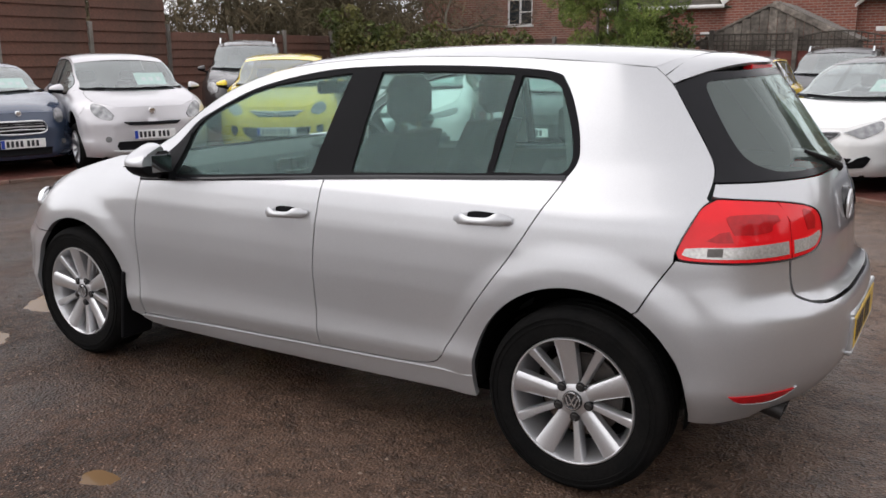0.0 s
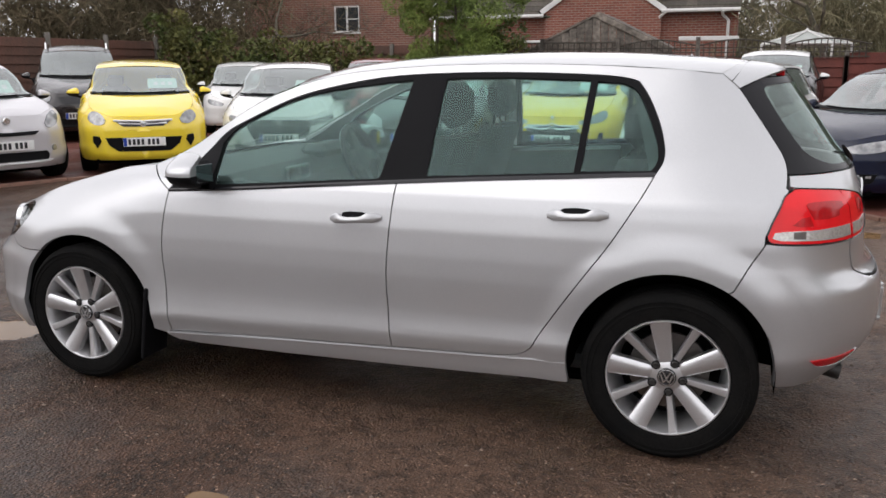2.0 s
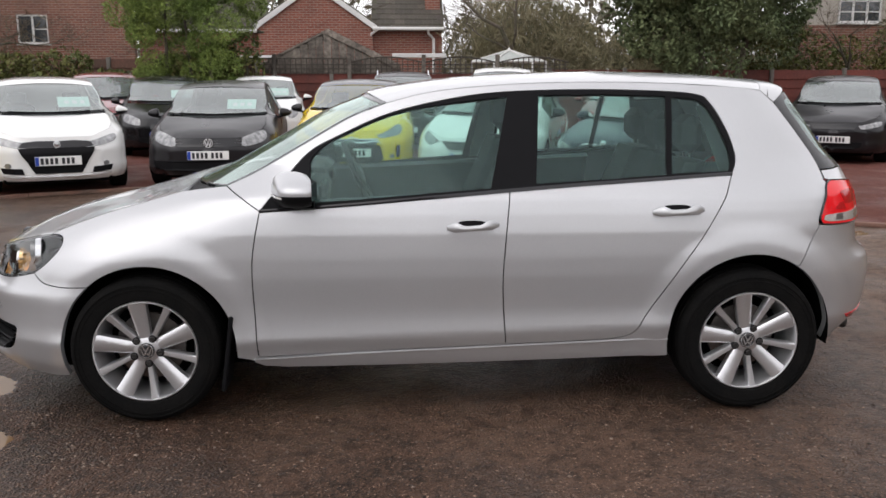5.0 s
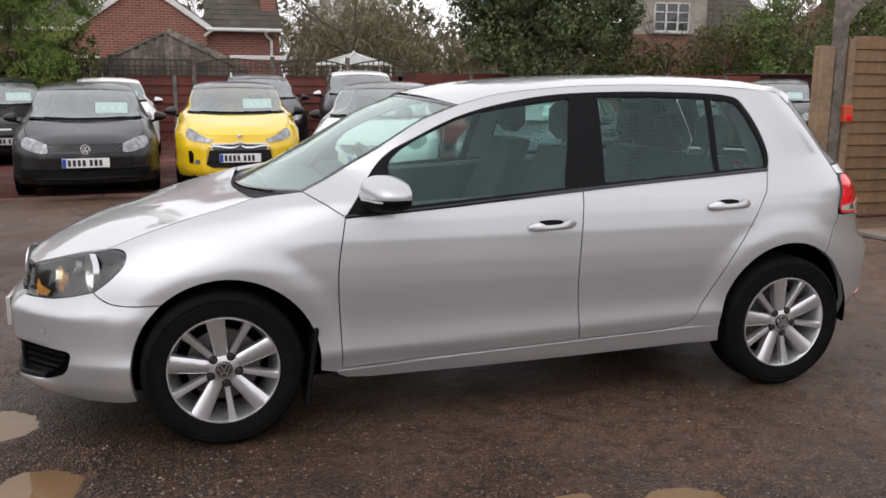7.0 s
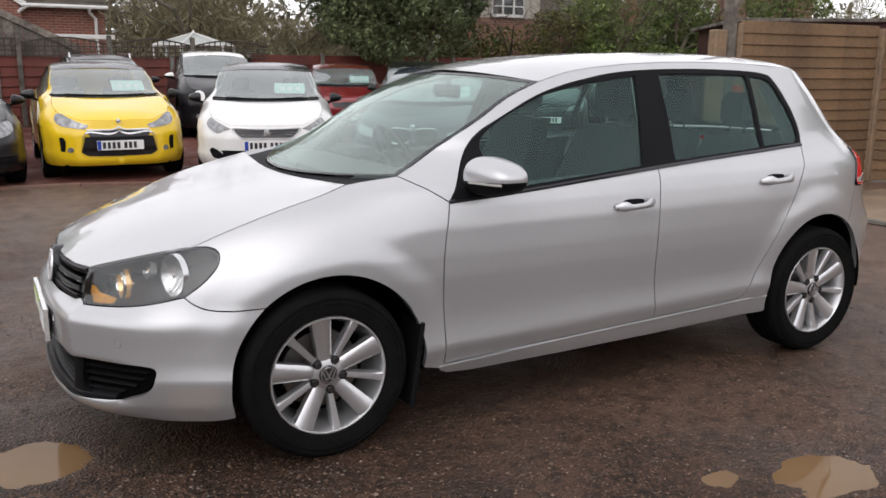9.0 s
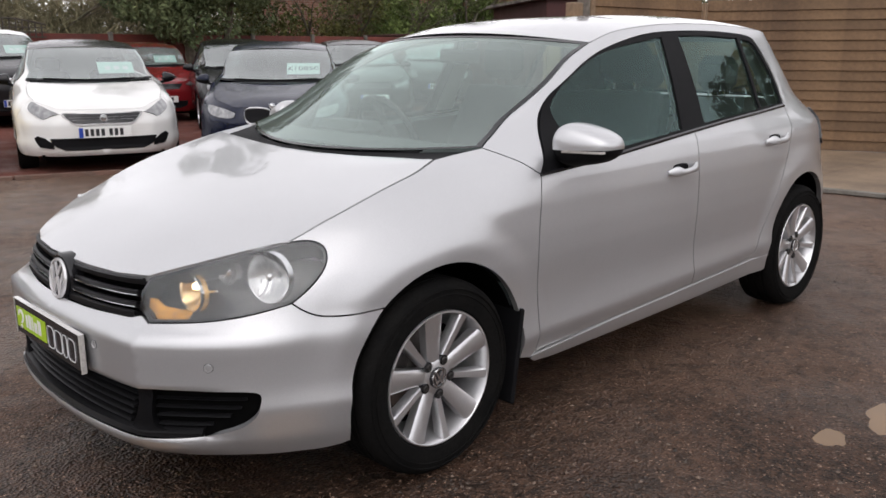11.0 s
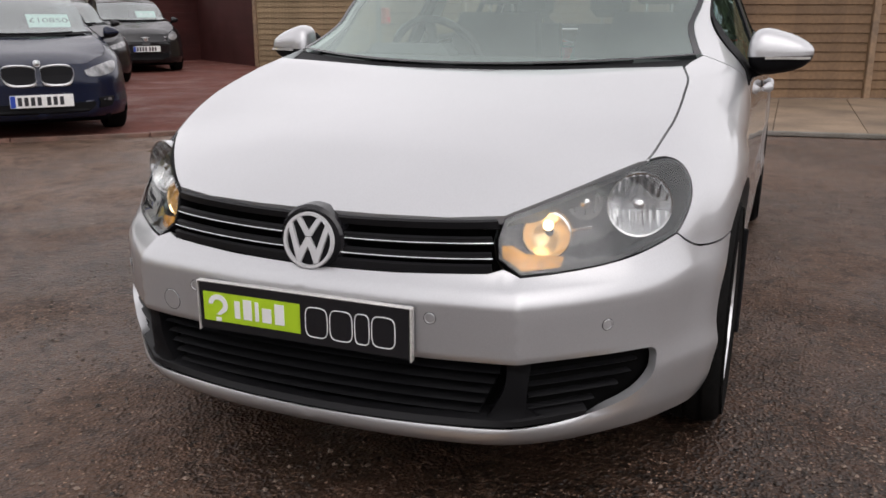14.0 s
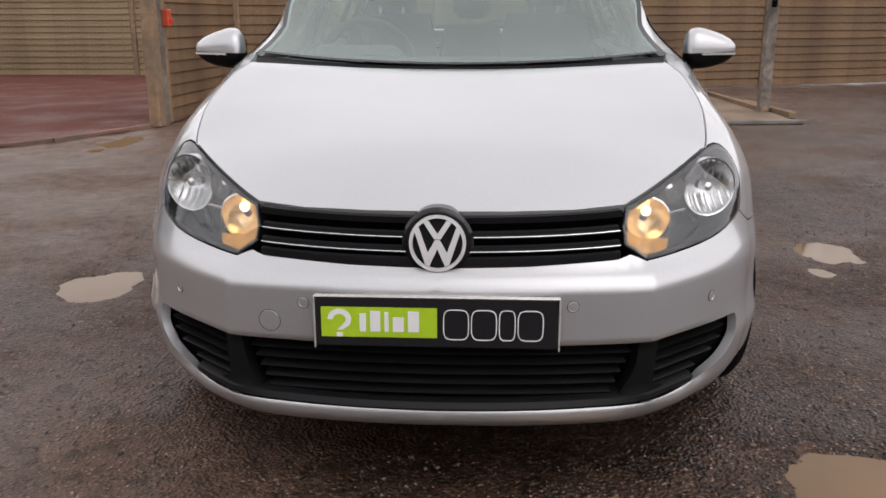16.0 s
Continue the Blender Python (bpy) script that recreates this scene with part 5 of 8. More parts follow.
        xt, zt, yt = 1.469 + 0.172 * (1 - a ** 2.7), 1.330 + 0.067 * (1 - a ** 3.8), u * ty
        y0 = u * ey
        th = 0.004 + 0.010 * (1 - a ** 6)
        at = lambda k, lift: (x0 + (xt - x0) * k, y0 + (yt - y0) * k, z0 + (zt - z0) * k + lift * (1 - a ** 4))
        rows.append([(x0, y0, z0), at(0.35, 0.006), at(0.7, 0.007), at(0.95, 0.002), (xt, yt, zt - 0.3 * th), (xt - 0.008, yt * 0.995, zt - th),
                     (x0 + (xt - x0) * 0.5, y0 + (yt - y0) * 0.5 - 0.01 * u, (z0 + zt) / 2 - 0.030), (x0 - 0.02, y0 * 0.97, z0 - 0.045)])
    spoil.grid(rows, close=True)
    for row in (rows[0], rows[-1]):
        spoil.add(row, [tuple(range(8))])
    sp = part("roof_spoiler", spoil, SILVER, car)
    seam = []
    for u, r in zip(np.linspace(-1, 1, 41), rows):
        k = 0.55 * abs(u) ** 3
        seam.append(tuple(r[0][i] + (r[3][i] - r[0][i]) * k / 0.95 + (0.0005 if i == 2 else 0.0) for i in range(3)))
    part("spoiler_seam", Geo().tube(seam, 0.0020, 5), BLACK_TRIM, sp)
    # black sheet under the spoiler that paints in its shadow
    under = Geo().grid([[(r[5][0] - 0.012, r[5][1], r[5][2] - 0.003) for r in rows], [(r[6][0], r[6][1], r[6][2] - 0.004) for r in rows], [(r[7][0] + 0.03, r[7][1], r[7][2] - 0.012) for r in rows]])
    part("spoiler_underside", under, BLACK_TRIM, sp, "spoiler underside blackened for its shadow")
    part("high_brake_lamp", Geo().box((1.600, -0.16, 1.366), (1.632, 0.16, 1.386), 0.004), RED_LENS, sp, "high red brake lamp")
    part("rear_wiper", Geo().tube([(1.910, 0.02, 1.03), (1.886, -0.12, 1.070), (1.850, -0.30, 1.11)], [0.018, 0.010, 0.006], 8), BLACK_TRIM, car)
    emblem(car, Matrix.Translation((1.948, 0, 0.905)) @ Matrix.Rotation(radians(90), 4, "Z"), 0.052)
    plate(rb, Matrix.Translation((2.041, 0, 0.515)) @ Matrix.Rotation(radians(90), 4, "Z"), PLATE_YELLOW, "rear_plate", False)
    lip = Geo()
    for y0, y1, z0, z1 in ((-0.285, 0.285, 0.573, 0.590), (-0.285, 0.285, 0.440, 0.457), (-0.285, -0.264, 0.455, 0.575), (0.264, 0.285, 0.455, 0.575)):
        lip.box((2.010, y0, z0), (2.044, y1, z1), 0.006)
    part("plate_surround", lip, SILVER, rb)
    for y in (-0.52, -0.45):
        part("exhaust_tip", Geo().lathe([(0.028, -0.16), (0.030, 0.02), (0.026, 0.02), (0.024, -0.10), (0.0, -0.10)], Matrix.Translation((1.868, y, 0.300)) @ pose(0, 0, 0, 0, 90, 0) @ pose(0, 0, 0, 0, 12, 0), 24, caps=False), EXHAUST, car, "dark exhaust tip")
    mirror_pair(car, sh, -0.636, 0.904, 0.985, SILVER)
    for side in (-1, 1):
        tri = X((-0.790, 0.905), (-0.735, 0.968), (-0.625, 1.098), (-0.597, 1.098), (-0.588, 0.917))
        part("mirror_patch", sh.panel("mirror_patch", tri, (side,), 0.03, 0.0, 0.02, 0.004), BLACK_TRIM, car)
    # wheels
    for x, y in ((-1.289, 0.752), (1.289, 0.748)):
        for side in (-1, 1):
            m = Matrix.Translation((x, side * y, 0.312)) @ Matrix.Rotation(0 if side < 0 else math.pi, 4, "Z")
            make_wheel(car, m, ALLOY, 7.0 if x < 0 else 9.0)
    # cabin
    part("cabin_floor", Geo().box((-1.0, -0.66, 0.24), (1.6, 0.66, 0.30), 0.02), CABIN, car)
    for side in (-1, 1):
        card = Geo().grid([[(x, side * (0.745 - 0.045 * k), z + 0.062 * (x + 0.2) / 1.4 if k else z) for k, z in ((0, 0.30), (0, 0.86), (1, 0.945), (1.9, 0.93))] for x in np.linspace(-0.85, 0.90, 12)])
        part("door_card", card, CABIN, car, "dark door trim")
        part("inner_pillar", sh.panel("inner_pillar", X((0.20, 1.0), (0.26, 1.36), (0.36, 1.36), (0.33, 1.0)), (side,), 0.05, 0, 0, -0.05), LINING, car, "pale pillar trim")
        part("inner_pillar", sh.panel("inner_pillar", X((1.19, 1.03), (1.10, 1.34), (1.38, 1.36), (1.60, 1.05)), (side,), 0.05, 0, 0, -0.06), CABIN, car)
    dash = []
    for y in np.linspace(-0.66, 0.66, 12):
        dash.append([(-1.05, y, 0.955), (-0.80, y, 0.965), (-0.66, y, 0.94), (-0.60, y, 0.86), (-0.64, y, 0.70), (-0.70, y, 0.45)])
    db = part("dashboard", Geo().grid(dash), CABIN, car)
    part("instrument_hood", Geo().box((-0.74, 0.22, 0.93), (-0.58, 0.56, 1.0), 0.04), CABIN, db)
    for y in (-0.60, -0.12, 0.0, 0.60):
        part("air_vent", Geo().box((-0.615, y - 0.05, 0.86), (-0.585, y + 0.05, 0.925), 0.01), GLOSS_BLACK, db)
        part("vent_rim", Geo().tube([(-0.586, y + 0.052 * np.sign(math.cos(a)) * abs(math.cos(a)) ** 0.3, 0.893 + 0.034 * np.sign(math.sin(a)) * abs(math.sin(a)) ** 0.3) for a in np.linspace(0, 6.283, 25)], 0.0025, 6, caps=False), CHROME, db)
    sw = new("steering_wheel")
    sw.parent = car
    sw.matrix_local = Matrix.Translation((-0.44, 0.38, 0.92)) @ pose(0, 0, 0, 0, 66, 0)
    part("wheel_rim", Geo().tube([(0.185 * math.cos(a), 0.185 * math.sin(a), 0) for a in np.linspace(0, 6.2832, 37)], 0.016, 8, caps=False), GLOSS_BLACK, sw)
    part("wheel_boss", Geo().lathe([(0.0, -0.04), (0.06, -0.03), (0.065, 0.0), (0.05, 0.02), (0.0, 0.025)], Matrix(), 20), CABIN, sw)
    for a in (0, 90, 180):
        part("wheel_arm", Geo().box((0.05, -0.022, -0.012), (0.18, 0.022, 0.008), 0.006, Matrix.Rotation(radians(a), 4, "Z")), CABIN, sw)
    for y in (-0.37, 0.37):
        seat(car, Matrix.Translation((-0.08, y, 0.42)))
    for y in (-0.42, 0.0, 0.42):
        seat(car, Matrix.Translation((0.72, y, 0.42)) @ Matrix.Diagonal((0.92, 0.82, 0.92, 1)))
    part("parcel_shelf", Geo().box((1.28, -0.60, 0.93), (1.72, 0.60, 0.95), 0.008), CABIN, car)
    part("rear_view_mirror", Geo().box((-0.37, -0.12, 1.245), (-0.345, 0.12, 1.305), 0.012), GLOSS_BLACK, car)
    part("mirror_stalk", Geo().tube([(-0.345, 0, 1.345), (-0.352, 0, 1.29)], 0.012), GLOSS_BLACK, car)
    return car


hero = build_hero()


# ---- parked cars ----
WHITE_PAINT = paint("white_paint", (0.78, 0.78, 0.76), 0.0, 0.25, 0.02)
YELLOW_PAINT = paint("yellow_paint", (0.86, 0.58, 0.015), 0.0, 0.25, 0.02)
YELLOW_PAINT_2 = paint("sunny_yellow_paint", (0.87, 0.66, 0.04), 0.0, 0.25, 0.02)
BLACK_PAINT = paint("black_paint", (0.008, 0.008, 0.009), 0.0, 0.22, 0.05, 0.25)
GREY_PAINT = paint("dark_grey_paint", (0.012, 0.011, 0.013), 0.2, 0.28, 0.05, 0.25)
BLUE_PAINT = paint("dark_blue_paint", (0.004, 0.008, 0.026), 0.1, 0.22, 0.05, 0.2)
SLATE_PAINT = paint("slate_blue_paint", (0.045, 0.065, 0.11), 0.2, 0.24, 0.05)
RED_PAINT = paint("dark_red_paint", (0.22, 0.012, 0.016), 0.1, 0.25, 0.05)
PALE_SILVER = paint("pale_silver_paint", (0.60, 0.585, 0.60), 0.35, 0.32, 0.04)
BROWN_PAINT = paint("brown_black_paint", (0.030, 0.026, 0.026), 0.2, 0.25, 0.05)
# pale film and raised ior imitate bright sky on the parked cars' panes
CAR_GLASS = glass("parked_car_glass", (0.78, 0.87, 0.86), 2.05, 0.21)
LAMP_GLASS = surface("lamp_glass", (0.22, 0.225, 0.23), 0.12, 0.4, vary=0.35, grain=18, stain=11, coat=0.6, second=(0.40, 0.40, 0.40))


def parked(label, body, plate_at, facing, kx=1.0, ky=1.0, zmap=None, roof=None, lamps=(), grilles=(), chrome=(), badge=None, mirror=None, card=True, rails=False,
           bars=7, nose=0.0, group="parked cars", plate_z=0.42, rim_mat=None, big=True, text="", five=True):
    """A parked car, its plate over the given place and its nose towards facing."""
    z = [0, 0.2, 0.45, 0.70, 0.95, 1.1, 1.47], list(zmap or [0, 0.2, 0.45, 0.70, 0.95, 1.1, 1.47])
    turn = math.atan2(-facing[1], -facing[0])
    m = Matrix.Translation((plate_at[0], plate_at[1], 0)) @ Matrix.Rotation(turn, 4, "Z") @ Matrix.Translation((2.16 * kx, 0, 0.0))
    car = thing("parked_car", label, "car", m, group)
    sh = Shape(kx, ky, z, 0.014, nose)
    X, F, B, cv = sh.x, sh.front, sh.back, curve
    st = 0.075
    af, ar = (-1.272, 0.315, 0.345), (1.288, 0.325, 0.345)
    shut = cv(X((-1.69, 0.797), (-1.5, 0.862), (-1.3, 0.920), (-1.14, 0.964)), 3)
    top_f = cv(F((0, 0.697), (0.2, 0.698), (0.415, 0.701), (0.50, 0.733), (0.58, 0.760), (0.64, 0.779)) + X((-1.69, 0.797)), 3)
    front = top_f + X((-1.66, 0.79), (-1.66, 0.70), (-1.60, 0.60), (-1.51, 0.589)) + X(*arc(*af, 131, 198, 12)) + cv(X((-1.70, 0.192), (-1.80, 0.190)) + F((0.62, 0.192), (0.45, 0.196), (0, 0.200)), 3)
    wing = X((-0.95, 0.988), (-0.87, 0.945), (-0.796, 0.897)) + X(*DOOR_FRONT)[1:] + X((-0.845, 0.262)) + X(*arc(*af, 131, -6, 16)[::-1]) + X((-1.51, 0.589), (-1.60, 0.60), (-1.66, 0.70), (-1.66, 0.79)) + shut + X((-1.06, 0.975))
    door_f = X(*DOOR_FRONT) + X(*DOOR_FOOT)[1:3] + X(*DOOR_MID)[::-1][1:] + X(*BELT)[4:-1]
    door_r = X(*DOOR_MID) + X(*DOOR_FOOT)[3:] + X(*DOOR_REAR)[::-1][1:] + X(*BELT)[1:3]
    quarter = (X(*A_FRONT) + X(*RAIL)[1:] + X(*C_EDGE)[1:] + X((1.66, 0.9), (1.70, 0.7), (1.68, 0.45), (1.66, 0.33)) + X(*arc(*ar, 0, 193, 20)) + X((0.925, 0.250), (-0.84, 0.212), (-0.845, 0.262), (-0.822, 0.274))
               + X(*DOOR_FOOT)[1:] + X(*DOOR_REAR)[::-1][1:] + X(*DLO_TOP)[::-1][1:] + X((-0.87, 0.945)))
    tail = B((0, 1.38)) + X(*C_EDGE) + X((1.66, 0.9), (1.70, 0.7), (1.68, 0.45), (1.66, 0.25)) + B((0.5, 0.24), (0, 0.24))
    part("front_bumper", sh.panel("front_bumper", front, step=st, gap=0.002, rim=0.015), body, car)
    part("tail_panel", sh.panel("tail_panel", tail, step=0.12, gap=0.002, rim=0.0), body, car)
    for side in (-1, 1):
        part("front_wing", sh.panel("front_wing", wing, (side,), st, rim=0.015), body, car)
        part("front_door", sh.panel("front_door", door_f, (side,), st, rim=0.015), body, car)
        part("rear_door", sh.panel("rear_door", door_r, (side,), st, rim=0.015), body, car)
        part("body_side", sh.panel("body_side", quarter, (side,), st, rim=0.015), body, car)
        dlo = X(*DLO_TOP) + X(*BELT)[1:-1]
        part("window_surround", sh.strip(cv(X(*DLO_TOP), 2), ((-0.004, -0.008), (0.004, 0.0), (-0.004, 0.010)), (side,)), BLACK_TRIM, car)
        part("door_pillar", sh.panel("door_pillar", X((0.17, 0.98), (0.26, 1.37), (0.37, 1.37), (0.34, 0.99)), (side,), 0.1, 0, 0, -0.002), BLACK_TRIM, car)
        gl = part("side_window", sh.panel("side_window", dlo, (side,), 0.1, 0.004, 0.0, -0.006), CAR_GLASS, car, "dark side window")
        gl.visible_shadow = False
        for cx, cz, r in (af, ar):
            rows = [[sh.warp(cx + q * math.cos(radians(a)), side * y, cz + q * math.sin(radians(a))).tolist() for q, y in ((r, 0.84), (r, 0.5), (0.02, 0.5))] for a in np.linspace(-20, 200, 14)]
            part("arch_lining", Geo().grid(rows), DARK, car)
        for poly, mat_ in lamps:
            lp = part("headlamp", sh.panel("headlamp", cv(F(*poly) + F(poly[0]), 3)[:-1], (side,), 0.035, 0.0, 0.02, 0.010), mat_, car, "clear headlamp")
    part("under_tray", Geo().box((-1.95 * kx, -0.62 * ky, 0.15), (1.8 * kx, 0.62 * ky, 0.30), 0.03), DARK, car)
    edge = []
    for s, zz in top_f[:-1] + shut[:-1]:
        x, y, q = (float(v) for v in sh.raw(s, zz))
        edge.append((x, y, q))
    edge[0] = (edge[0][0], 0.0, edge[0][2])
    edge += [(-1.125, 0.66, 0.966), (-1.150, 0.50, 0.957), (-1.180, 0.30, 0.948), (-1.2, 0.0, 0.945)]
    part("bonnet", bonnet_sheet(sh, "bonnet", edge, 0.09), body, car)
    ws = part("windscreen", windscreen(sh, "windscreen", 0, 10, 14), CAR_GLASS, car, "windscreen with a pale film for sky sheen")
    ws.visible_shadow = False
    part("screen_band", windscreen(sh, "screen_band", 0.004, 3, 14, 0.0, 0.09), BLACK_TRIM, car)
    part("roof", roof_sheet(sh, 12, 12), roof or body, car)
    for y0, y1 in ((-0.48, 0.02), (0.0, 0.5)):
        part("wiper", Geo().tube([sh.warp(-1.185 + 0.235 * (y / 0.69) ** 2 + 0.04, y, 0.985 + 0.03 * (y / 0.69) ** 2).tolist() for y in np.linspace(y0, y1, 5)], 0.010, 5), BLACK_TRIM, car)
    for poly, mat_, off in grilles:
        if poly[0][0] < 1e-4:
            part("grille", sh.panel("grille", F(*poly), (-1, 1), 0.035, 0, 0.02, off + 0.007), mat_, car)
        else:
            for side in (-1, 1):
                part("grille", sh.panel("grille", F(*poly), (side,), 0.035, 0, 0.02, off + 0.007), mat_, car)
    for pts, half in chrome:
        path = cv(F(*pts), 4)
        sec = ((0.012, -half), (0.022, 0.0), (0.012, half), (-0.002, 0.0))
        if abs(pts[0][0]) < 1e-4:
            part("chrome_strip", sh.strip(path, sec), EMBLEM, car)
        else:
            for side in (-1, 1):
                part("chrome_strip", sh.strip(path, sec, (side,)), EMBLEM, car)
    if badge:
        bz, br = badge
        p, n = sh.at(sh.s0, bz, 1, 0.016)
        emblem(car, Matrix.Translation(p.tolist()) @ Matrix.Rotation(radians(-90), 4, "Z"), br, br > 0.045, CHROME if br < 0.045 else GLOSS_BLACK)
    plate(car, Matrix.Translation((-2.16 * kx - 0.016, 0, plate_z)) @ Matrix.Rotation(radians(-90), 4, "Z"), PLATE_WHITE, bars=bars)
    mirror_pair(car, sh, *sh.warp(-0.66, 0.925, 0.985).tolist(), mirror or body, 0.85, False)
    for x in (-1.289, 1.289):
        for side in (-1, 1):
            mw = Matrix.Translation((x * kx, side * 0.745 * ky, 0.305)) @ Matrix.Rotation(0 if side < 0 else math.pi, 4, "Z")
            make_wheel(car, mw, rim_mat or ALLOY, 0.0, 0.20, 0.305, False)
    part("cabin_floor", Geo().box(sh.warp(-0.9, -0.66, 0.4).tolist(), sh.warp(1.5, 0.66, 0.62).tolist(), 0.05), CABIN, car)
    part("dashboard", Geo().box(sh.warp(-1.0, -0.62, 0.70).tolist(), sh.warp(-0.68, 0.62, 0.945).tolist(), 0.05), CABIN, car)
    for x, ys in ((0.0, (-0.36, 0.36)), (0.85, (-0.38, 0.38))):
        for y in ys:
            lo, hi = sh.warp(x + 0.16, y - 0.22, 0.5), sh.warp(x + 0.32, y + 0.22, 1.05)
            part("seat_back", Geo().box(lo.tolist(), hi.tolist(), 0.05), SEAT, car)
            lo, hi = sh.warp(x + 0.26, y - 0.12, 1.06), sh.warp(x + 0.36, y + 0.12, 1.22)
            part("headrest", Geo().box(lo.tolist(), hi.tolist(), 0.03), SEAT, car)
    if card:
        a, b = sh.warp(-0.86, -0.30, 1.04), sh.warp(-0.62, -0.30, 1.19)
        c = (a + b) / 2
        tilt = math.degrees(math.atan2(b[2] - a[2], b[0] - a[0]))
        cm = Matrix.Translation((c - np.array([-0.03, 0.0, 0.0])).tolist()) @ pose(0, 0, 0, 0, -tilt, 0)
        cd = part("price_card", Geo().box((-0.125, -0.21, -0.002), (0.125, 0.19, 0.002), 0, cm), CARD, car, "pale green price card")
        if text:
            tx = bpy.data.curves.new("price", "FONT")
            tx.body, tx.size, tx.align_x, tx.align_y, tx.extrude = text, 0.125, "CENTER", "CENTER", 0.0006
            tx.materials.append(INK)
            to = new("price_print", tx)
            to.parent = cd
            to.matrix_local = cm @ Matrix.Translation((0.0, -0.01, 0.0035)) @ pose(0, 0, 0, 0, 0, -90)
        else:
            for k in range(3):
                part("print_bar", Geo().box((-0.05 + 0.002, -0.15 + 0.10 * k, 0.0015), (0.03, -0.09 + 0.10 * k, 0.0035), 0, cm), WHITE_PRINT, cd)
    if rails:
        for side in (-1, 1):
            pts = [sh.warp(x, side * 0.55, zz + 0.02).tolist() for x, zz in ((-0.25, 1.36), (-0.15, 1.45), (0.2, 1.475), (0.8, 1.48), (1.2, 1.46), (1.32, 1.40))]
            part("roof_rail", Geo().tube(pts, 0.018, 8), CHROME, car)
    return car


L_CORSA = [(0.47, 0.655), (0.50, 0.61), (0.60, 0.60), (0.69, 0.66), (0.66, 0.74), (0.60, 0.755), (0.52, 0.72)]
L_CIVIC = [(0.36, 0.640), (0.42, 0.585), (0.55, 0.60), (0.69, 0.64), (0.70, 0.70), (0.62, 0.70), (0.48, 0.665)]
L_GOLF = [(0.415, 0.694), (0.41, 0.61), (0.462, 0.582), (0.60, 0.61), (0.70, 0.66), (0.69, 0.76), (0.62, 0.768), (0.50, 0.728)]
L_DS = [(0.34, 0.645), (0.38, 0.61), (0.50, 0.615), (0.64, 0.64), (0.69, 0.70), (0.66, 0.765), (0.60, 0.760), (0.48, 0.69)]
L_308 = [(0.42, 0.655), (0.50, 0.63), (0.57, 0.598), (0.63, 0.625), (0.70, 0.69), (0.67, 0.76), (0.63, 0.762), (0.52, 0.70)]
L_BMW = [(0.40, 0.640), (0.43, 0.590), (0.55, 0.585), (0.69, 0.62), (0.72, 0.70), (0.66, 0.705), (0.50, 0.672)]
L_IQ = [(0.46, 0.62), (0.50, 0.575), (0.62, 0.59), (0.69, 0.65), (0.68, 0.74), (0.62, 0.75), (0.53, 0.69)]
ROUND = [(0.54 + 0.075 * math.cos(a), 0.655 + 0.075 * math.sin(a)) for a in np.linspace(0, 6.283, 13)[:-1]]
FOG = [(0.55 + 0.035 * math.cos(a), 0.385 + 0.032 * math.sin(a)) for a in np.linspace(0, 6.283, 11)[:-1]]
SLOT = [(0, 0.385), (0, 0.265), (0.30, 0.262), (0.42, 0.30), (0.44, 0.38)]

# front row, along the kerb
parked("slate blue small hatchback with chrome grille and round lamps", SLATE_PAINT, (-7.62, 2.80), (0.97, -0.25), 0.88, 0.95, [0, 0.2, 0.46, 0.77, 0.98, 1.08, 1.41], lamps=[(ROUND, LAMP_GLASS)],
       grilles=[([(0, 0.62), (0, 0.49), (0.26, 0.49), (0.32, 0.55), (0.30, 0.62)], BLACK_TRIM, 0.004), ([(0, 0.33), (0, 0.25), (0.36, 0.25), (0.38, 0.33)], BLACK_TRIM, 0.004), (FOG, LAMP_GLASS, 0.006)],
       chrome=[([(0, 0.615), (0.28, 0.61), (0.33, 0.555), (0.27, 0.50), (0, 0.49)], 0.008), ([(0, 0.585), (0.29, 0.58)], 0.005), ([(0, 0.56), (0.30, 0.555)], 0.005), ([(0, 0.535), (0.29, 0.53)], 0.005)], badge=(0.69, 0.03), roof=SLATE_PAINT, plate_z=0.40)
parked("pale silver city car with a short bonnet on gravel", PALE_SILVER, (-6.62, 3.98), (0.96, -0.40), 0.74, 0.99, [0, 0.2, 0.50, 0.82, 1.00, 1.12, 1.50], lamps=[(L_IQ, LAMP_GLASS)],
       grilles=[([(0, 0.36), (0, 0.27), (0.44, 0.27), (0.47, 0.31), (0.44, 0.36)], BLACK_TRIM, 0.004), ([(0, 0.548), (0, 0.518), (0.30, 0.522), (0.36, 0.552)], BLACK_TRIM, 0.004), (FOG, LAMP_GLASS, 0.007)],
       chrome=[([(0, 0.248), (0.3, 0.25), (0.5, 0.262)], 0.010)], badge=(0.655, 0.040), plate_z=0.475)
parked("yellow small hatchback with black lower grille on gravel", YELLOW_PAINT_2, (-5.78, 5.32), (0.62, -0.78), 0.94, 0.97, [0, 0.2, 0.48, 0.76, 1.0, 1.13, 1.49], lamps=[(L_CORSA, LAMP_GLASS)],
       grilles=[([(0, 0.635), (0, 0.575), (0.25, 0.58), (0.36, 0.645)], GLOSS_BLACK, 0.004), ([(0, 0.46), (0, 0.30), (0.33, 0.30), (0.45, 0.38), (0.48, 0.46)], BLACK_TRIM, 0.004), ([(0.56, 0.47), (0.54, 0.42), (0.59, 0.34), (0.64, 0.42), (0.63, 0.48)], BLACK_TRIM, 0.012)],
       chrome=[([(0, 0.64), (0.2, 0.645), (0.37, 0.650)], 0.011), ([(0, 0.605), (0.30, 0.615)], 0.012)], badge=(0.61, 0.036), plate_z=0.435)
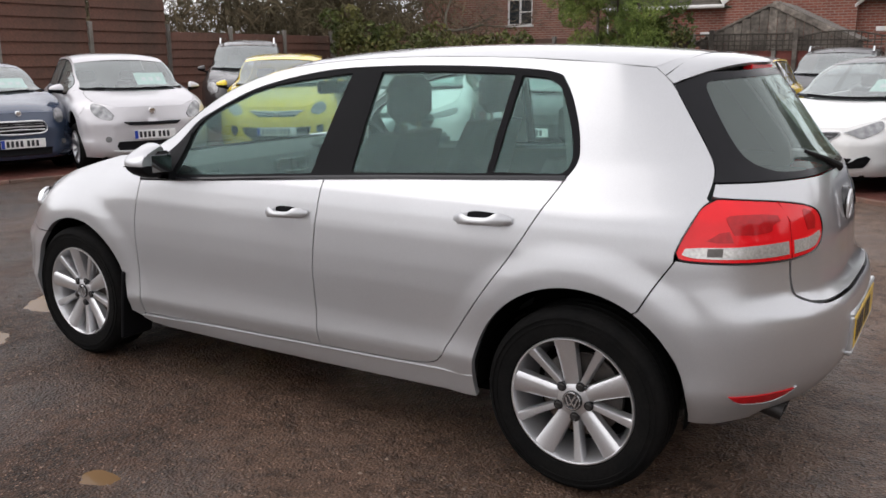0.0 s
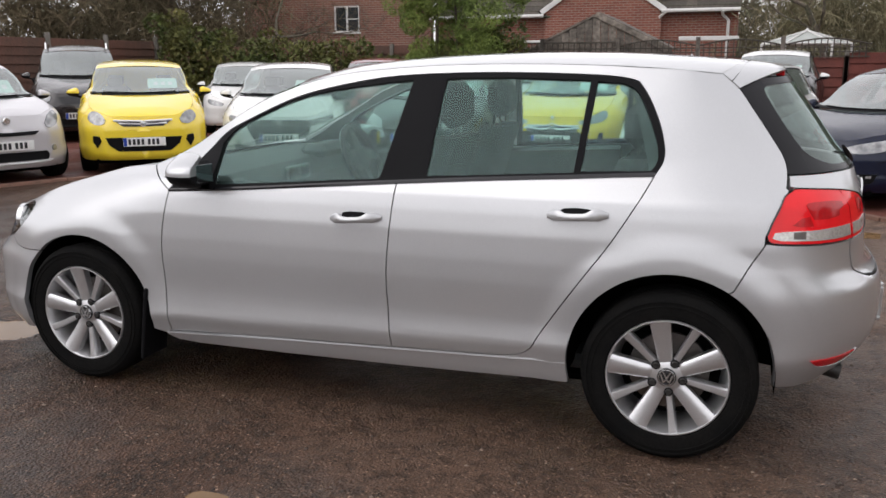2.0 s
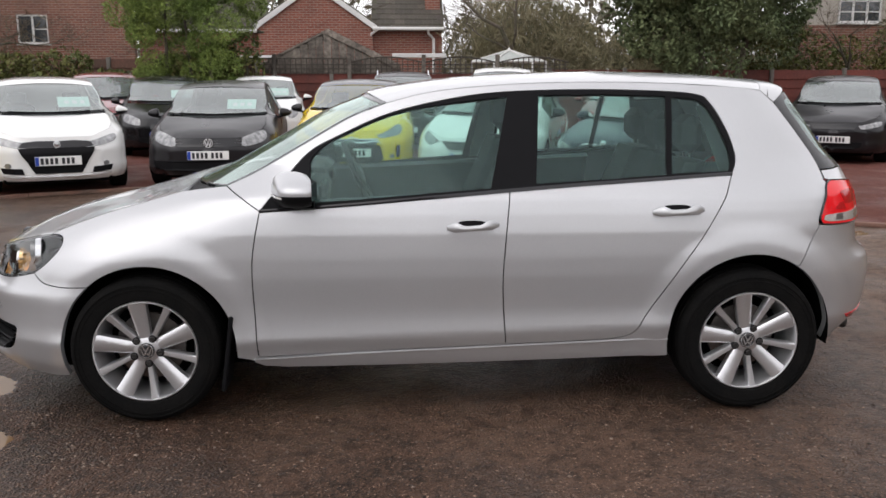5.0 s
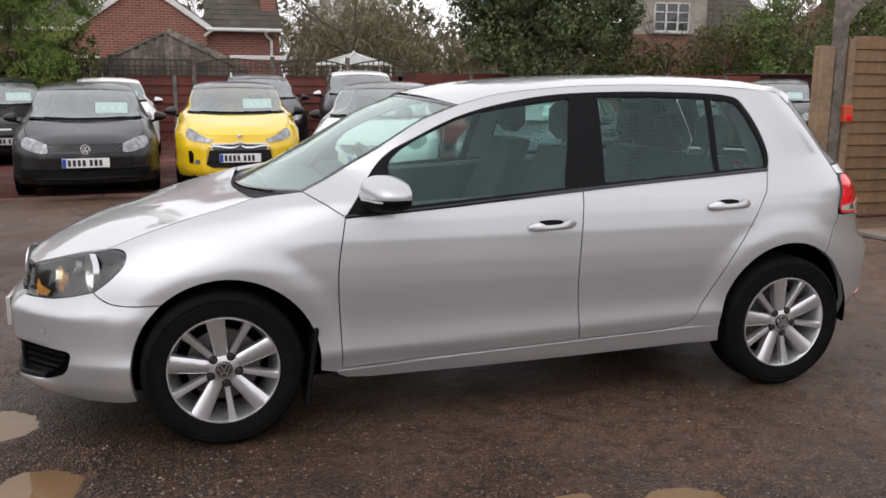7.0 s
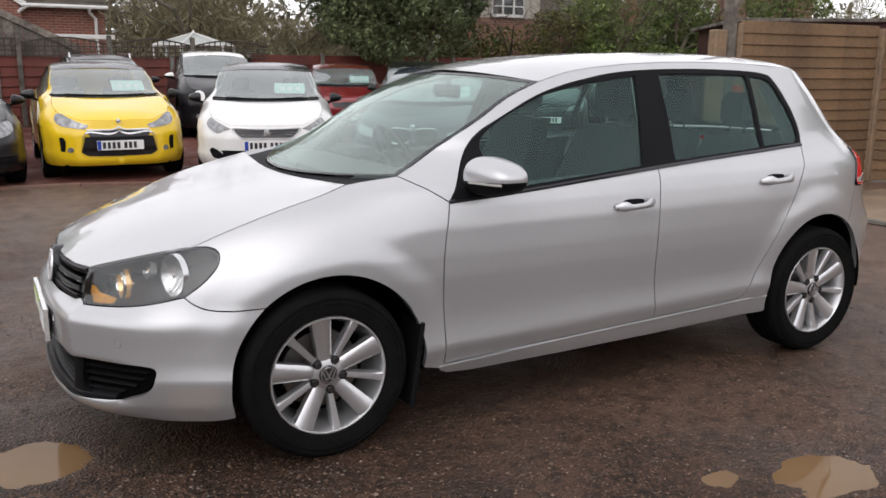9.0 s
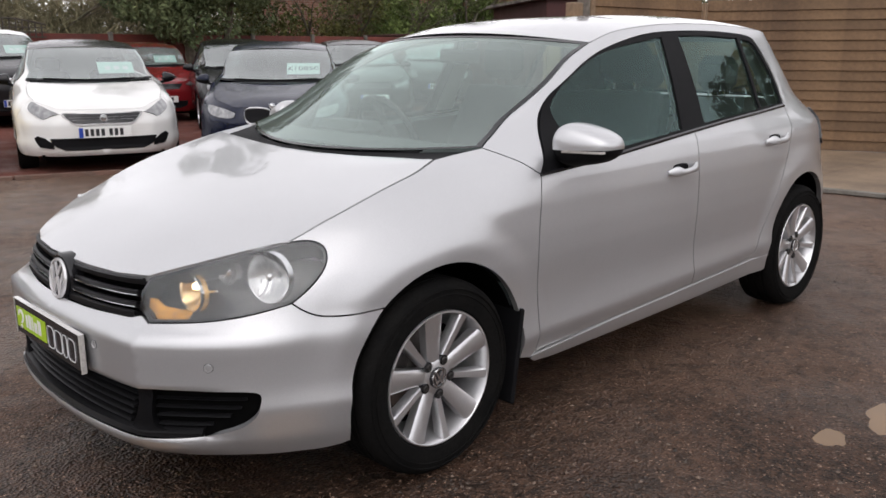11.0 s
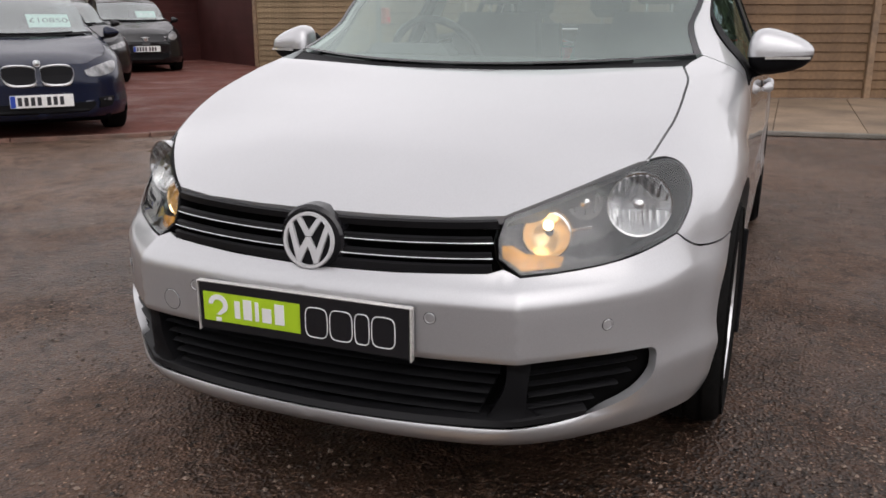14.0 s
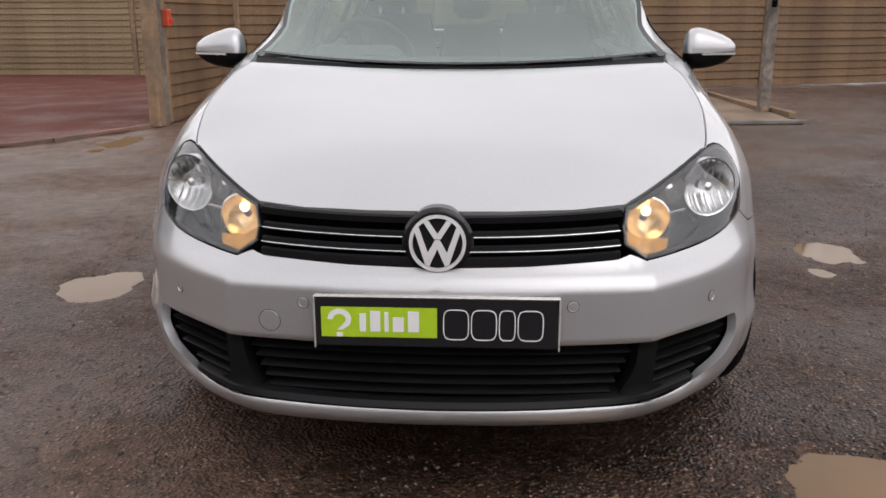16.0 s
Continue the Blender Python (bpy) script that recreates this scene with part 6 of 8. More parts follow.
parked("white hatchback with a wide black grille on gravel", WHITE_PAINT, (-4.32, 6.22), (0.40, -0.92), 1.0, 1.0, [0, 0.2, 0.45, 0.72, 0.95, 1.09, 1.45], lamps=[(L_CIVIC, LAMP_GLASS)],
       grilles=[([(0, 0.655), (0, 0.575), (0.25, 0.575), (0.42, 0.59), (0.37, 0.645), (0.2, 0.66)], GLOSS_BLACK, 0.006), ([(0, 0.575), (0, 0.285), (0.26, 0.285), (0.34, 0.43), (0.43, 0.575)], BLACK_TRIM, 0.004), ([(0.40, 0.35), (0.38, 0.28), (0.60, 0.29), (0.63, 0.36)], BLACK_TRIM, 0.004), (FOG, LAMP_GLASS, 0.008)],
       chrome=[([(0, 0.245), (0.3, 0.248), (0.6, 0.26)], 0.010)], badge=(0.615, 0.038), plate_z=0.44)
parked("dark grey hatchback with twin-slat grille on gravel", GREY_PAINT, (-2.62, 6.66), (0.08, -1.0), 1.0, 1.0, [0, 0.2, 0.43, 0.67, 0.90, 1.04, 1.395], lamps=[(L_GOLF, LAMP_GLASS)],
       grilles=[([(0, 0.692), (0, 0.575), (0.395, 0.583), (0.409, 0.612), (0.409, 0.694)], GLOSS_BLACK, 0.003), ([(0, 0.397), (0, 0.25), (0.56, 0.262), (0.70, 0.30), (0.72, 0.39), (0.52, 0.40)], BLACK_TRIM, 0.004)],
       chrome=[([(0, 0.655), (0.4, 0.66)], 0.003), ([(0, 0.622), (0.4, 0.627)], 0.003)], badge=(0.632, 0.058), plate_z=0.455)
parked("yellow hatchback with black roof and chrome chevron grille on gravel", YELLOW_PAINT, (-0.82, 7.10), (-0.02, -1.0), 0.94, 0.97, [0, 0.2, 0.45, 0.73, 0.96, 1.08, 1.41], roof=BLACK_PAINT, mirror=BLACK_PAINT, lamps=[(L_DS, LAMP_GLASS)],
       grilles=[([(0, 0.60), (0, 0.52), (0.33, 0.52), (0.37, 0.58)], GLOSS_BLACK, 0.004), ([(0, 0.53), (0, 0.31), (0.36, 0.315), (0.44, 0.36), (0.39, 0.53)], GLOSS_BLACK, 0.005), ([(0.62, 0.52), (0.60, 0.48), (0.615, 0.36), (0.655, 0.37), (0.66, 0.52)], BLACK_TRIM, 0.004), (FOG, LAMP_GLASS, 0.006)],
       chrome=[([(0, 0.625), (0.06, 0.60), (0.15, 0.595), (0.36, 0.598)], 0.009), ([(0, 0.585), (0.06, 0.558), (0.16, 0.553), (0.38, 0.562), (0.44, 0.40)], 0.008)], badge=(0.685, 0.022), plate_z=0.44)
parked("white hatchback with a dark roof and slim black grille on gravel", WHITE_PAINT, (0.70, 6.27), (-0.30, -0.95), 1.0, 1.0, [0, 0.2, 0.43, 0.68, 0.92, 1.06, 1.42], roof=BLACK_PAINT, mirror=BLACK_PAINT, lamps=[(L_308, LAMP_GLASS)],
       grilles=[([(0, 0.645), (0, 0.545), (0.27, 0.545), (0.34, 0.59), (0.38, 0.65)], GLOSS_BLACK, 0.004), ([(0, 0.40), (0, 0.265), (0.40, 0.265), (0.48, 0.31), (0.53, 0.40), (0.3, 0.40)], BLACK_TRIM, 0.004), ([(0.50, 0.34), (0.50, 0.285), (0.62, 0.30), (0.67, 0.40), (0.64, 0.43), (0.57, 0.40)], BLACK_TRIM, 0.005)],
       chrome=[([(0, 0.650), (0.2, 0.652), (0.39, 0.656), (0.34, 0.59), (0.27, 0.542), (0, 0.540)], 0.006), ([(0, 0.612), (0.33, 0.612)], 0.003), ([(0, 0.578), (0.30, 0.578)], 0.003)], badge=(0.60, 0.036), plate_z=0.445)
parked("dark blue hatchback with twin kidney grilles on red gravel", BLUE_PAINT, (2.08, 5.22), (-0.60, -0.80), 1.02, 0.99, [0, 0.2, 0.42, 0.68, 0.90, 1.04, 1.40], lamps=[(L_BMW, LAMP_GLASS)],
       grilles=[([(0.025, 0.670), (0.03, 0.548), (0.12, 0.530), (0.25, 0.540), (0.295, 0.60), (0.28, 0.675), (0.15, 0.690)], BLACK_TRIM, 0.006), ([(0, 0.36), (0, 0.26), (0.40, 0.265), (0.46, 0.32), (0.46, 0.36)], BLACK_TRIM, 0.004), ([(0.50, 0.40), (0.50, 0.29), (0.62, 0.30), (0.66, 0.40)], BLACK_TRIM, 0.004), ([(0.585, 0.385), (0.585, 0.355), (0.62, 0.355), (0.62, 0.385)], LAMP_GLASS, 0.008)],
       chrome=[([(0.022, 0.61), (0.028, 0.672), (0.15, 0.692), (0.28, 0.678), (0.298, 0.60), (0.25, 0.538), (0.12, 0.528), (0.03, 0.546), (0.022, 0.61)], 0.008), ([(0.38, 0.365), (0.56, 0.372)], 0.004)], badge=(0.705, 0.028), plate_z=0.37, text="£10850")
# second row
GR = [([(0, 0.67), (0, 0.57), (0.30, 0.575), (0.36, 0.66)], GLOSS_BLACK, 0.004), (SLOT, BLACK_TRIM, 0.004)]
KID = [([(0.025, 0.655), (0.03, 0.555), (0.12, 0.54), (0.20, 0.555), (0.225, 0.60), (0.21, 0.66), (0.12, 0.668)], GLOSS_BLACK, 0.006), (SLOT, BLACK_TRIM, 0.004)]
MPV = [0, 0.22, 0.52, 0.90, 1.16, 1.34, 1.82]
parked("brown-black people carrier with roof rails behind the front row", BROWN_PAINT, (-9.85, 8.75), (0.66, -0.75), 1.05, 1.02, MPV, lamps=[(L_CORSA, LAMP_GLASS)], grilles=GR, card=False, rails=True, plate_z=0.5)
parked("white hatchback with twin grilles behind the front row", WHITE_PAINT, (-7.9, 11.1), (0.5, -0.86), 1.0, 1.0, None, lamps=[(L_BMW, LAMP_GLASS)], grilles=KID)
parked("faded red hatchback behind the front row", RED_PAINT, (-5.6, 12.3), (0.35, -0.93), 0.98, 1.0, [0, 0.2, 0.46, 0.74, 1.0, 1.15, 1.55], lamps=[(L_CORSA, LAMP_GLASS)], grilles=GR, card=False)
parked("black hatchback with a large grille behind the front row", BLACK_PAINT, (-4.35, 11.2), (0.22, -0.97), 1.0, 1.0, None, lamps=[(L_GOLF, LAMP_GLASS)], grilles=[([(0, 0.69), (0, 0.36), (0.18, 0.36), (0.25, 0.5), (0.22, 0.69)], GLOSS_BLACK, 0.004), (SLOT, BLACK_TRIM, 0.004)], chrome=[([(0, 0.60), (0.10, 0.60)], 0.02)])
parked("white small hatchback behind the front row", WHITE_PAINT, (-2.75, 12.2), (0.12, -0.99), 0.86, 0.95, [0, 0.2, 0.48, 0.78, 1.0, 1.12, 1.48], lamps=[(L_CORSA, LAMP_GLASS)], grilles=GR)
parked("dark grey estate car with bright roof rails behind the front row", GREY_PAINT, (-0.05, 12.4), (0.0, -1.0), 1.05, 1.0, [0, 0.2, 0.48, 0.78, 1.04, 1.18, 1.56], lamps=[(L_CIVIC, LAMP_GLASS)], grilles=GR, rails=True, card=False)
parked("dark grey supermini with a white roof and round lamps", GREY_PAINT, (1.85, 12.25), (-0.12, -0.99), 0.98, 1.0, [0, 0.22, 0.52, 0.86, 1.12, 1.26, 1.66], roof=WHITE_PAINT, mirror=WHITE_PAINT, lamps=[([(0.50 + 0.085 * math.cos(a), 0.66 + 0.075 * math.sin(a)) for a in np.linspace(0, 6.283, 13)[:-1]], WHITE_PRINT)], grilles=[(SLOT, BLACK_TRIM, 0.004), (FOG, LAMP_GLASS, 0.006)], chrome=[([(0, 0.66), (0.2, 0.66)], 0.012)])
parked("dark red hatchback with a price card behind the front row", RED_PAINT, (4.0, 11.6), (-0.30, -0.95), 0.98, 1.0, [0, 0.2, 0.46, 0.72, 0.96, 1.08, 1.42], lamps=[(L_308, LAMP_GLASS)], grilles=GR)
parked("black hatchback on red gravel behind the front row", BLACK_PAINT, (4.25, 8.95), (-0.42, -0.91), 1.0, 1.0, None, lamps=[(L_GOLF, LAMP_GLASS)], grilles=GR, badge=(0.632, 0.05))
parked("grey hatchback behind the dark blue one", GREY_PAINT, (7.0, 9.4), (-0.50, -0.87), 1.0, 1.0, None, lamps=[(L_CIVIC, LAMP_GLASS)], grilles=GR, card=False)
parked("black compact hatchback with chrome grille bars on red gravel", BLACK_PAINT, (10.2, 11.0), (-0.62, -0.78), 0.98, 0.98, [0, 0.2, 0.47, 0.76, 1.0, 1.13, 1.52], lamps=[(L_CORSA, LAMP_GLASS)], grilles=[([(0, 0.67), (0, 0.56), (0.40, 0.565), (0.46, 0.66)], GLOSS_BLACK, 0.004), (SLOT, BLACK_TRIM, 0.004)],
       chrome=[([(0, 0.645), (0.42, 0.65)], 0.008), ([(0, 0.59), (0.40, 0.595)], 0.008)], badge=(0.615, 0.04), plate_z=0.48)


# ---- ground ----
PUDDLES = [(0.19, -1.77, 0.22, 0.17), (-0.15, -1.60, 0.08, 0.05), (-2.25, -0.37, 0.20, 0.19), (-1.97, -1.04, 0.18, 0.20), (-0.51, 1.56, 0.24, 0.18),
           (3.6, 3.4, 0.8, 0.16), (2.3, 3.95, 0.4, 0.12), (0.9, 5.6, 0.7, 0.10)]


def tarmac(name, dark, wet, red, mud, sheen=0.50, rough=(0.62, 0.28)):
    """Worn wet tarmac: stones in a dark binder, damp and drier patches, a brown film."""
    m, n, l, out = node_mat(name)
    p = n.new("ShaderNodeBsdfPrincipled")
    l.new(p.outputs[0], out.inputs["Surface"])
    tc = n.new("ShaderNodeTexCoord")
    vec = tc.outputs["Object"]

    def noise_tex(scale, detail=4, kind="ShaderNodeTexNoise"):
        t = n.new(kind)
        t.inputs["Scale"].default_value = scale
        if "Detail" in t.inputs:
            t.inputs["Detail"].default_value = detail
        l.new(vec, t.inputs["Vector"])
        return t

    def ramp(src, lo, hi, a=0.0, b=1.0):
        r = n.new("ShaderNodeMapRange")
        r.inputs["From Min"].default_value, r.inputs["From Max"].default_value = lo, hi
        r.inputs["To Min"].default_value, r.inputs["To Max"].default_value = a, b
        l.new(src, r.inputs["Value"])
        return r.outputs[0]

    def mix(fac, a, b):
        x = n.new("ShaderNodeMix")
        x.data_type = "RGBA"
        l.new(fac, x.inputs[0])
        for s, v in ((6, a), (7, b)):
            if isinstance(v, tuple):
                x.inputs[s].default_value = (*v, 1)
            else:
                l.new(v, x.inputs[s])
        return x.outputs[2]

    stones, lumps = noise_tex(88, 0, "ShaderNodeTexVoronoi"), noise_tex(27, 0, "ShaderNodeTexVoronoi")
    patch, broad, grit, film = noise_tex(1.3, 6), noise_tex(0.45, 5), noise_tex(130, 3), noise_tex(5.5, 5)
    col = mix(ramp(stones.outputs["Color"], 0.32, 0.85), dark, wet)
    gaps = mix(ramp(stones.outputs["Distance"], 0.40, 0.80, 0.0, 0.7), (1.0, 1.0, 1.0), (0.25, 0.25, 0.25))
    times = n.new("ShaderNodeMix")
    times.data_type, times.blend_type = "RGBA", "MULTIPLY"
    times.inputs[0].default_value = 1.0
    l.new(col, times.inputs[6])
    l.new(gaps, times.inputs[7])
    col = times.outputs[2]
    col = mix(ramp(lumps.outputs["Color"], 0.55, 0.9, 0.0, 0.6), col, wet)
    col = mix(ramp(film.outputs["Fac"], 0.45, 0.68, 0.0, 0.75), col, red)
    col = mix(ramp(patch.outputs["Fac"], 0.46, 0.60, 0.0, 0.55), col, dark)
    col = mix(ramp(grit.outputs["Fac"], 0.68, 0.74, 0.0, 0.7), col, tuple(min(0.4, 3.6 * c) for c in wet))
    col = mix(ramp(broad.outputs["Fac"], 0.45, 0.65, 0.0, 0.4), col, tuple(1.15 * c for c in wet))
    # a pale film of dried mud, thicker towards the gravel bay
    edge = n.new("ShaderNodeMath")
    edge.operation = "MULTIPLY_ADD"
    edge.inputs[1].default_value = 3.2
    along = n.new("ShaderNodeVectorMath")
    along.operation = "DOT_PRODUCT"
    along.inputs[1].default_value = (0.35, 0.42, 0.0)
    l.new(vec, along.inputs[0])
    l.new(broad.outputs["Fac"], edge.inputs[0])
    l.new(along.outputs["Value"], edge.inputs[2])
    film_mask = n.new("ShaderNodeMath")
    film_mask.operation = "MULTIPLY"
    l.new(ramp(edge.outputs[0], 0.9, 4.0), film_mask.inputs[0])
    l.new(ramp(film.outputs["Fac"], 0.30, 0.60, 0.45, 0.9), film_mask.inputs[1])
    col = mix(film_mask.outputs[0], col, mud)
    clod = noise_tex(13, 7)
    col = mix(ramp(clod.outputs["Fac"], 0.50, 0.62, 0.0, 0.5), col, dark)
    pits, chips = noise_tex(48, 2), noise_tex(90, 2)
    col = mix(ramp(pits.outputs["Fac"], 0.39, 0.31, 0.0, 0.9), col, dark)
    col = mix(ramp(chips.outputs["Fac"], 0.64, 0.71, 0.0, 0.8), col, tuple(2.1 * c for c in mud))
    l.new(col, p.inputs["Base Color"])
    l.new(ramp(patch.outputs["Fac"], 0.38, 0.62, *rough), p.inputs["Roughness"])
    l.new(ramp(patch.outputs["Fac"], 0.40, 0.62, sheen * 0.55, sheen), p.inputs["Specular IOR Level"])
    b1, b2 = n.new("ShaderNodeBump"), n.new("ShaderNodeBump")
    b1.inputs["Strength"].default_value, b1.inputs["Distance"].default_value = 1.0, 0.0065
    b2.inputs["Strength"].default_value, b2.inputs["Distance"].default_value = 0.6, 0.018
    l.new(stones.outputs["Distance"], b1.inputs["Height"])
    big = noise_tex(34, 6)
    l.new(big.outputs["Fac"], b2.inputs["Height"])
    l.new(b1.outputs[0], b2.inputs["Normal"])
    l.new(b2.outputs[0], p.inputs["Normal"])
    return m


TARMAC = tarmac("wet_brown_tarmac", (0.011, 0.0065, 0.004), (0.100, 0.056, 0.036), (0.062, 0.031, 0.019), (0.19, 0.125, 0.090))
GRAVEL = tarmac("red_wet_gravel", (0.065, 0.025, 0.021), (0.20, 0.082, 0.064), (0.145, 0.054, 0.042), (0.165, 0.066, 0.052), 0.15, (0.8, 0.45))
PUDDLE = surface("muddy_puddle_water", (0.20, 0.122, 0.062), 0.05, vary=0.12, grain=6, stain=3, rough_vary=0.02, spec=0.14)
EDGING = surface("worn_timber_edging", (0.20, 0.105, 0.075), 0.6, vary=0.2, grain=40, stain=4, second=(0.12, 0.08, 0.06), bump=0.3, bump_scale=80, piece=0.2)


def ground_height(x, y):
    v = Vector((x, y, 0))
    near = max(0.0, 1 - max(abs(x + 0.5) - 3.5, abs(y + 1.0) - 4.0, 0) / 2.5)
    h = near * (0.008 * noise.noise(v * 2.1) + 0.0055 * noise.noise(v * 7.0 + Vector((3, 1, 0))) + 0.0040 * noise.noise(v * 19.0)) - 0.004
    for px, py, rx, ry in PUDDLES:
        d = math.hypot((x - px) / rx, (y - py) / ry) + 0.30 * noise.noise(v * 4.0 + Vector((px, py, 2))) + 0.22 * noise.noise(v * 11.0 + Vector((py, px, 4))) + 0.12 * noise.noise(v * 27.0)
        k = min(1.0, max(0.0, 1.35 - d) / 0.6)
        h = h * (1 - 0.85 * k) - 0.020 * k * k
    return h


def lines(lo, hi, step, far):
    mid = list(np.arange(lo, hi + 1e-6, step))
    a, b = [], []
    s, x = step, lo
    while x > -far:
        s *= 1.25
        x -= s
        a.append(x)
    s, x = step, hi
    while x < far:
        s *= 1.25
        x += s
        b.append(x)
    return a[::-1] + mid + b


gx, gy = lines(-4.2, 2.6, 0.034, 320), lines(-4.2, 2.2, 0.034, 320)
rows = [[(x, y, ground_height(x, y)) for x in gx] for y in gy]
ground = part("ground", Geo().grid(rows).mesh("ground", 0), TARMAC, None)
ground.data.shade_smooth()
tagged(ground, "wet brown worn tarmac with puddles and loose grit", "ground", kind="structure")
for px, py, rx, ry in PUDDLES:
    ring = [[(px + rx * k * math.cos(a), py + ry * k * math.sin(a), -0.0125) for a in np.linspace(0, 2 * math.pi, 41)] for k in (1.35, 0.8, 0.01)]
    w = part("puddle", Geo().grid(ring).mesh("puddle", 0), PUDDLE, None)
    tagged(w, "shallow muddy brown puddle on tarmac", "puddle", "puddles")

KERB = curve([(-8.6, -3.5), (-7.6, 0.2), (-7.15, 2.6), (-6.45, 4.5), (-5.2, 5.95), (-3.8, 6.75), (-1.9, 7.05), (-0.6, 6.7), (1.5, 5.95), (2.45, 5.0), (3.1, 4.35), (4.2, 3.68), (5.1, 3.35)], 8)
lot = KERB + [(7.6, 3.3), (13.0, 3.6), (18, 4), (18, 17.6), (-15, 17.6), (-15, -3.5)]
v2, tri, loops = fill(lot, 0.7)
hz = [0.004 + 0.010 * noise.noise(Vector((x * 1.3, y * 1.3, 5))) * (0.0 if i in loops[0] else 1.0) + 0.006 for i, (x, y) in enumerate(v2)]
lot_ob = part("gravel_lot", Geo().add([(x, y, z) for (x, y), z in zip(v2, hz)], [tuple(t) for t in tri.tolist()]).mesh("gravel_lot", 0), GRAVEL, None)
lot_ob.data.shade_smooth()
tagged(lot_ob, "damp red gravel parking bay", "gravel", kind="structure")
kerb = tagged(thing("kerb", "low worn timber edging round the gravel bay", "kerb"), kind="structure")
ln = [0.0]
for a, b in zip(KERB[:-1], KERB[1:]):
    ln.append(ln[-1] + math.dist(a, b))
s = 0.0
while s < ln[-1] - 0.2:
    e = min(s + 1.2, ln[-1])
    a, b = [np.array([np.interp(q, ln, [k[0] for k in KERB]), np.interp(q, ln, [k[1] for k in KERB])]) for q in (s, e - 0.012)]
    d = b - a
    part("edging_board", Geo().box((0, -0.028, -0.05), (float(np.linalg.norm(d)), 0.028, 0.034 + 0.006 * random.random()), 0.006, Matrix.Translation((*a, 0)) @ Matrix.Rotation(math.atan2(d[1], d[0]), 4, "Z")), EDGING, kerb)
    s = e

# loose stones near the car
STONE = surface("loose_grit", (0.085, 0.058, 0.042), 0.5, vary=0.3, island=0.85, second=(0.13, 0.098, 0.075))
st = Geo()
rnd = random.Random(4)
for k in range(44000):
    # a thinner spread all round, and a coarser one over the broken ground before the car
    coarse = k >= 26000
    x, y = (rnd.uniform(-4.2, -1.3), rnd.uniform(-2.6, 1.7)) if coarse else (rnd.uniform(-4.2, 2.4), rnd.uniform(-3.9, 1.9))
    if noise.noise(Vector((x * 1.2, y * 1.2, 9))) < rnd.uniform(-0.9, 0.45) or (abs(x) < 1.9 and abs(y) < 0.7):
        continue
    if coarse and noise.noise(Vector((x * 3.1, y * 3.1, 2))) < rnd.uniform(-0.3, 0.5):
        continue
    r = 0.0024 + 0.0052 * rnd.random() ** 3 if coarse else 0.0020 + 0.0055 * rnd.random() ** 4
    z = ground_height(x, y) + r * 0.25
    a = rnd.uniform(0, 6.28)
    vs = [(x + r * 1.3 * math.cos(a + k * 1.5708) * rnd.uniform(0.7, 1.3), y + r * 1.3 * math.sin(a + k * 1.5708) * rnd.uniform(0.7, 1.3), z) for k in range(4)] + [(x, y, z + r * rnd.uniform(0.5, 0.9)), (x, y, z - r)]
    st.add(vs, [(0, 1, 4), (1, 2, 4), (2, 3, 4), (3, 0, 4), (1, 0, 5), (2, 1, 5), (3, 2, 5), (0, 3, 5)])
grit = part("loose_grit", st.mesh("loose_grit", 0), STONE, None)
tagged(grit, "loose pale and dark grit scattered on the tarmac", "grit", kind="stuff")

# ---- fences and sheds ----
TIMBER = surface("weathered_tan_boards", (0.185, 0.108, 0.052), 0.7, vary=0.18, grain=22, stain=1.6, second=(0.10, 0.056, 0.028), bump=0.35, bump_scale=70, piece=0.16)
PALE_TIMBER = surface("pale_grey_tan_boards", (0.26, 0.185, 0.105), 0.75, vary=0.16, grain=22, stain=1.6, second=(0.19, 0.135, 0.075), bump=0.35, bump_scale=70, piece=0.14)
RED_BOARD = surface("red_brown_fence_boards", (0.16, 0.032, 0.020), 0.7, vary=0.18, grain=20, stain=1.2, second=(0.10, 0.026, 0.018), bump=0.3, bump_scale=70, piece=0.12)
DULL_RED = surface("dull_red_brown_boards", (0.125, 0.052, 0.033), 0.75, vary=0.2, grain=20, stain=1.0, second=(0.080, 0.042, 0.028), bump=0.3, bump_scale=70, piece=0.12)
DEEP_RED = surface("deep_red_shed_boards", (0.065, 0.016, 0.014), 0.6, vary=0.15, grain=20, stain=1.2, bump=0.3, bump_scale=60, piece=0.12)
GREY_WOOD = surface("grey_weathered_wood", (0.20, 0.172, 0.145), 0.85, vary=0.35, grain=14, stain=3.0, second=(0.07, 0.06, 0.05), bump=0.4, bump_scale=60, piece=0.25)
POST_WOOD = surface("tan_fence_post", (0.26, 0.17, 0.10), 0.7, vary=0.2, grain=16, stain=2.5, second=(0.17, 0.12, 0.08), bump=0.3, bump_scale=60)
CONCRETE = surface("grey_concrete", (0.20, 0.185, 0.165), 0.85, vary=0.15, grain=40, stain=3, second=(0.13, 0.12, 0.10), bump=0.3, bump_scale=90)


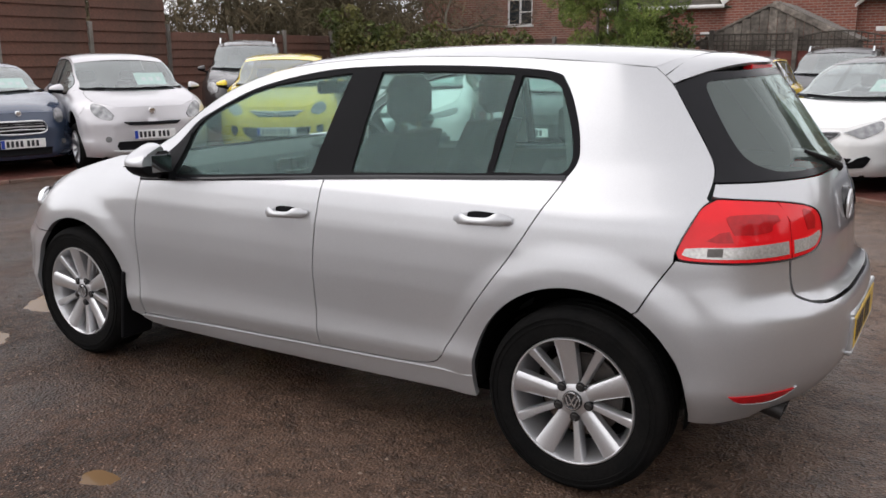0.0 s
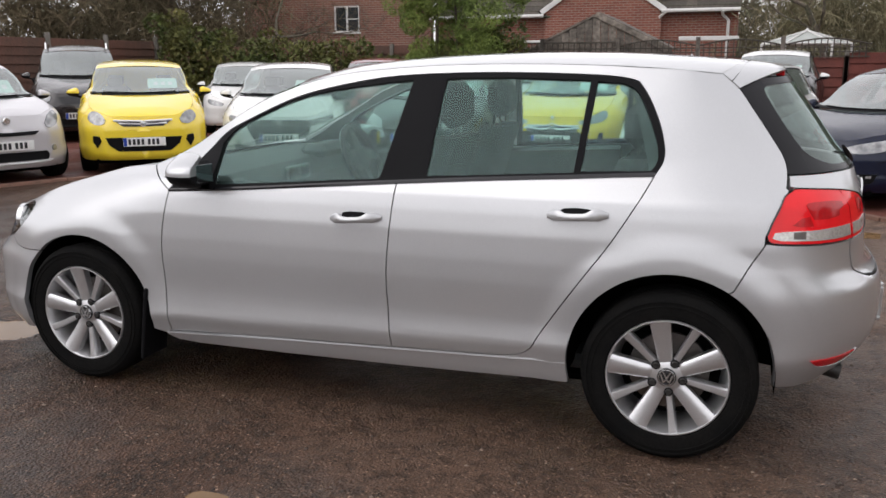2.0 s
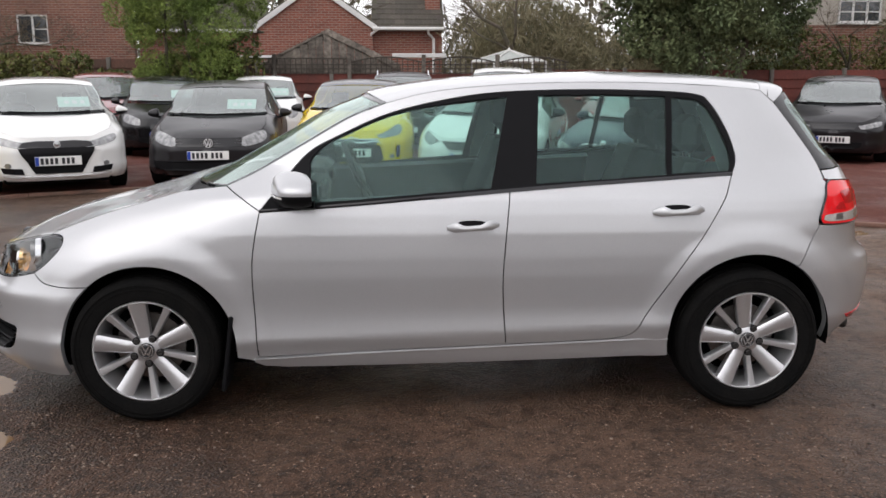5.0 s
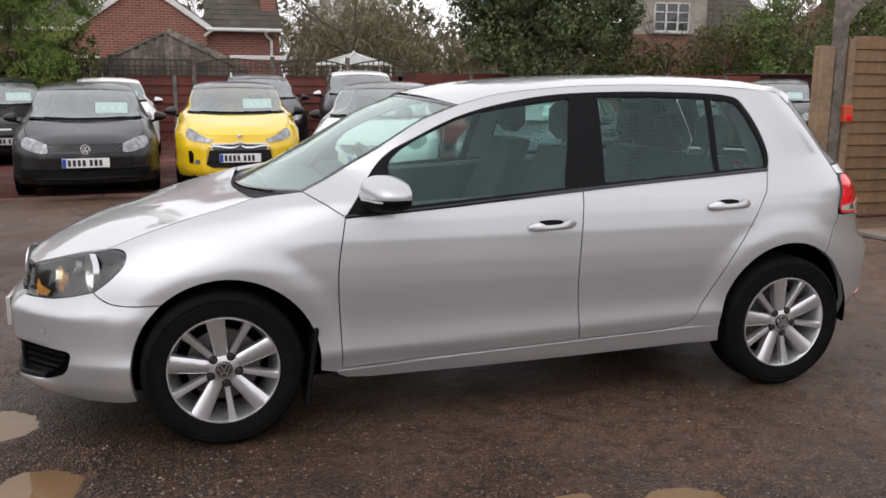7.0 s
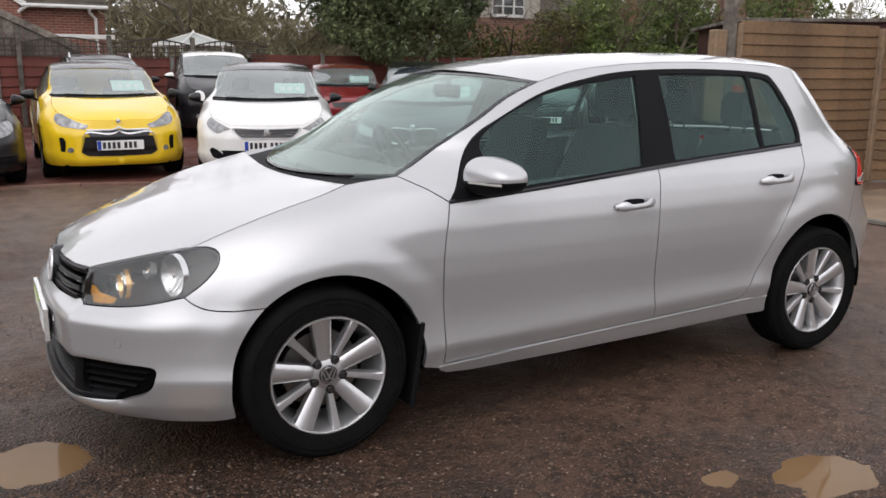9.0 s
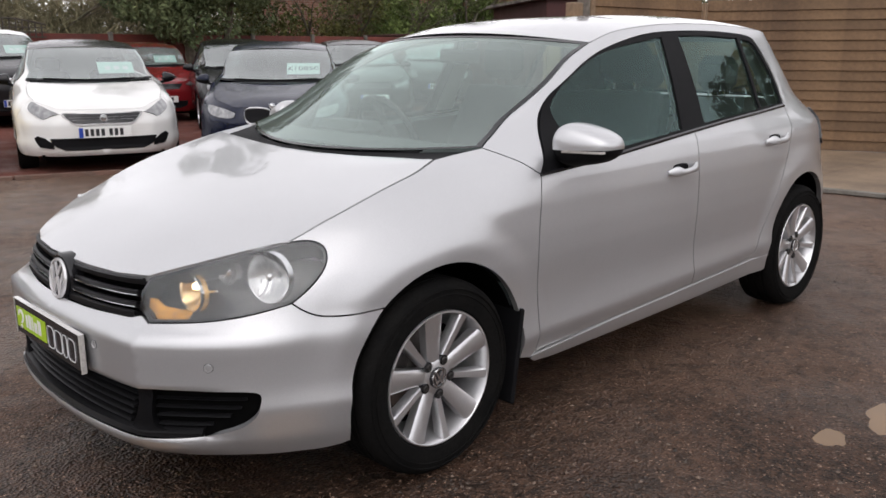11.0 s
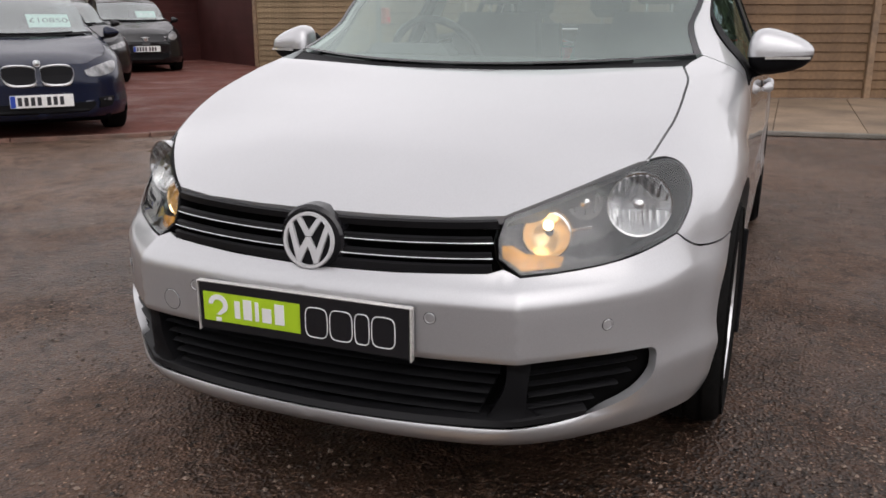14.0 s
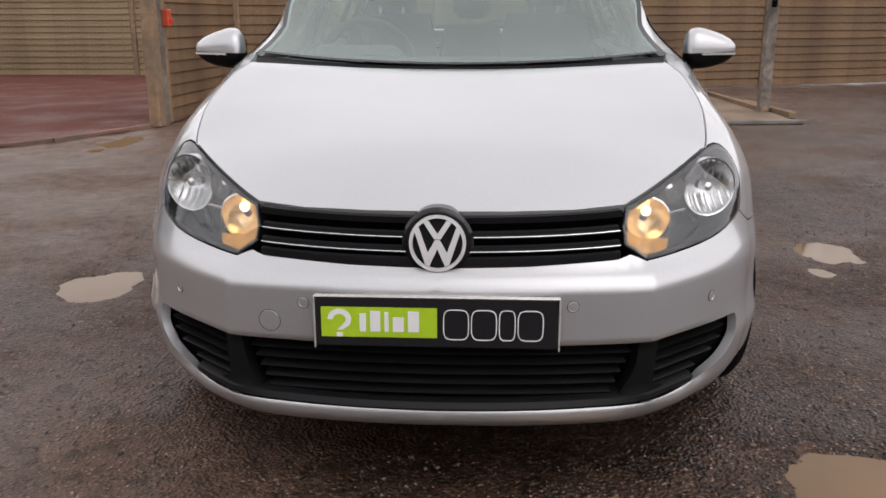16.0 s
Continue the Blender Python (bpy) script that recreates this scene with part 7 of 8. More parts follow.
def board_fence(name, label, a, b, top, material, post_mat, board=0.15, bay=1.83, kind="structure", post_h=0.06, lap=0.012, base=0.02):
    """Lapped horizontal boards between posts, from a to b on the ground."""
    a, b = np.array(a, float), np.array(b, float)
    length = float(np.linalg.norm(b - a))
    m = Matrix.Translation((*a, 0)) @ Matrix.Rotation(math.atan2(*(b - a)[::-1]), 4, "Z")
    f = tagged(thing(name, label, "fence", m), kind=kind)
    n = max(1, round(length / bay))
    w = length / n
    for i in range(n + 1):
        part("fence_post", Geo().box((i * w - 0.045, -0.05, 0.0), (i * w + 0.045, 0.05, top + post_h), 0.008), post_mat, f)
    rows_n = int((top - base) / board)
    hgt = (top - base) / rows_n
    me = Geo().box((0.048, -0.011, 0.0), (w - 0.048, 0.011, hgt + lap), 0.004, pose(0, 0, 0, -9, 0, 0)).mesh("board")
    me.materials.append(material)
    for i in range(n):
        for k in range(rows_n):
            o = new("board", me)
            o.parent = f
            o.matrix_local = Matrix.Translation((i * w, 0.0, base + k * hgt))
    return f


BACK = 17.1
board_fence("fence", "red-brown panel fence with concrete posts behind the cars", (-3.6, BACK), (3.65, BACK), 1.50, RED_BOARD, CONCRETE, 0.20)
board_fence("fence", "bright red-brown panel fence with concrete posts", (3.65, BACK), (15.0, BACK), 1.60, RED_BOARD, CONCRETE, 0.20)
board_fence("fence", "tall dull red-brown panel fence with concrete posts", (-14.2, 4.4), (-14.2, 10.7), 2.75, DULL_RED, CONCRETE, 0.23, 1.9, post_h=-0.55)
board_fence("fence", "dull brown panel fence with concrete posts", (-14.2, 10.7), (-14.2, 16.7), 2.02, DULL_RED, CONCRETE, 0.20, 1.9, post_h=0.14)
board_fence("fence", "dull brown panel fence behind the hedge", (-14.2, 16.9), (-3.6, BACK), 1.85, DULL_RED, CONCRETE, 0.20)
board_fence("fence", "tan feather-edge fence panel beside the gate post", (5.25, 3.42), (7.62, 3.3), 1.90, TIMBER, POST_WOOD, 0.125, 2.4, post_h=-0.02)
board_fence("fence", "tan feather-edge boarded fence on the paved edge", (7.62, 3.3), (11.6, -7.2), 1.90, TIMBER, POST_WOOD, 0.125, 2.5, post_h=-0.02)
board_fence("fence", "tan boarded fence continuing round the yard", (11.6, -7.2), (12.5, -15.0), 1.90, TIMBER, POST_WOOD, 0.15, 2.5)
board_fence("fence", "pale boarded fence at the end of the red gravel", (13.0, 10.3), (13.0, 3.6), 1.90, PALE_TIMBER, POST_WOOD, 0.115, 3.4, post_h=-0.02)
board_fence("fence", "plain boarded fence closing the yard", (-15.0, -15.0), (12.5, -15.0), 1.9, TIMBER, POST_WOOD, 0.3, 2.8)
board_fence("fence", "plain boarded fence closing the yard", (-15.0, -15.0), (-14.2, 4.2), 1.5, TIMBER, POST_WOOD, 0.3, 2.6)

gate = thing("gate_post", "tall timber gate post with a diagonal brace and an orange-red box", "post", Matrix.Translation((5.12, 3.40, 0)))
part("post", Geo().box((-0.28, -0.06, 0), (-0.10, 0.06, 1.80), 0.012), POST_WOOD, gate, "pale squared timber post")
part("post", Geo().box((-0.085, -0.05, 0), (0.045, 0.05, 3.1), 0.010), GREY_WOOD, gate, "tall grey timber post")
part("brace", Geo().box((-0.045, -0.035, 0.0), (0.045, 0.035, 1.0), 0.008, pose(0.0, 0.0, 2.02, 0, 38, 0)), GREY_WOOD, gate)
box = part("alarm_box", Geo().box((0.03, -0.12, 1.02), (0.135, -0.045, 1.20), 0.012), surface("orange_red_plastic", (0.55, 0.075, 0.03), 0.4, vary=0.08), gate, "orange-red plastic box")
part("alarm_panel", Geo().box((0.045, -0.128, 1.045), (0.12, -0.118, 1.10), 0.006), RED_LENS, box)

apron = thing("paved_apron", "damp pale concrete apron along the fence", "paving", kind="structure")
SLAB = surface("damp_slab_concrete", (0.25, 0.18, 0.118), 0.6, vary=0.15, grain=30, stain=1.5, second=(0.14, 0.10, 0.068), bump=0.25, bump_scale=60, piece=0.12)
for i in range(7):
    y0, y1 = 2.6 - i * 0.86, 2.6 - (i + 1) * 0.86
    x0, x1 = 4.72 + 0.11 * i, 4.72 + 0.11 * (i + 1)
    e0, e1 = 7.62 + (3.3 - y0) * 0.379 - 0.1, 7.62 + (3.3 - y1) * 0.379 - 0.1
    n = 2
    for k in range(n):
        q = [(x0 + (e0 - x0) * k / n, y0 - 0.006), (x0 + (e0 - x0) * (k + 1) / n - 0.005, y0 - 0.006), (x1 + (e1 - x1) * (k + 1) / n - 0.005, y1 + 0.002), (x1 + (e1 - x1) * k / n, y1 + 0.002)]
        part("slab", Geo().prism(q, 0.028, Matrix.Translation((0, 0, -0.004))), SLAB, apron)
part("apron_edge", Geo().box((-3.1, -0.03, 0), (3.1, 0.03, 0.045), 0.008, Matrix.Translation((5.06, -0.40, 0)) @ Matrix.Rotation(radians(97.3), 4, "Z")), CONCRETE, apron)
for a, b in (((5.95, -3.52), (7.4, -3.42)), ((6.42, -3.36), (8.75, -3.28))):
    d = math.dist(a, b)
    part("apron_board", Geo().box((0, -0.04, 0), (d, 0.04, 0.075), 0.008, Matrix.Translation((*a, 0)) @ Matrix.Rotation(math.atan2(b[1] - a[1], b[0] - a[0]), 4, "Z")), POST_WOOD, apron)
pole = thing("sign_post", "grey squared timber post standing on the apron", "post", Matrix.Translation((6.5, -3.36, 0)))
part("post", Geo().box((-0.06, -0.06, 0), (0.06, 0.06, 2.7), 0.01), GREY_WOOD, pole)
part("bracket", Geo().box((-0.075, -0.03, 1.22), (-0.058, 0.03, 1.30), 0.004), DARK, pole)

shed = thing("garden_shed", "grey weathered timber shed with a pitched roof behind the fence", "shed", Matrix.Translation((-1.87, BACK + 0.12, 0)))
for k in range(18):
    x = -1.62 + k * 0.19
    h = 2.50 - abs(x + 0.09) * 0.49
    part("board", Geo().box((x, 0, 0), (x + 0.18, 0.03 + 0.006 * (k % 2), h), 0.004), GREY_WOOD, shed)
for sgn in (-1, 1):
    part("bargeboard", Geo().box((-0.02, -0.05, -0.10), (1.98, 0.0, 0.03), 0.006, Matrix.Translation((0, 0, 2.56)) @ pose(0, 0, 0, 0, 26, 0) if sgn > 0 else Matrix.Translation((0, 0, 2.56)) @ pose(0, 0, 0, 0, 0, 180) @ Matrix.Translation((0, -0.05, 0)) @ pose(0, 0, 0, 0, 26, 0)), GREY_WOOD, shed)
    part("roof", Geo().box((0, 0, 0), (1.98, 2.4, 0.04), 0.006, Matrix.Translation((0, 0, 2.57)) @ pose(0, 0, 0, 0, 26 if sgn > 0 else 154, 0)), GREY_WOOD, shed)
part("back_wall", Geo().box((-1.6, 2.3, 0), (1.6, 2.35, 1.8)), GREY_WOOD, shed)

barn = thing("red_shed", "deep red boarded shed beyond the black car", "shed", Matrix.Translation((13.05, 10.35, 0)) @ Matrix.Rotation(math.atan2(3.7, 2.5), 4, "Z"))
for k in range(24):
    part("board", Geo().box((0.005, -0.012 - 0.006 * (k % 2), k * 0.10), (5.2, 0.012, k * 0.10 + 0.108), 0.004), DEEP_RED, barn)
part("end_wall", Geo().box((-0.02, -3.6, 0), (0.02, 0.0, 2.4), 0.005), DEEP_RED, barn)
part("roof", Geo().box((-0.15, -3.8, 2.40), (5.4, 0.2, 2.48), 0.01), GREY_WOOD, barn)
rear = thing("red_shed", "deep red boarded outbuilding behind the fence corner", "shed", Matrix.Translation((12.2, 14.3, 0)) @ Matrix.Rotation(radians(-14), 4, "Z"))
for k in range(16):
    part("board", Geo().box((0.0, -0.012 - 0.006 * (k % 2), k * 0.10), (3.2, 0.012, k * 0.10 + 0.108), 0.004), DEEP_RED, rear)
part("roof", Geo().box((-0.10, -0.12, 1.60), (3.3, 2.2, 1.65), 0.01), DEEP_RED, rear)

LATTICE = surface("dark_lattice_wood", (0.075, 0.060, 0.048), 0.85, vary=0.25, grain=20, second=(0.05, 0.045, 0.035), piece=0.2)
trellis = thing("trellis", "dark weathered lattice trellis with curved tops above the fence", "trellis", Matrix.Translation((-5.0, BACK - 0.03, 0)))
bar_v = Geo().box((-0.012, -0.008, 0), (0.012, 0.008, 1.0)).mesh("lattice_bar")
bar_v.materials.append(LATTICE)
for panel_i in range(5):
    x0 = panel_i * 1.83
    part("trellis_post", Geo().box((x0 - 0.05, -0.05, 0), (x0 + 0.05, 0.05, 1.98), 0.008), GREY_WOOD, trellis)
    arch = lambda t: 0.28 + 0.14 * math.sin(math.pi * t) if panel_i > 1 else 0.38
    for k in range(1, 14):
        t = k / 14
        o = new("lattice_bar", bar_v)
        o.parent = trellis
        o.matrix_local = Matrix.Translation((x0 + 1.83 * t, 0, 1.50)) @ Matrix.Diagonal((1, 1, arch(t), 1))
    for z in (1.53, 1.63, 1.73):
        part("lattice_rail", Geo().box((x0 + 0.05, -0.02, z - 0.012), (x0 + 1.78, -0.006, z + 0.012)), LATTICE, trellis)
    part("lattice_cap", Geo().tube([(x0 + 1.83 * t, 0, 1.50 + arch(t)) for t in np.linspace(0.02, 0.98, 13)], 0.02, 6), LATTICE, trellis)

# ---- houses ----
def brick_mat(name, base, dark):
    m, n, l, out = node_mat(name)
    p = n.new("ShaderNodeBsdfPrincipled")
    l.new(p.outputs[0], out.inputs["Surface"])
    tc = n.new("ShaderNodeTexCoord")
    sep, com = n.new("ShaderNodeSeparateXYZ"), n.new("ShaderNodeCombineXYZ")
    l.new(tc.outputs["Object"], sep.inputs[0])
    add = n.new("ShaderNodeMath")
    l.new(sep.outputs[0], add.inputs[0])
    l.new(sep.outputs[1], add.inputs[1])
    l.new(add.outputs[0], com.inputs[0])
    l.new(sep.outputs[2], com.inputs[1])
    b = n.new("ShaderNodeTexBrick")
    b.inputs["Scale"].default_value = 1.0
    b.inputs["Brick Width"].default_value, b.inputs["Row Height"].default_value, b.inputs["Mortar Size"].default_value = 0.225, 0.075, 0.008
    b.inputs["Color1"].default_value, b.inputs["Color2"].default_value, b.inputs["Mortar"].default_value = (*base, 1), (*dark, 1), (0.30, 0.24, 0.20, 1)
    l.new(com.outputs[0], b.inputs["Vector"])
    nz = n.new("ShaderNodeTexNoise")
    nz.inputs["Scale"].default_value = 1.3
    l.new(tc.outputs["Object"], nz.inputs["Vector"])
    hs, mr = n.new("ShaderNodeHueSaturation"), n.new("ShaderNodeMapRange")
    mr.inputs["To Min"].default_value, mr.inputs["To Max"].default_value = 0.75, 1.25
    l.new(nz.outputs["Fac"], mr.inputs["Value"])
    l.new(mr.outputs[0], hs.inputs["Value"])
    l.new(b.outputs["Color"], hs.inputs["Color"])
    l.new(hs.outputs[0], p.inputs["Base Color"])
    p.inputs["Roughness"].default_value = 0.85
    bp = n.new("ShaderNodeBump")
    bp.inputs["Strength"].default_value, bp.inputs["Distance"].default_value = 0.4, 0.01
    l.new(b.outputs["Fac"], bp.inputs["Height"])
    bp.invert = True
    l.new(bp.outputs[0], p.inputs["Normal"])
    return m


BRICK = brick_mat("red_brick", (0.26, 0.085, 0.055), (0.19, 0.06, 0.042))
BRICK_2 = brick_mat("brown_red_brick", (0.23, 0.095, 0.062), (0.17, 0.07, 0.05))
TILE = surface("mossy_roof_tiles", (0.075, 0.060, 0.052), 0.8, vary=0.2, grain=12, stain=0.9, second=(0.075, 0.085, 0.045), piece=0.25, bump=0.3, bump_scale=40)
WHITE_WOOD = surface("white_painted_wood", (0.72, 0.71, 0.69), 0.5, vary=0.05)
DARK_PANE = surface("dark_window_pane", (0.03, 0.035, 0.04), 0.05, vary=0.1, coat=1.0)


def tiled_roof(parent, m, width, depth, course=0.28, tile_w=0.30):
    """Courses of tiles on a slope: x along the eaves, y up the slope."""
    roof = new("roof")
    roof.parent = parent
    roof.matrix_local = m
    part("roof_deck", Geo().box((0, 0, -0.05), (width, depth, -0.012)), TILE, roof)
    me = Geo().box((0.006, -0.02, 0), (tile_w - 0.006, course + 0.03, 0.018), 0.004, pose(0, 0, 0.0, -3, 0, 0)).mesh("roof_tile")
    me.materials.append(TILE)
    for j in range(int(depth / course)):
        for i in range(int(width / tile_w)):
            o = new("roof_tile", me)
            o.parent = roof
            o.matrix_local = Matrix.Translation((i * tile_w + (0.5 * tile_w if j % 2 and i * tile_w + 1.5 * tile_w < width else 0), j * course, 0))
    return roof


def casement(parent, x0, z0, x1, z1, y, lights=2, bars=1):
    """A white window with panes, set in the wall at y and facing -y."""
    w = new("window")
    w.parent = parent
    f = 0.05
    part("window_frame", Geo().box((x0, y - 0.03, z0), (x1, y + 0.03, z0 + f)).box((x0, y - 0.03, z1 - f), (x1, y + 0.03, z1)).box((x0, y - 0.03, z0), (x0 + f, y + 0.03, z1)).box((x1 - f, y - 0.03, z0), (x1, y + 0.03, z1)), WHITE_WOOD, w)
    step = (x1 - x0) / lights
    for i in range(lights):
        part("pane", Geo().box((x0 + i * step + 0.02, y + 0.005, z0 + 0.03), (x0 + (i + 1) * step - 0.02, y + 0.012, z1 - 0.03)), DARK_PANE, w)
        if i:
            part("mullion", Geo().box((x0 + i * step - 0.03, y - 0.035, z0), (x0 + i * step + 0.03, y + 0.02, z1)), WHITE_WOOD, w)
        for k in range(bars):
            zz = z0 + (z1 - z0) * (k + 1) / (bars + 1)
            if bars > 1 or i == lights - 1:
                part("glazing_bar", Geo().box((x0 + i * step, y - 0.03, zz - 0.018), (x0 + (i + 1) * step, y + 0.01, zz + 0.018)), WHITE_WOOD, w)
    part("window_sill", Geo().box((x0 - 0.05, y - 0.09, z0 - 0.05), (x1 + 0.05, y + 0.02, z0)), WHITE_WOOD, w)


house = thing("house", "red brick house with a gable, white bargeboards and mossy tiled roofs", "house")
gable = [(-4.47, 0), (-0.91, 0), (-0.91, 3.0), (-2.69, 4.25), (-4.47, 3.0)]
part("gable_wall", Geo().prism(gable, 0.22, Matrix.Translation((0, 23.42, 0)) @ pose(0, 0, 0, 90, 0, 0)), BRICK, house)
part("side_wall", Geo().box((-0.94, 23.42, 0), (1.28, 23.64, 2.95)), BRICK, house)
part("side_wall", Geo().box((-8.2, 23.42, 0), (-4.45, 23.64, 2.86)), BRICK, house)
part("end_wall", Geo().box((1.06, 23.64, 0), (1.28, 29, 2.95)), BRICK, house)
tiled_roof(house, Matrix.Translation((-0.95, 23.15, 2.90)) @ pose(0, 0, 0, 38, 0, 0), 2.3, 3.4)
tiled_roof(house, Matrix.Translation((-8.3, 23.15, 2.82)) @ pose(0, 0, 0, 38, 0, 0), 4.0, 3.4)
sl = math.degrees(math.atan2(1.25, 1.78))
for x0, r in ((-0.78, 180), (-4.60, 0)):
    part("bargeboard", Geo().box((0, -0.05, -0.11), (2.32, 0.0, 0.05), 0.01, Matrix.Translation((x0, 23.17, 2.96)) @ (pose(0, 0, 0, 0, -sl, 0) if r == 0 else pose(0, 0, 0, 0, 180 + sl, 0) @ Matrix.Diagonal((1, 1, -1, 1)))), WHITE_WOOD, house, "white bargeboard")
for r, x0 in ((0, -4.62), (1, -0.76)):
    mm = Matrix.Translation((x0, 23.16, 2.98)) @ (pose(0, 0, 0, 0, -sl, 0) if r == 0 else pose(0, 0, 0, 0, 180 + sl, 0))
    part("gable_roof", Geo().box((-0.05, 0, 0.02) if r == 0 else (-0.05, 0, -0.06), (2.42, 5.5, 0.06) if r == 0 else (2.42, 5.5, -0.02), 0.01, mm), TILE, house)
for x0, x1, z in ((-0.90, 1.34, 2.92), (-8.3, -4.5, 2.84)):
    part("gutter", Geo().tube([(x0, 23.10, z), (x1, 23.10, z)], 0.055, 8), WHITE_WOOD, house, "white gutter")
for pts in ([(-0.72, 23.08, 2.92), (-0.95, 23.2, 2.75), (-1.0, 23.30, 2.6), (-1.0, 23.30, 0)], [(0.85, 23.08, 2.90), (0.85, 23.2, 2.78), (1.02, 23.32, 2.62), (1.02, 23.32, 0)]):
    part("downpipe", Geo().tube(pts, 0.045, 8), WHITE_WOOD, house, "white downpipe")
part("chimney", Geo().box((0.78, 24.0, 2.9), (1.26, 24.6, 4.6), 0.02), BRICK, house)
part("eaves_board", Geo().box((-0.3, 22.2, 2.02), (1.35, 22.3, 2.14), 0.01), WHITE_WOOD, house)
part("eaves_board", Geo().box((-4.9, 22.2, 1.98), (-3.9, 22.3, 2.08), 0.01), WHITE_WOOD, house)

house2 = thing("house", "brown-red brick house wall with a white casement window", "house")
part("wall", Geo().box((-15.5, 23.55, 0), (-11.96, 23.8, 5.2)).box((-11.01, 23.55, 0), (-8.4, 23.8, 5.2)).box((-11.96, 23.55, 0), (-11.01, 23.8, 2.46)).box((-11.96, 23.55, 3.34), (-11.01, 23.8, 5.2)), BRICK_2, house2)
casement(house2, -11.96, 2.46, -11.01, 3.34, 23.60)
part("roof", Geo().box((-15.8, 23.2, 5.2), (-8.1, 30, 5.4), 0.02, pose(0, 0, 0, 0, 0, 0)), TILE, house2)

house3 = thing("house", "brick and render house with white leaded windows behind trees", "house")
part("wall", Geo().box((11.8, 21.0, 0), (17.2, 21.25, 2.95)), BRICK_2, house3)
RENDER_ = surface("grey_cream_render", (0.42, 0.38, 0.33), 0.85, vary=0.1, grain=20, stain=1)
part("upper_wall", Geo().box((12.1, 21.0, 2.95), (14.9, 21.25, 4.4)), RENDER_, house3)
casement(house3, 12.95, 3.02, 14.25, 3.95, 20.98, 3, 2)
tiled_roof(house3, Matrix.Translation((14.7, 20.7, 2.92)) @ pose(0, 0, 0, 40, 0, 0), 2.7, 3.2)
tiled_roof(house3, Matrix.Translation((11.9, 20.7, 4.4)) @ pose(0, 0, 0, 42, 0, 0), 3.2, 2.6)
house4 = thing("house", "brick gable with a grey lean-to beyond the trees", "house")
part("gable_wall", Geo().prism([(0, 0), (4.0, 0), (4.0, 2.8), (2.0, 4.6), (0, 2.8)], 0.22, Matrix.Translation((20.0, 24.5, 0)) @ pose(0, 0, 0, 90, 0, -20)), BRICK, house4)
part("lean_to_roof", Geo().box((0, 0, 0), (4.2, 2.0, 0.06), 0.01, Matrix.Translation((17.6, 22.0, 2.1)) @ pose(0, 0, 0, 24, 0, -12)), TILE, house4)
casement(house4, 26.0, 2.9, 27.2, 3.8, 22.0, 2, 1)
part("far_wall", Geo().box((24.5, 22.05, 0), (30, 22.3, 4.6)), BRICK_2, house4)

gaz = thing("gazebo", "white framed glass summerhouse roof behind the trellis", "gazebo", Matrix.Translation((2.97, 19.8, -0.08)))
for a in range(6):
    a0, a1 = radians(60 * a), radians(60 * a + 60)
    c0, c1 = (1.05 * math.cos(a0), 1.05 * math.sin(a0)), (1.05 * math.cos(a1), 1.05 * math.sin(a1))
    part("roof_pane", Geo().add([(*c0, 1.93), (*c1, 1.93), (0, 0, 2.24)], [(0, 1, 2)]).mesh("roof_pane", 0), surface("pale_polycarbonate", (0.36, 0.39, 0.36), 0.35, vary=0.1, coat=0.5) if a == 0 else bpy.data.materials["pale_polycarbonate"], gaz)
    part("rib", Geo().tube([(*c0, 1.94), (0, 0, 2.26)], 0.022, 6), WHITE_WOOD, gaz)
    part("rim", Geo().tube([(*c0, 1.93), (*c1, 1.93)], 0.025, 6), WHITE_WOOD, gaz)
    part("leg", Geo().tube([(*c0, 0), (*c0, 1.93)], 0.03, 6), WHITE_WOOD, gaz)
part("finial", Geo().lathe([(0.03, 2.22), (0.05, 2.27), (0.02, 2.31), (0.0, 2.34)], Matrix(), 10), WHITE_WOOD, gaz)

# ---- planting ----
def leaf_mat(name, a, b, rough=0.5):
    return surface(name, a, rough, vary=0.25, grain=3.0, stain=0.8, second=b, island=0.4, spec=0.12)


def leaves(n, place, size, seed, droop=0.0, slim=0.5):
    """Many small folded leaves; place gives each its spot."""
    r = np.random.RandomState(seed)
    p = place(r, n)
    n = len(p)
    d = r.normal(size=(n, 3))
    d[:, 2] -= droop
    d /= np.linalg.norm(d, axis=1)[:, None]
    u = np.cross(d, r.normal(size=(n, 3)))
    u /= np.linalg.norm(u, axis=1)[:, None]
    w = np.cross(d, u)
    s = size * r.uniform(0.6, 1.4, n)[:, None]
    a, b = p - d * s, p + d * s
    c, e = p + u * s * slim + w * s * 0.15, p - u * s * slim + w * s * 0.15
    v = np.stack([a, c, b, e], 1).reshape(-1, 3)
    me = bpy.data.meshes.new("leaves")
    me.from_pydata(v.tolist(), [], [(4 * i, 4 * i + 1, 4 * i + 2, 4 * i + 3) for i in range(n)])
    return me


def clumps(centres, radius):
    c = np.array(centres)

    def place(r, n):
        k = r.randint(0, len(c), n)
        d = r.normal(size=(n, 3))
        d /= np.linalg.norm(d, axis=1)[:, None]
        rad = c[k, 3] * radius * (0.55 + 0.45 * r.uniform(0, 1, n) ** 0.4)
        return c[k, :3] + d * rad[:, None] * np.array([1, 1, 0.85])

    return place


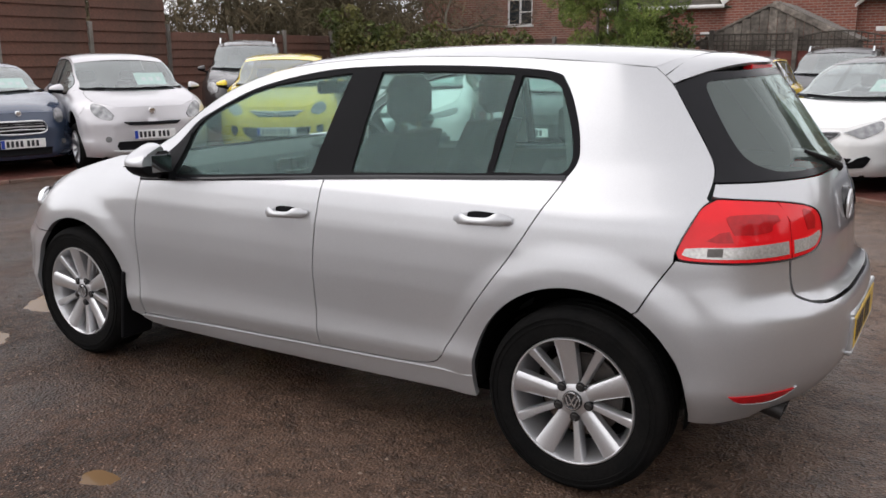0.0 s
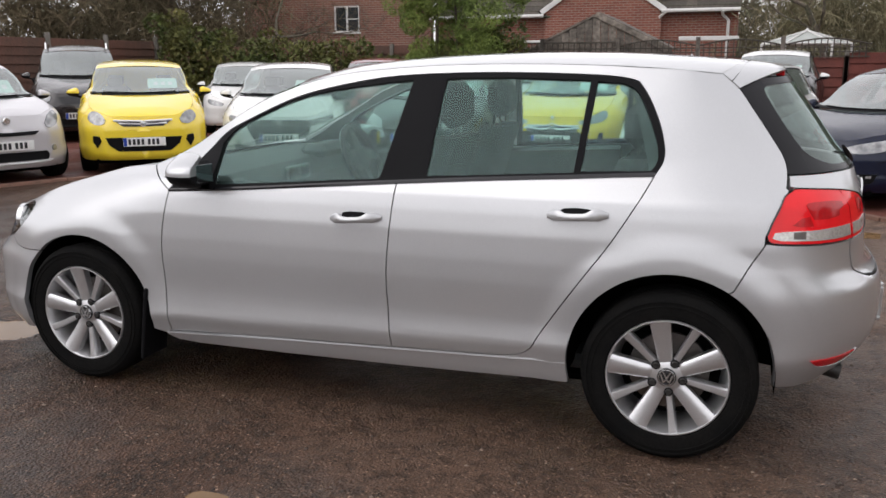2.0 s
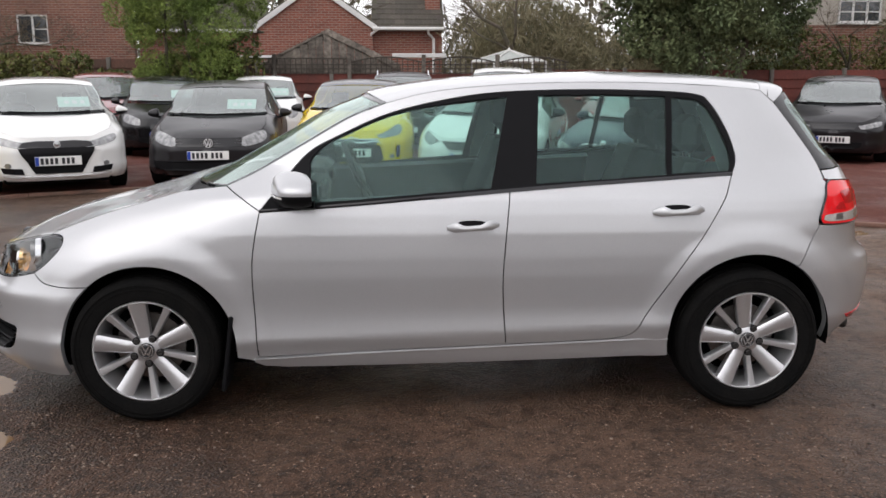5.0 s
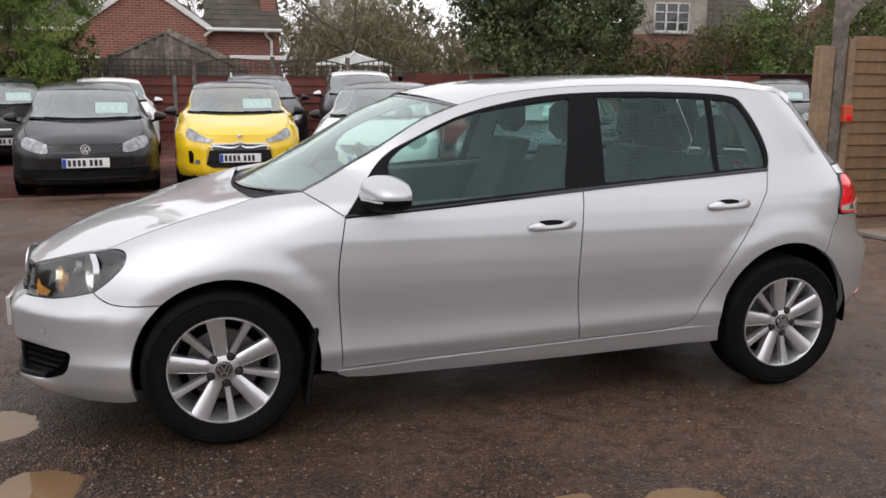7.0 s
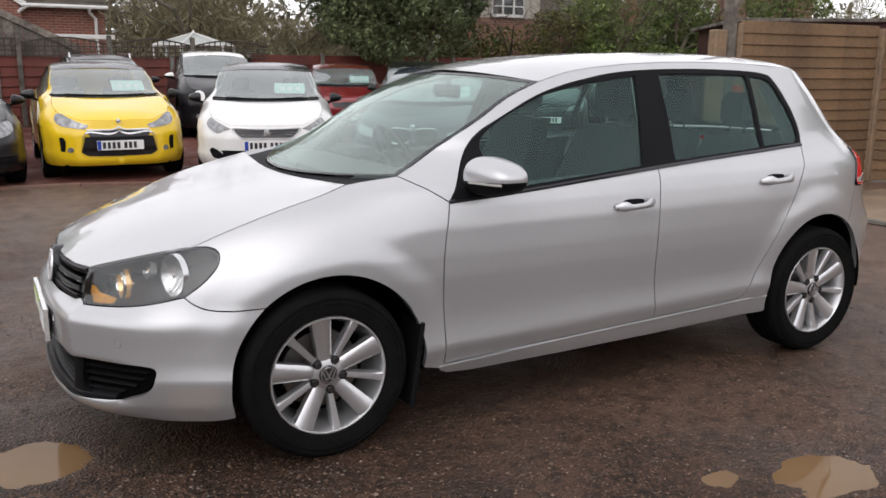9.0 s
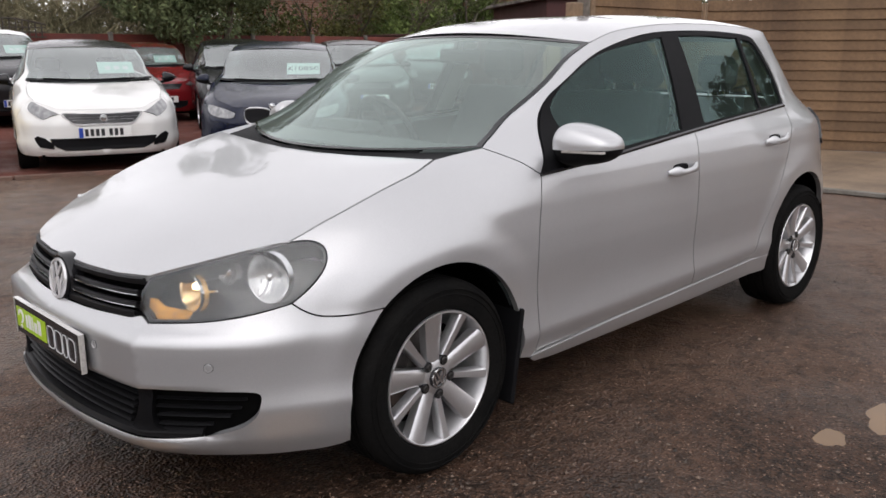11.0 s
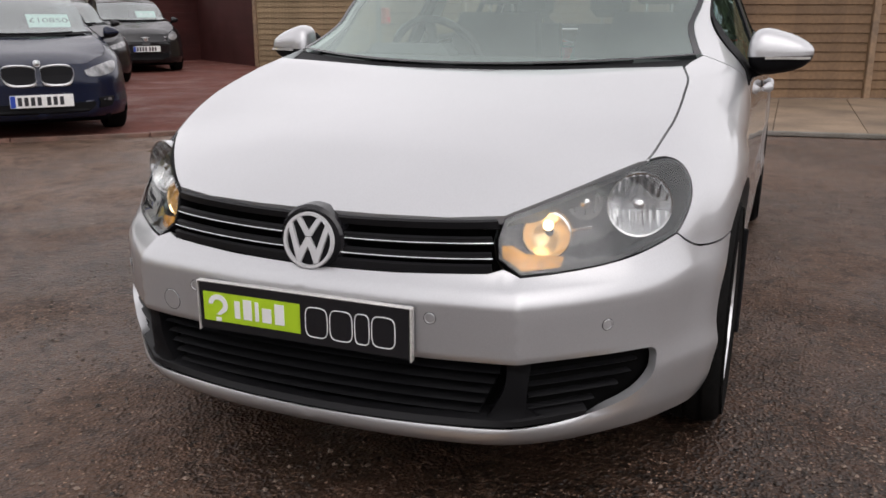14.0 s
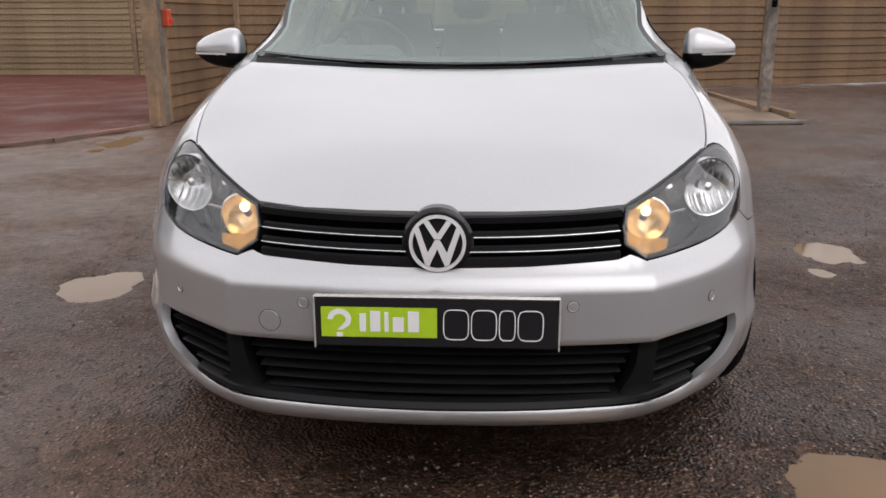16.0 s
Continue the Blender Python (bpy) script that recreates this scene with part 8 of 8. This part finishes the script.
HEDGE = leaf_mat("hedge_leaves", (0.070, 0.090, 0.028), (0.13, 0.115, 0.040))
EVERGREEN = leaf_mat("evergreen_leaves", (0.080, 0.108, 0.052), (0.135, 0.160, 0.075), 0.5)
BAMBOO = leaf_mat("bamboo_leaves", (0.20, 0.255, 0.065), (0.10, 0.15, 0.04))
CONIFER = leaf_mat("conifer_leaves", (0.14, 0.185, 0.055), (0.08, 0.115, 0.035))
BARK = surface("grey_brown_bark", (0.11, 0.088, 0.068), 0.9, vary=0.3, grain=14, stain=3, second=(0.06, 0.065, 0.035), bump=0.5, bump_scale=30)
TWIG = surface("bare_twigs", (0.145, 0.115, 0.082), 0.9, vary=0.3, grain=8, island=0.3)
rnd = random.Random(11)


def blob_centres(n, box_lo, box_hi, r0, r1, fn=None):
    out = []
    while len(out) < n:
        p = [rnd.uniform(a, b) for a, b in zip(box_lo, box_hi)]
        if fn is None or fn(*p):
            out.append((*p, rnd.uniform(r0, r1)))
    return out


def plant(name, label, category, mat_, n, centres, size, seed, stems=(), slim=0.5, droop=0.0):
    t = thing(name, label, category)
    for s in stems:
        part("trunk", Geo().tube(*s), BARK, t)
    o = part("crown", leaves(n, clumps(centres, 1.0), size, seed, droop, slim), mat_, t)
    o["kind"] = "stuff"
    return t


def stems_for(spots, h):
    return [([(x, y, 0), (x + 0.05, y, h * 0.5), (x + rnd.uniform(-0.15, 0.15), y, h)], [0.05, 0.04, 0.02]) for x, y in spots]


hc = []
for x in np.arange(-13.2, -3.4, 0.34):
    topz = 2.05 + 0.28 * math.sin(x * 1.3) + (0.20 if x < -9.8 else -0.45 if x < -6.6 else -0.2)
    for z in np.arange(0.35, topz, 0.42):
        hc.append((x + rnd.uniform(-0.1, 0.1), 15.9 + rnd.uniform(-0.35, 0.3), z + rnd.uniform(-0.1, 0.1), rnd.uniform(0.32, 0.5)))
plant("hedge", "dense green and yellowing ivy hedge in front of the fence", "hedge", HEDGE, 26000, hc, 0.055, 21, stems_for([(-12.5 + i * 1.1, 15.9) for i in range(9)], 1.7), 0.6)
bc = blob_centres(60, (-6.3, 14.9, 0.4), (-3.5, 16.2, 4.0), 0.30, 0.55, lambda x, y, z: abs(x + 4.9) < 1.0 + 0.35 * math.sin(z * 2.2) + 0.1 * z)
plant("bamboo_clump", "feathery yellow-green bamboo clump by the hedge", "bush", BAMBOO, 46000, bc, 0.050, 22, stems_for([(-5.4, 15.5), (-4.9, 15.6), (-4.4, 15.4)], 3.2), 0.22, 0.6)
ec = blob_centres(120, (4.9, 15.3, 1.5), (10.0, 17.8, 7.5), 0.42, 0.8, lambda x, y, z: ((x - 7.35) / 2.55) ** 2 + ((y - 16.6) / 1.4) ** 2 + ((z - 4.3) / 3.1) ** 2 < 1.0)
plant("evergreen_tree", "dark glossy evergreen tree overhanging the fence", "tree", EVERGREEN, 60000, ec, 0.058, 23, [([(7.3, 16.6, 0), (7.25, 16.6, 2.0), (7.5, 16.7, 4.5)], [0.16, 0.13, 0.07]), ([(7.9, 16.5, 0), (8.3, 16.4, 2.2), (8.6, 16.5, 4.0)], [0.10, 0.08, 0.04])], 0.45)
for k, (lo, hi, n) in enumerate((((8.8, 18.0, 0.6), (14.6, 19.6, 2.7), 60), ((15.0, 17.8, 0.6), (20.5, 20.0, 3.4), 60))):
    cc = blob_centres(n, lo, hi, 0.35, 0.65)
    plant("shrubbery", "mixed evergreen shrubs behind the fence", "bush", (HEDGE, CONIFER)[k], 12000, cc, 0.06, 30 + k, stems_for([((lo[0] + hi[0]) / 2, 19)], 1.5))
for k, (x, y, h, r) in enumerate(((19.5, 19.5, 7.5, 1.6), (22.8, 17.5, 8.5, 2.0), (26.5, 15.0, 7.0, 2.4), (16.9, 20.2, 5.5, 1.1))):
    cc = blob_centres(70, (x - r, y - r, 0.8), (x + r, y + r, h), 0.35, 0.7, lambda a, b, c, x=x, y=y, h=h, r=r: math.hypot(a - x, b - y) < r * (1.05 - c / h * 0.8))
    plant("conifer_tree", "yellow-green conifer beyond the boarded fence", "tree", CONIFER, 11000, cc, 0.075, 40 + k, [([(x, y, 0), (x, y, h * 0.9)], [0.15, 0.03])], 0.35, 0.4)


# unseen evergreens added to darken the flank; the car's windows hint at trees there
for k, (x, y, h) in enumerate(((15.2, 0.5, 6.0), (15.8, -4.5, 6.8))):
    cc = blob_centres(50, (x - 2.2, y - 2.4, 1.4), (x + 2.0, y + 2.4, h), 0.5, 0.9, lambda a, b, c, x=x, y=y, h=h: ((a - x) / 2.2) ** 2 + ((b - y) / 2.4) ** 2 + ((c - 0.58 * h) / (0.45 * h)) ** 2 < 1)
    plant("evergreen_tree", "dark evergreen tree beyond the boarded fence", "tree", EVERGREEN, 7000, cc, 0.13, 80 + k, [([(x, y, 0), (x + 0.1, y, h * 0.45), (x, y + 0.2, h * 0.8)], [0.18, 0.12, 0.05])], 0.45)


def bare_tree(label, m, seed, height, spread, lean=0.0, levels=5):
    """A leafless tree: a tapered trunk with limbs, and a crown of fine twigs."""
    r = random.Random(seed)
    limbs, twigs = Geo(), Geo()

    def grow(p, d, length, rad, level):
        pts, cur, dirn = [p], p, d
        k = 4 if level < 3 else 3
        for i in range(k):
            dirn = (dirn + Vector((r.gauss(0, 0.17), r.gauss(0, 0.17), r.gauss(0.05, 0.10)))).normalized()
            cur = cur + dirn * length / k
            pts.append(cur)
        radii = [rad * (1 - 0.5 * i / k) for i in range(k + 1)]
        (limbs if level < 2 else twigs).tube(pts, radii, 7 if level < 2 else (4 if level < 4 else 3), caps=False)
        if level >= levels:
            return
        for i in range(3 if level < 2 else 4 if level < levels - 1 else 5):
            q = pts[r.randint(1 if level else 2, k)]
            side = Vector((r.gauss(0, 1), r.gauss(0, 1), r.gauss(0.15, 0.5))).normalized()
            nd = (dirn * 0.75 + side * spread).normalized()
            grow(q, nd, length * r.uniform(0.55, 0.8), max(0.0045, rad * 0.5 * r.uniform(0.6, 0.95)), level + 1)

    grow(Vector((0, 0, 0)), Vector((lean, 0, 1)).normalized(), height * 0.36, height * 0.015, 0)
    t = thing("bare_tree", label, "tree", m, "bare trees")
    part("trunk", limbs, BARK, t)
    o = part("crown", twigs.mesh("crown", 0), TWIG, t)
    o["kind"] = "stuff"
    return t


t1 = bare_tree("bare spreading winter tree behind the fence", Matrix.Translation((-12.4, 18.2, 0)), 3, 7.0, 0.85, 0.1)
t2 = bare_tree("bare upright winter tree with fine twigs", Matrix.Translation((4.3, 23.0, 0)), 5, 9.0, 0.75)
t3 = bare_tree("bare winter tree with fine twigs beyond the gardens", Matrix.Translation((7.6, 26.5, 0)), 8, 10.0, 0.7)
for src, x, y, rz, k in ((t1, -14.8, 19.0, 140, 1.15), (t1, -6.2, 21.0, 250, 0.8), (t2, -16.5, 21.0, 80, 1.1), (t3, -19.5, 17.5, 10, 1.0), (t2, 9.8, 22.0, 200, 0.9), (t3, 2.5, 31.0, 120, 1.1),
                         (t2, 12.0, 29.0, 30, 1.1), (t3, 15.6, 18.8, 300, 0.75), (t2, 18.3, 18.6, 160, 0.85), (t1, 16.9, 24.0, 40, 1.2), (t3, 22.0, 27.0, 75, 1.1), (t1, 5.6, 33.0, 200, 1.5), (t2, -24.0, 26.0, 200, 1.3), (t3, -4.0, 38.0, 20, 1.3), (t1, 26.0, 20.0, 100, 1.3), (t3, -21.5, 9.5, 260, 1.1), (t2, -19.0, 13.5, 30, 1.0),
                         (t3, 14.6, -9.4, 150, 0.8), (t3, 11.9, 19.0, 210, 0.62), (t2, 13.8, 19.4, 100, 0.6)):
    c = copy_thing(src, Matrix.Translation((x, y, 0)) @ Matrix.Rotation(radians(rz), 4, "Z"))
    c.scale = (k, k, k)


def thicket(label, spots, top, n, size, mat_, seed):
    """A tangle of fine upright twigs and undergrowth along a line on the ground."""
    line = np.array(curve(spots, 6))

    def place(r, k):
        i = r.randint(0, len(line) - 1, k)
        u = r.uniform(0, 1, (k, 1))
        p = line[i] * (1 - u) + line[i + 1] * u
        p = p + r.normal(size=(k, 2)) * 1.0
        wave = 0.75 + 0.25 * np.sin(p[:, 0] * 0.9 + seed) + 0.18 * np.sin(p[:, 1] * 1.7)
        z = 0.1 + top * wave * r.uniform(0, 1, k) ** 0.8
        return np.column_stack([p, z])

    o = part("thicket", leaves(n, place, size, seed, -1.0, 0.035), mat_, None)
    tagged(o, label, "thicket", kind="stuff")


BRUSH = leaf_mat("brown_winter_brush", (0.145, 0.112, 0.072), (0.10, 0.088, 0.052), 0.9)
OLIVE = leaf_mat("olive_winter_brush", (0.25, 0.22, 0.14), (0.18, 0.17, 0.10), 0.9)
thicket("tangled brown winter branches behind the tall fence", [(-20, 6), (-19.2, 9), (-18.5, 12), (-16.5, 18), (-14, 21.5)], 6.0, 34000, 0.42, BRUSH, 71)
thicket("brown twiggy undergrowth behind the hedge", [(-17, 17), (-14.5, 18.4), (-12.6, 18.8), (-11.6, 18.9)], 3.1, 10000, 0.28, BRUSH, 72)
thicket("olive winter scrub beyond the gardens", [(1.9, 25), (5, 26.5), (9, 28), (13, 27)], 4.2, 34000, 0.34, OLIVE, 73)
thicket("olive winter scrub beyond the houses", [(13, 24), (18, 25.5), (24, 25), (31, 20)], 4.6, 30000, 0.36, OLIVE, 74)
cc = []
for i in range(320):
    a = rnd.uniform(-0.4, 3.5)
    d = rnd.uniform(48, 75)
    cc.append((d * math.cos(a), d * math.sin(a), rnd.uniform(0.5, 6.0), rnd.uniform(1.2, 2.6)))
far = part("far_wood", leaves(42000, clumps(cc, 1.0), 0.30, 60), leaf_mat("far_winter_wood", (0.15, 0.135, 0.095), (0.12, 0.125, 0.08)), None)
tagged(far, "hazy brown-green winter woodland in the distance", "woodland", kind="stuff")
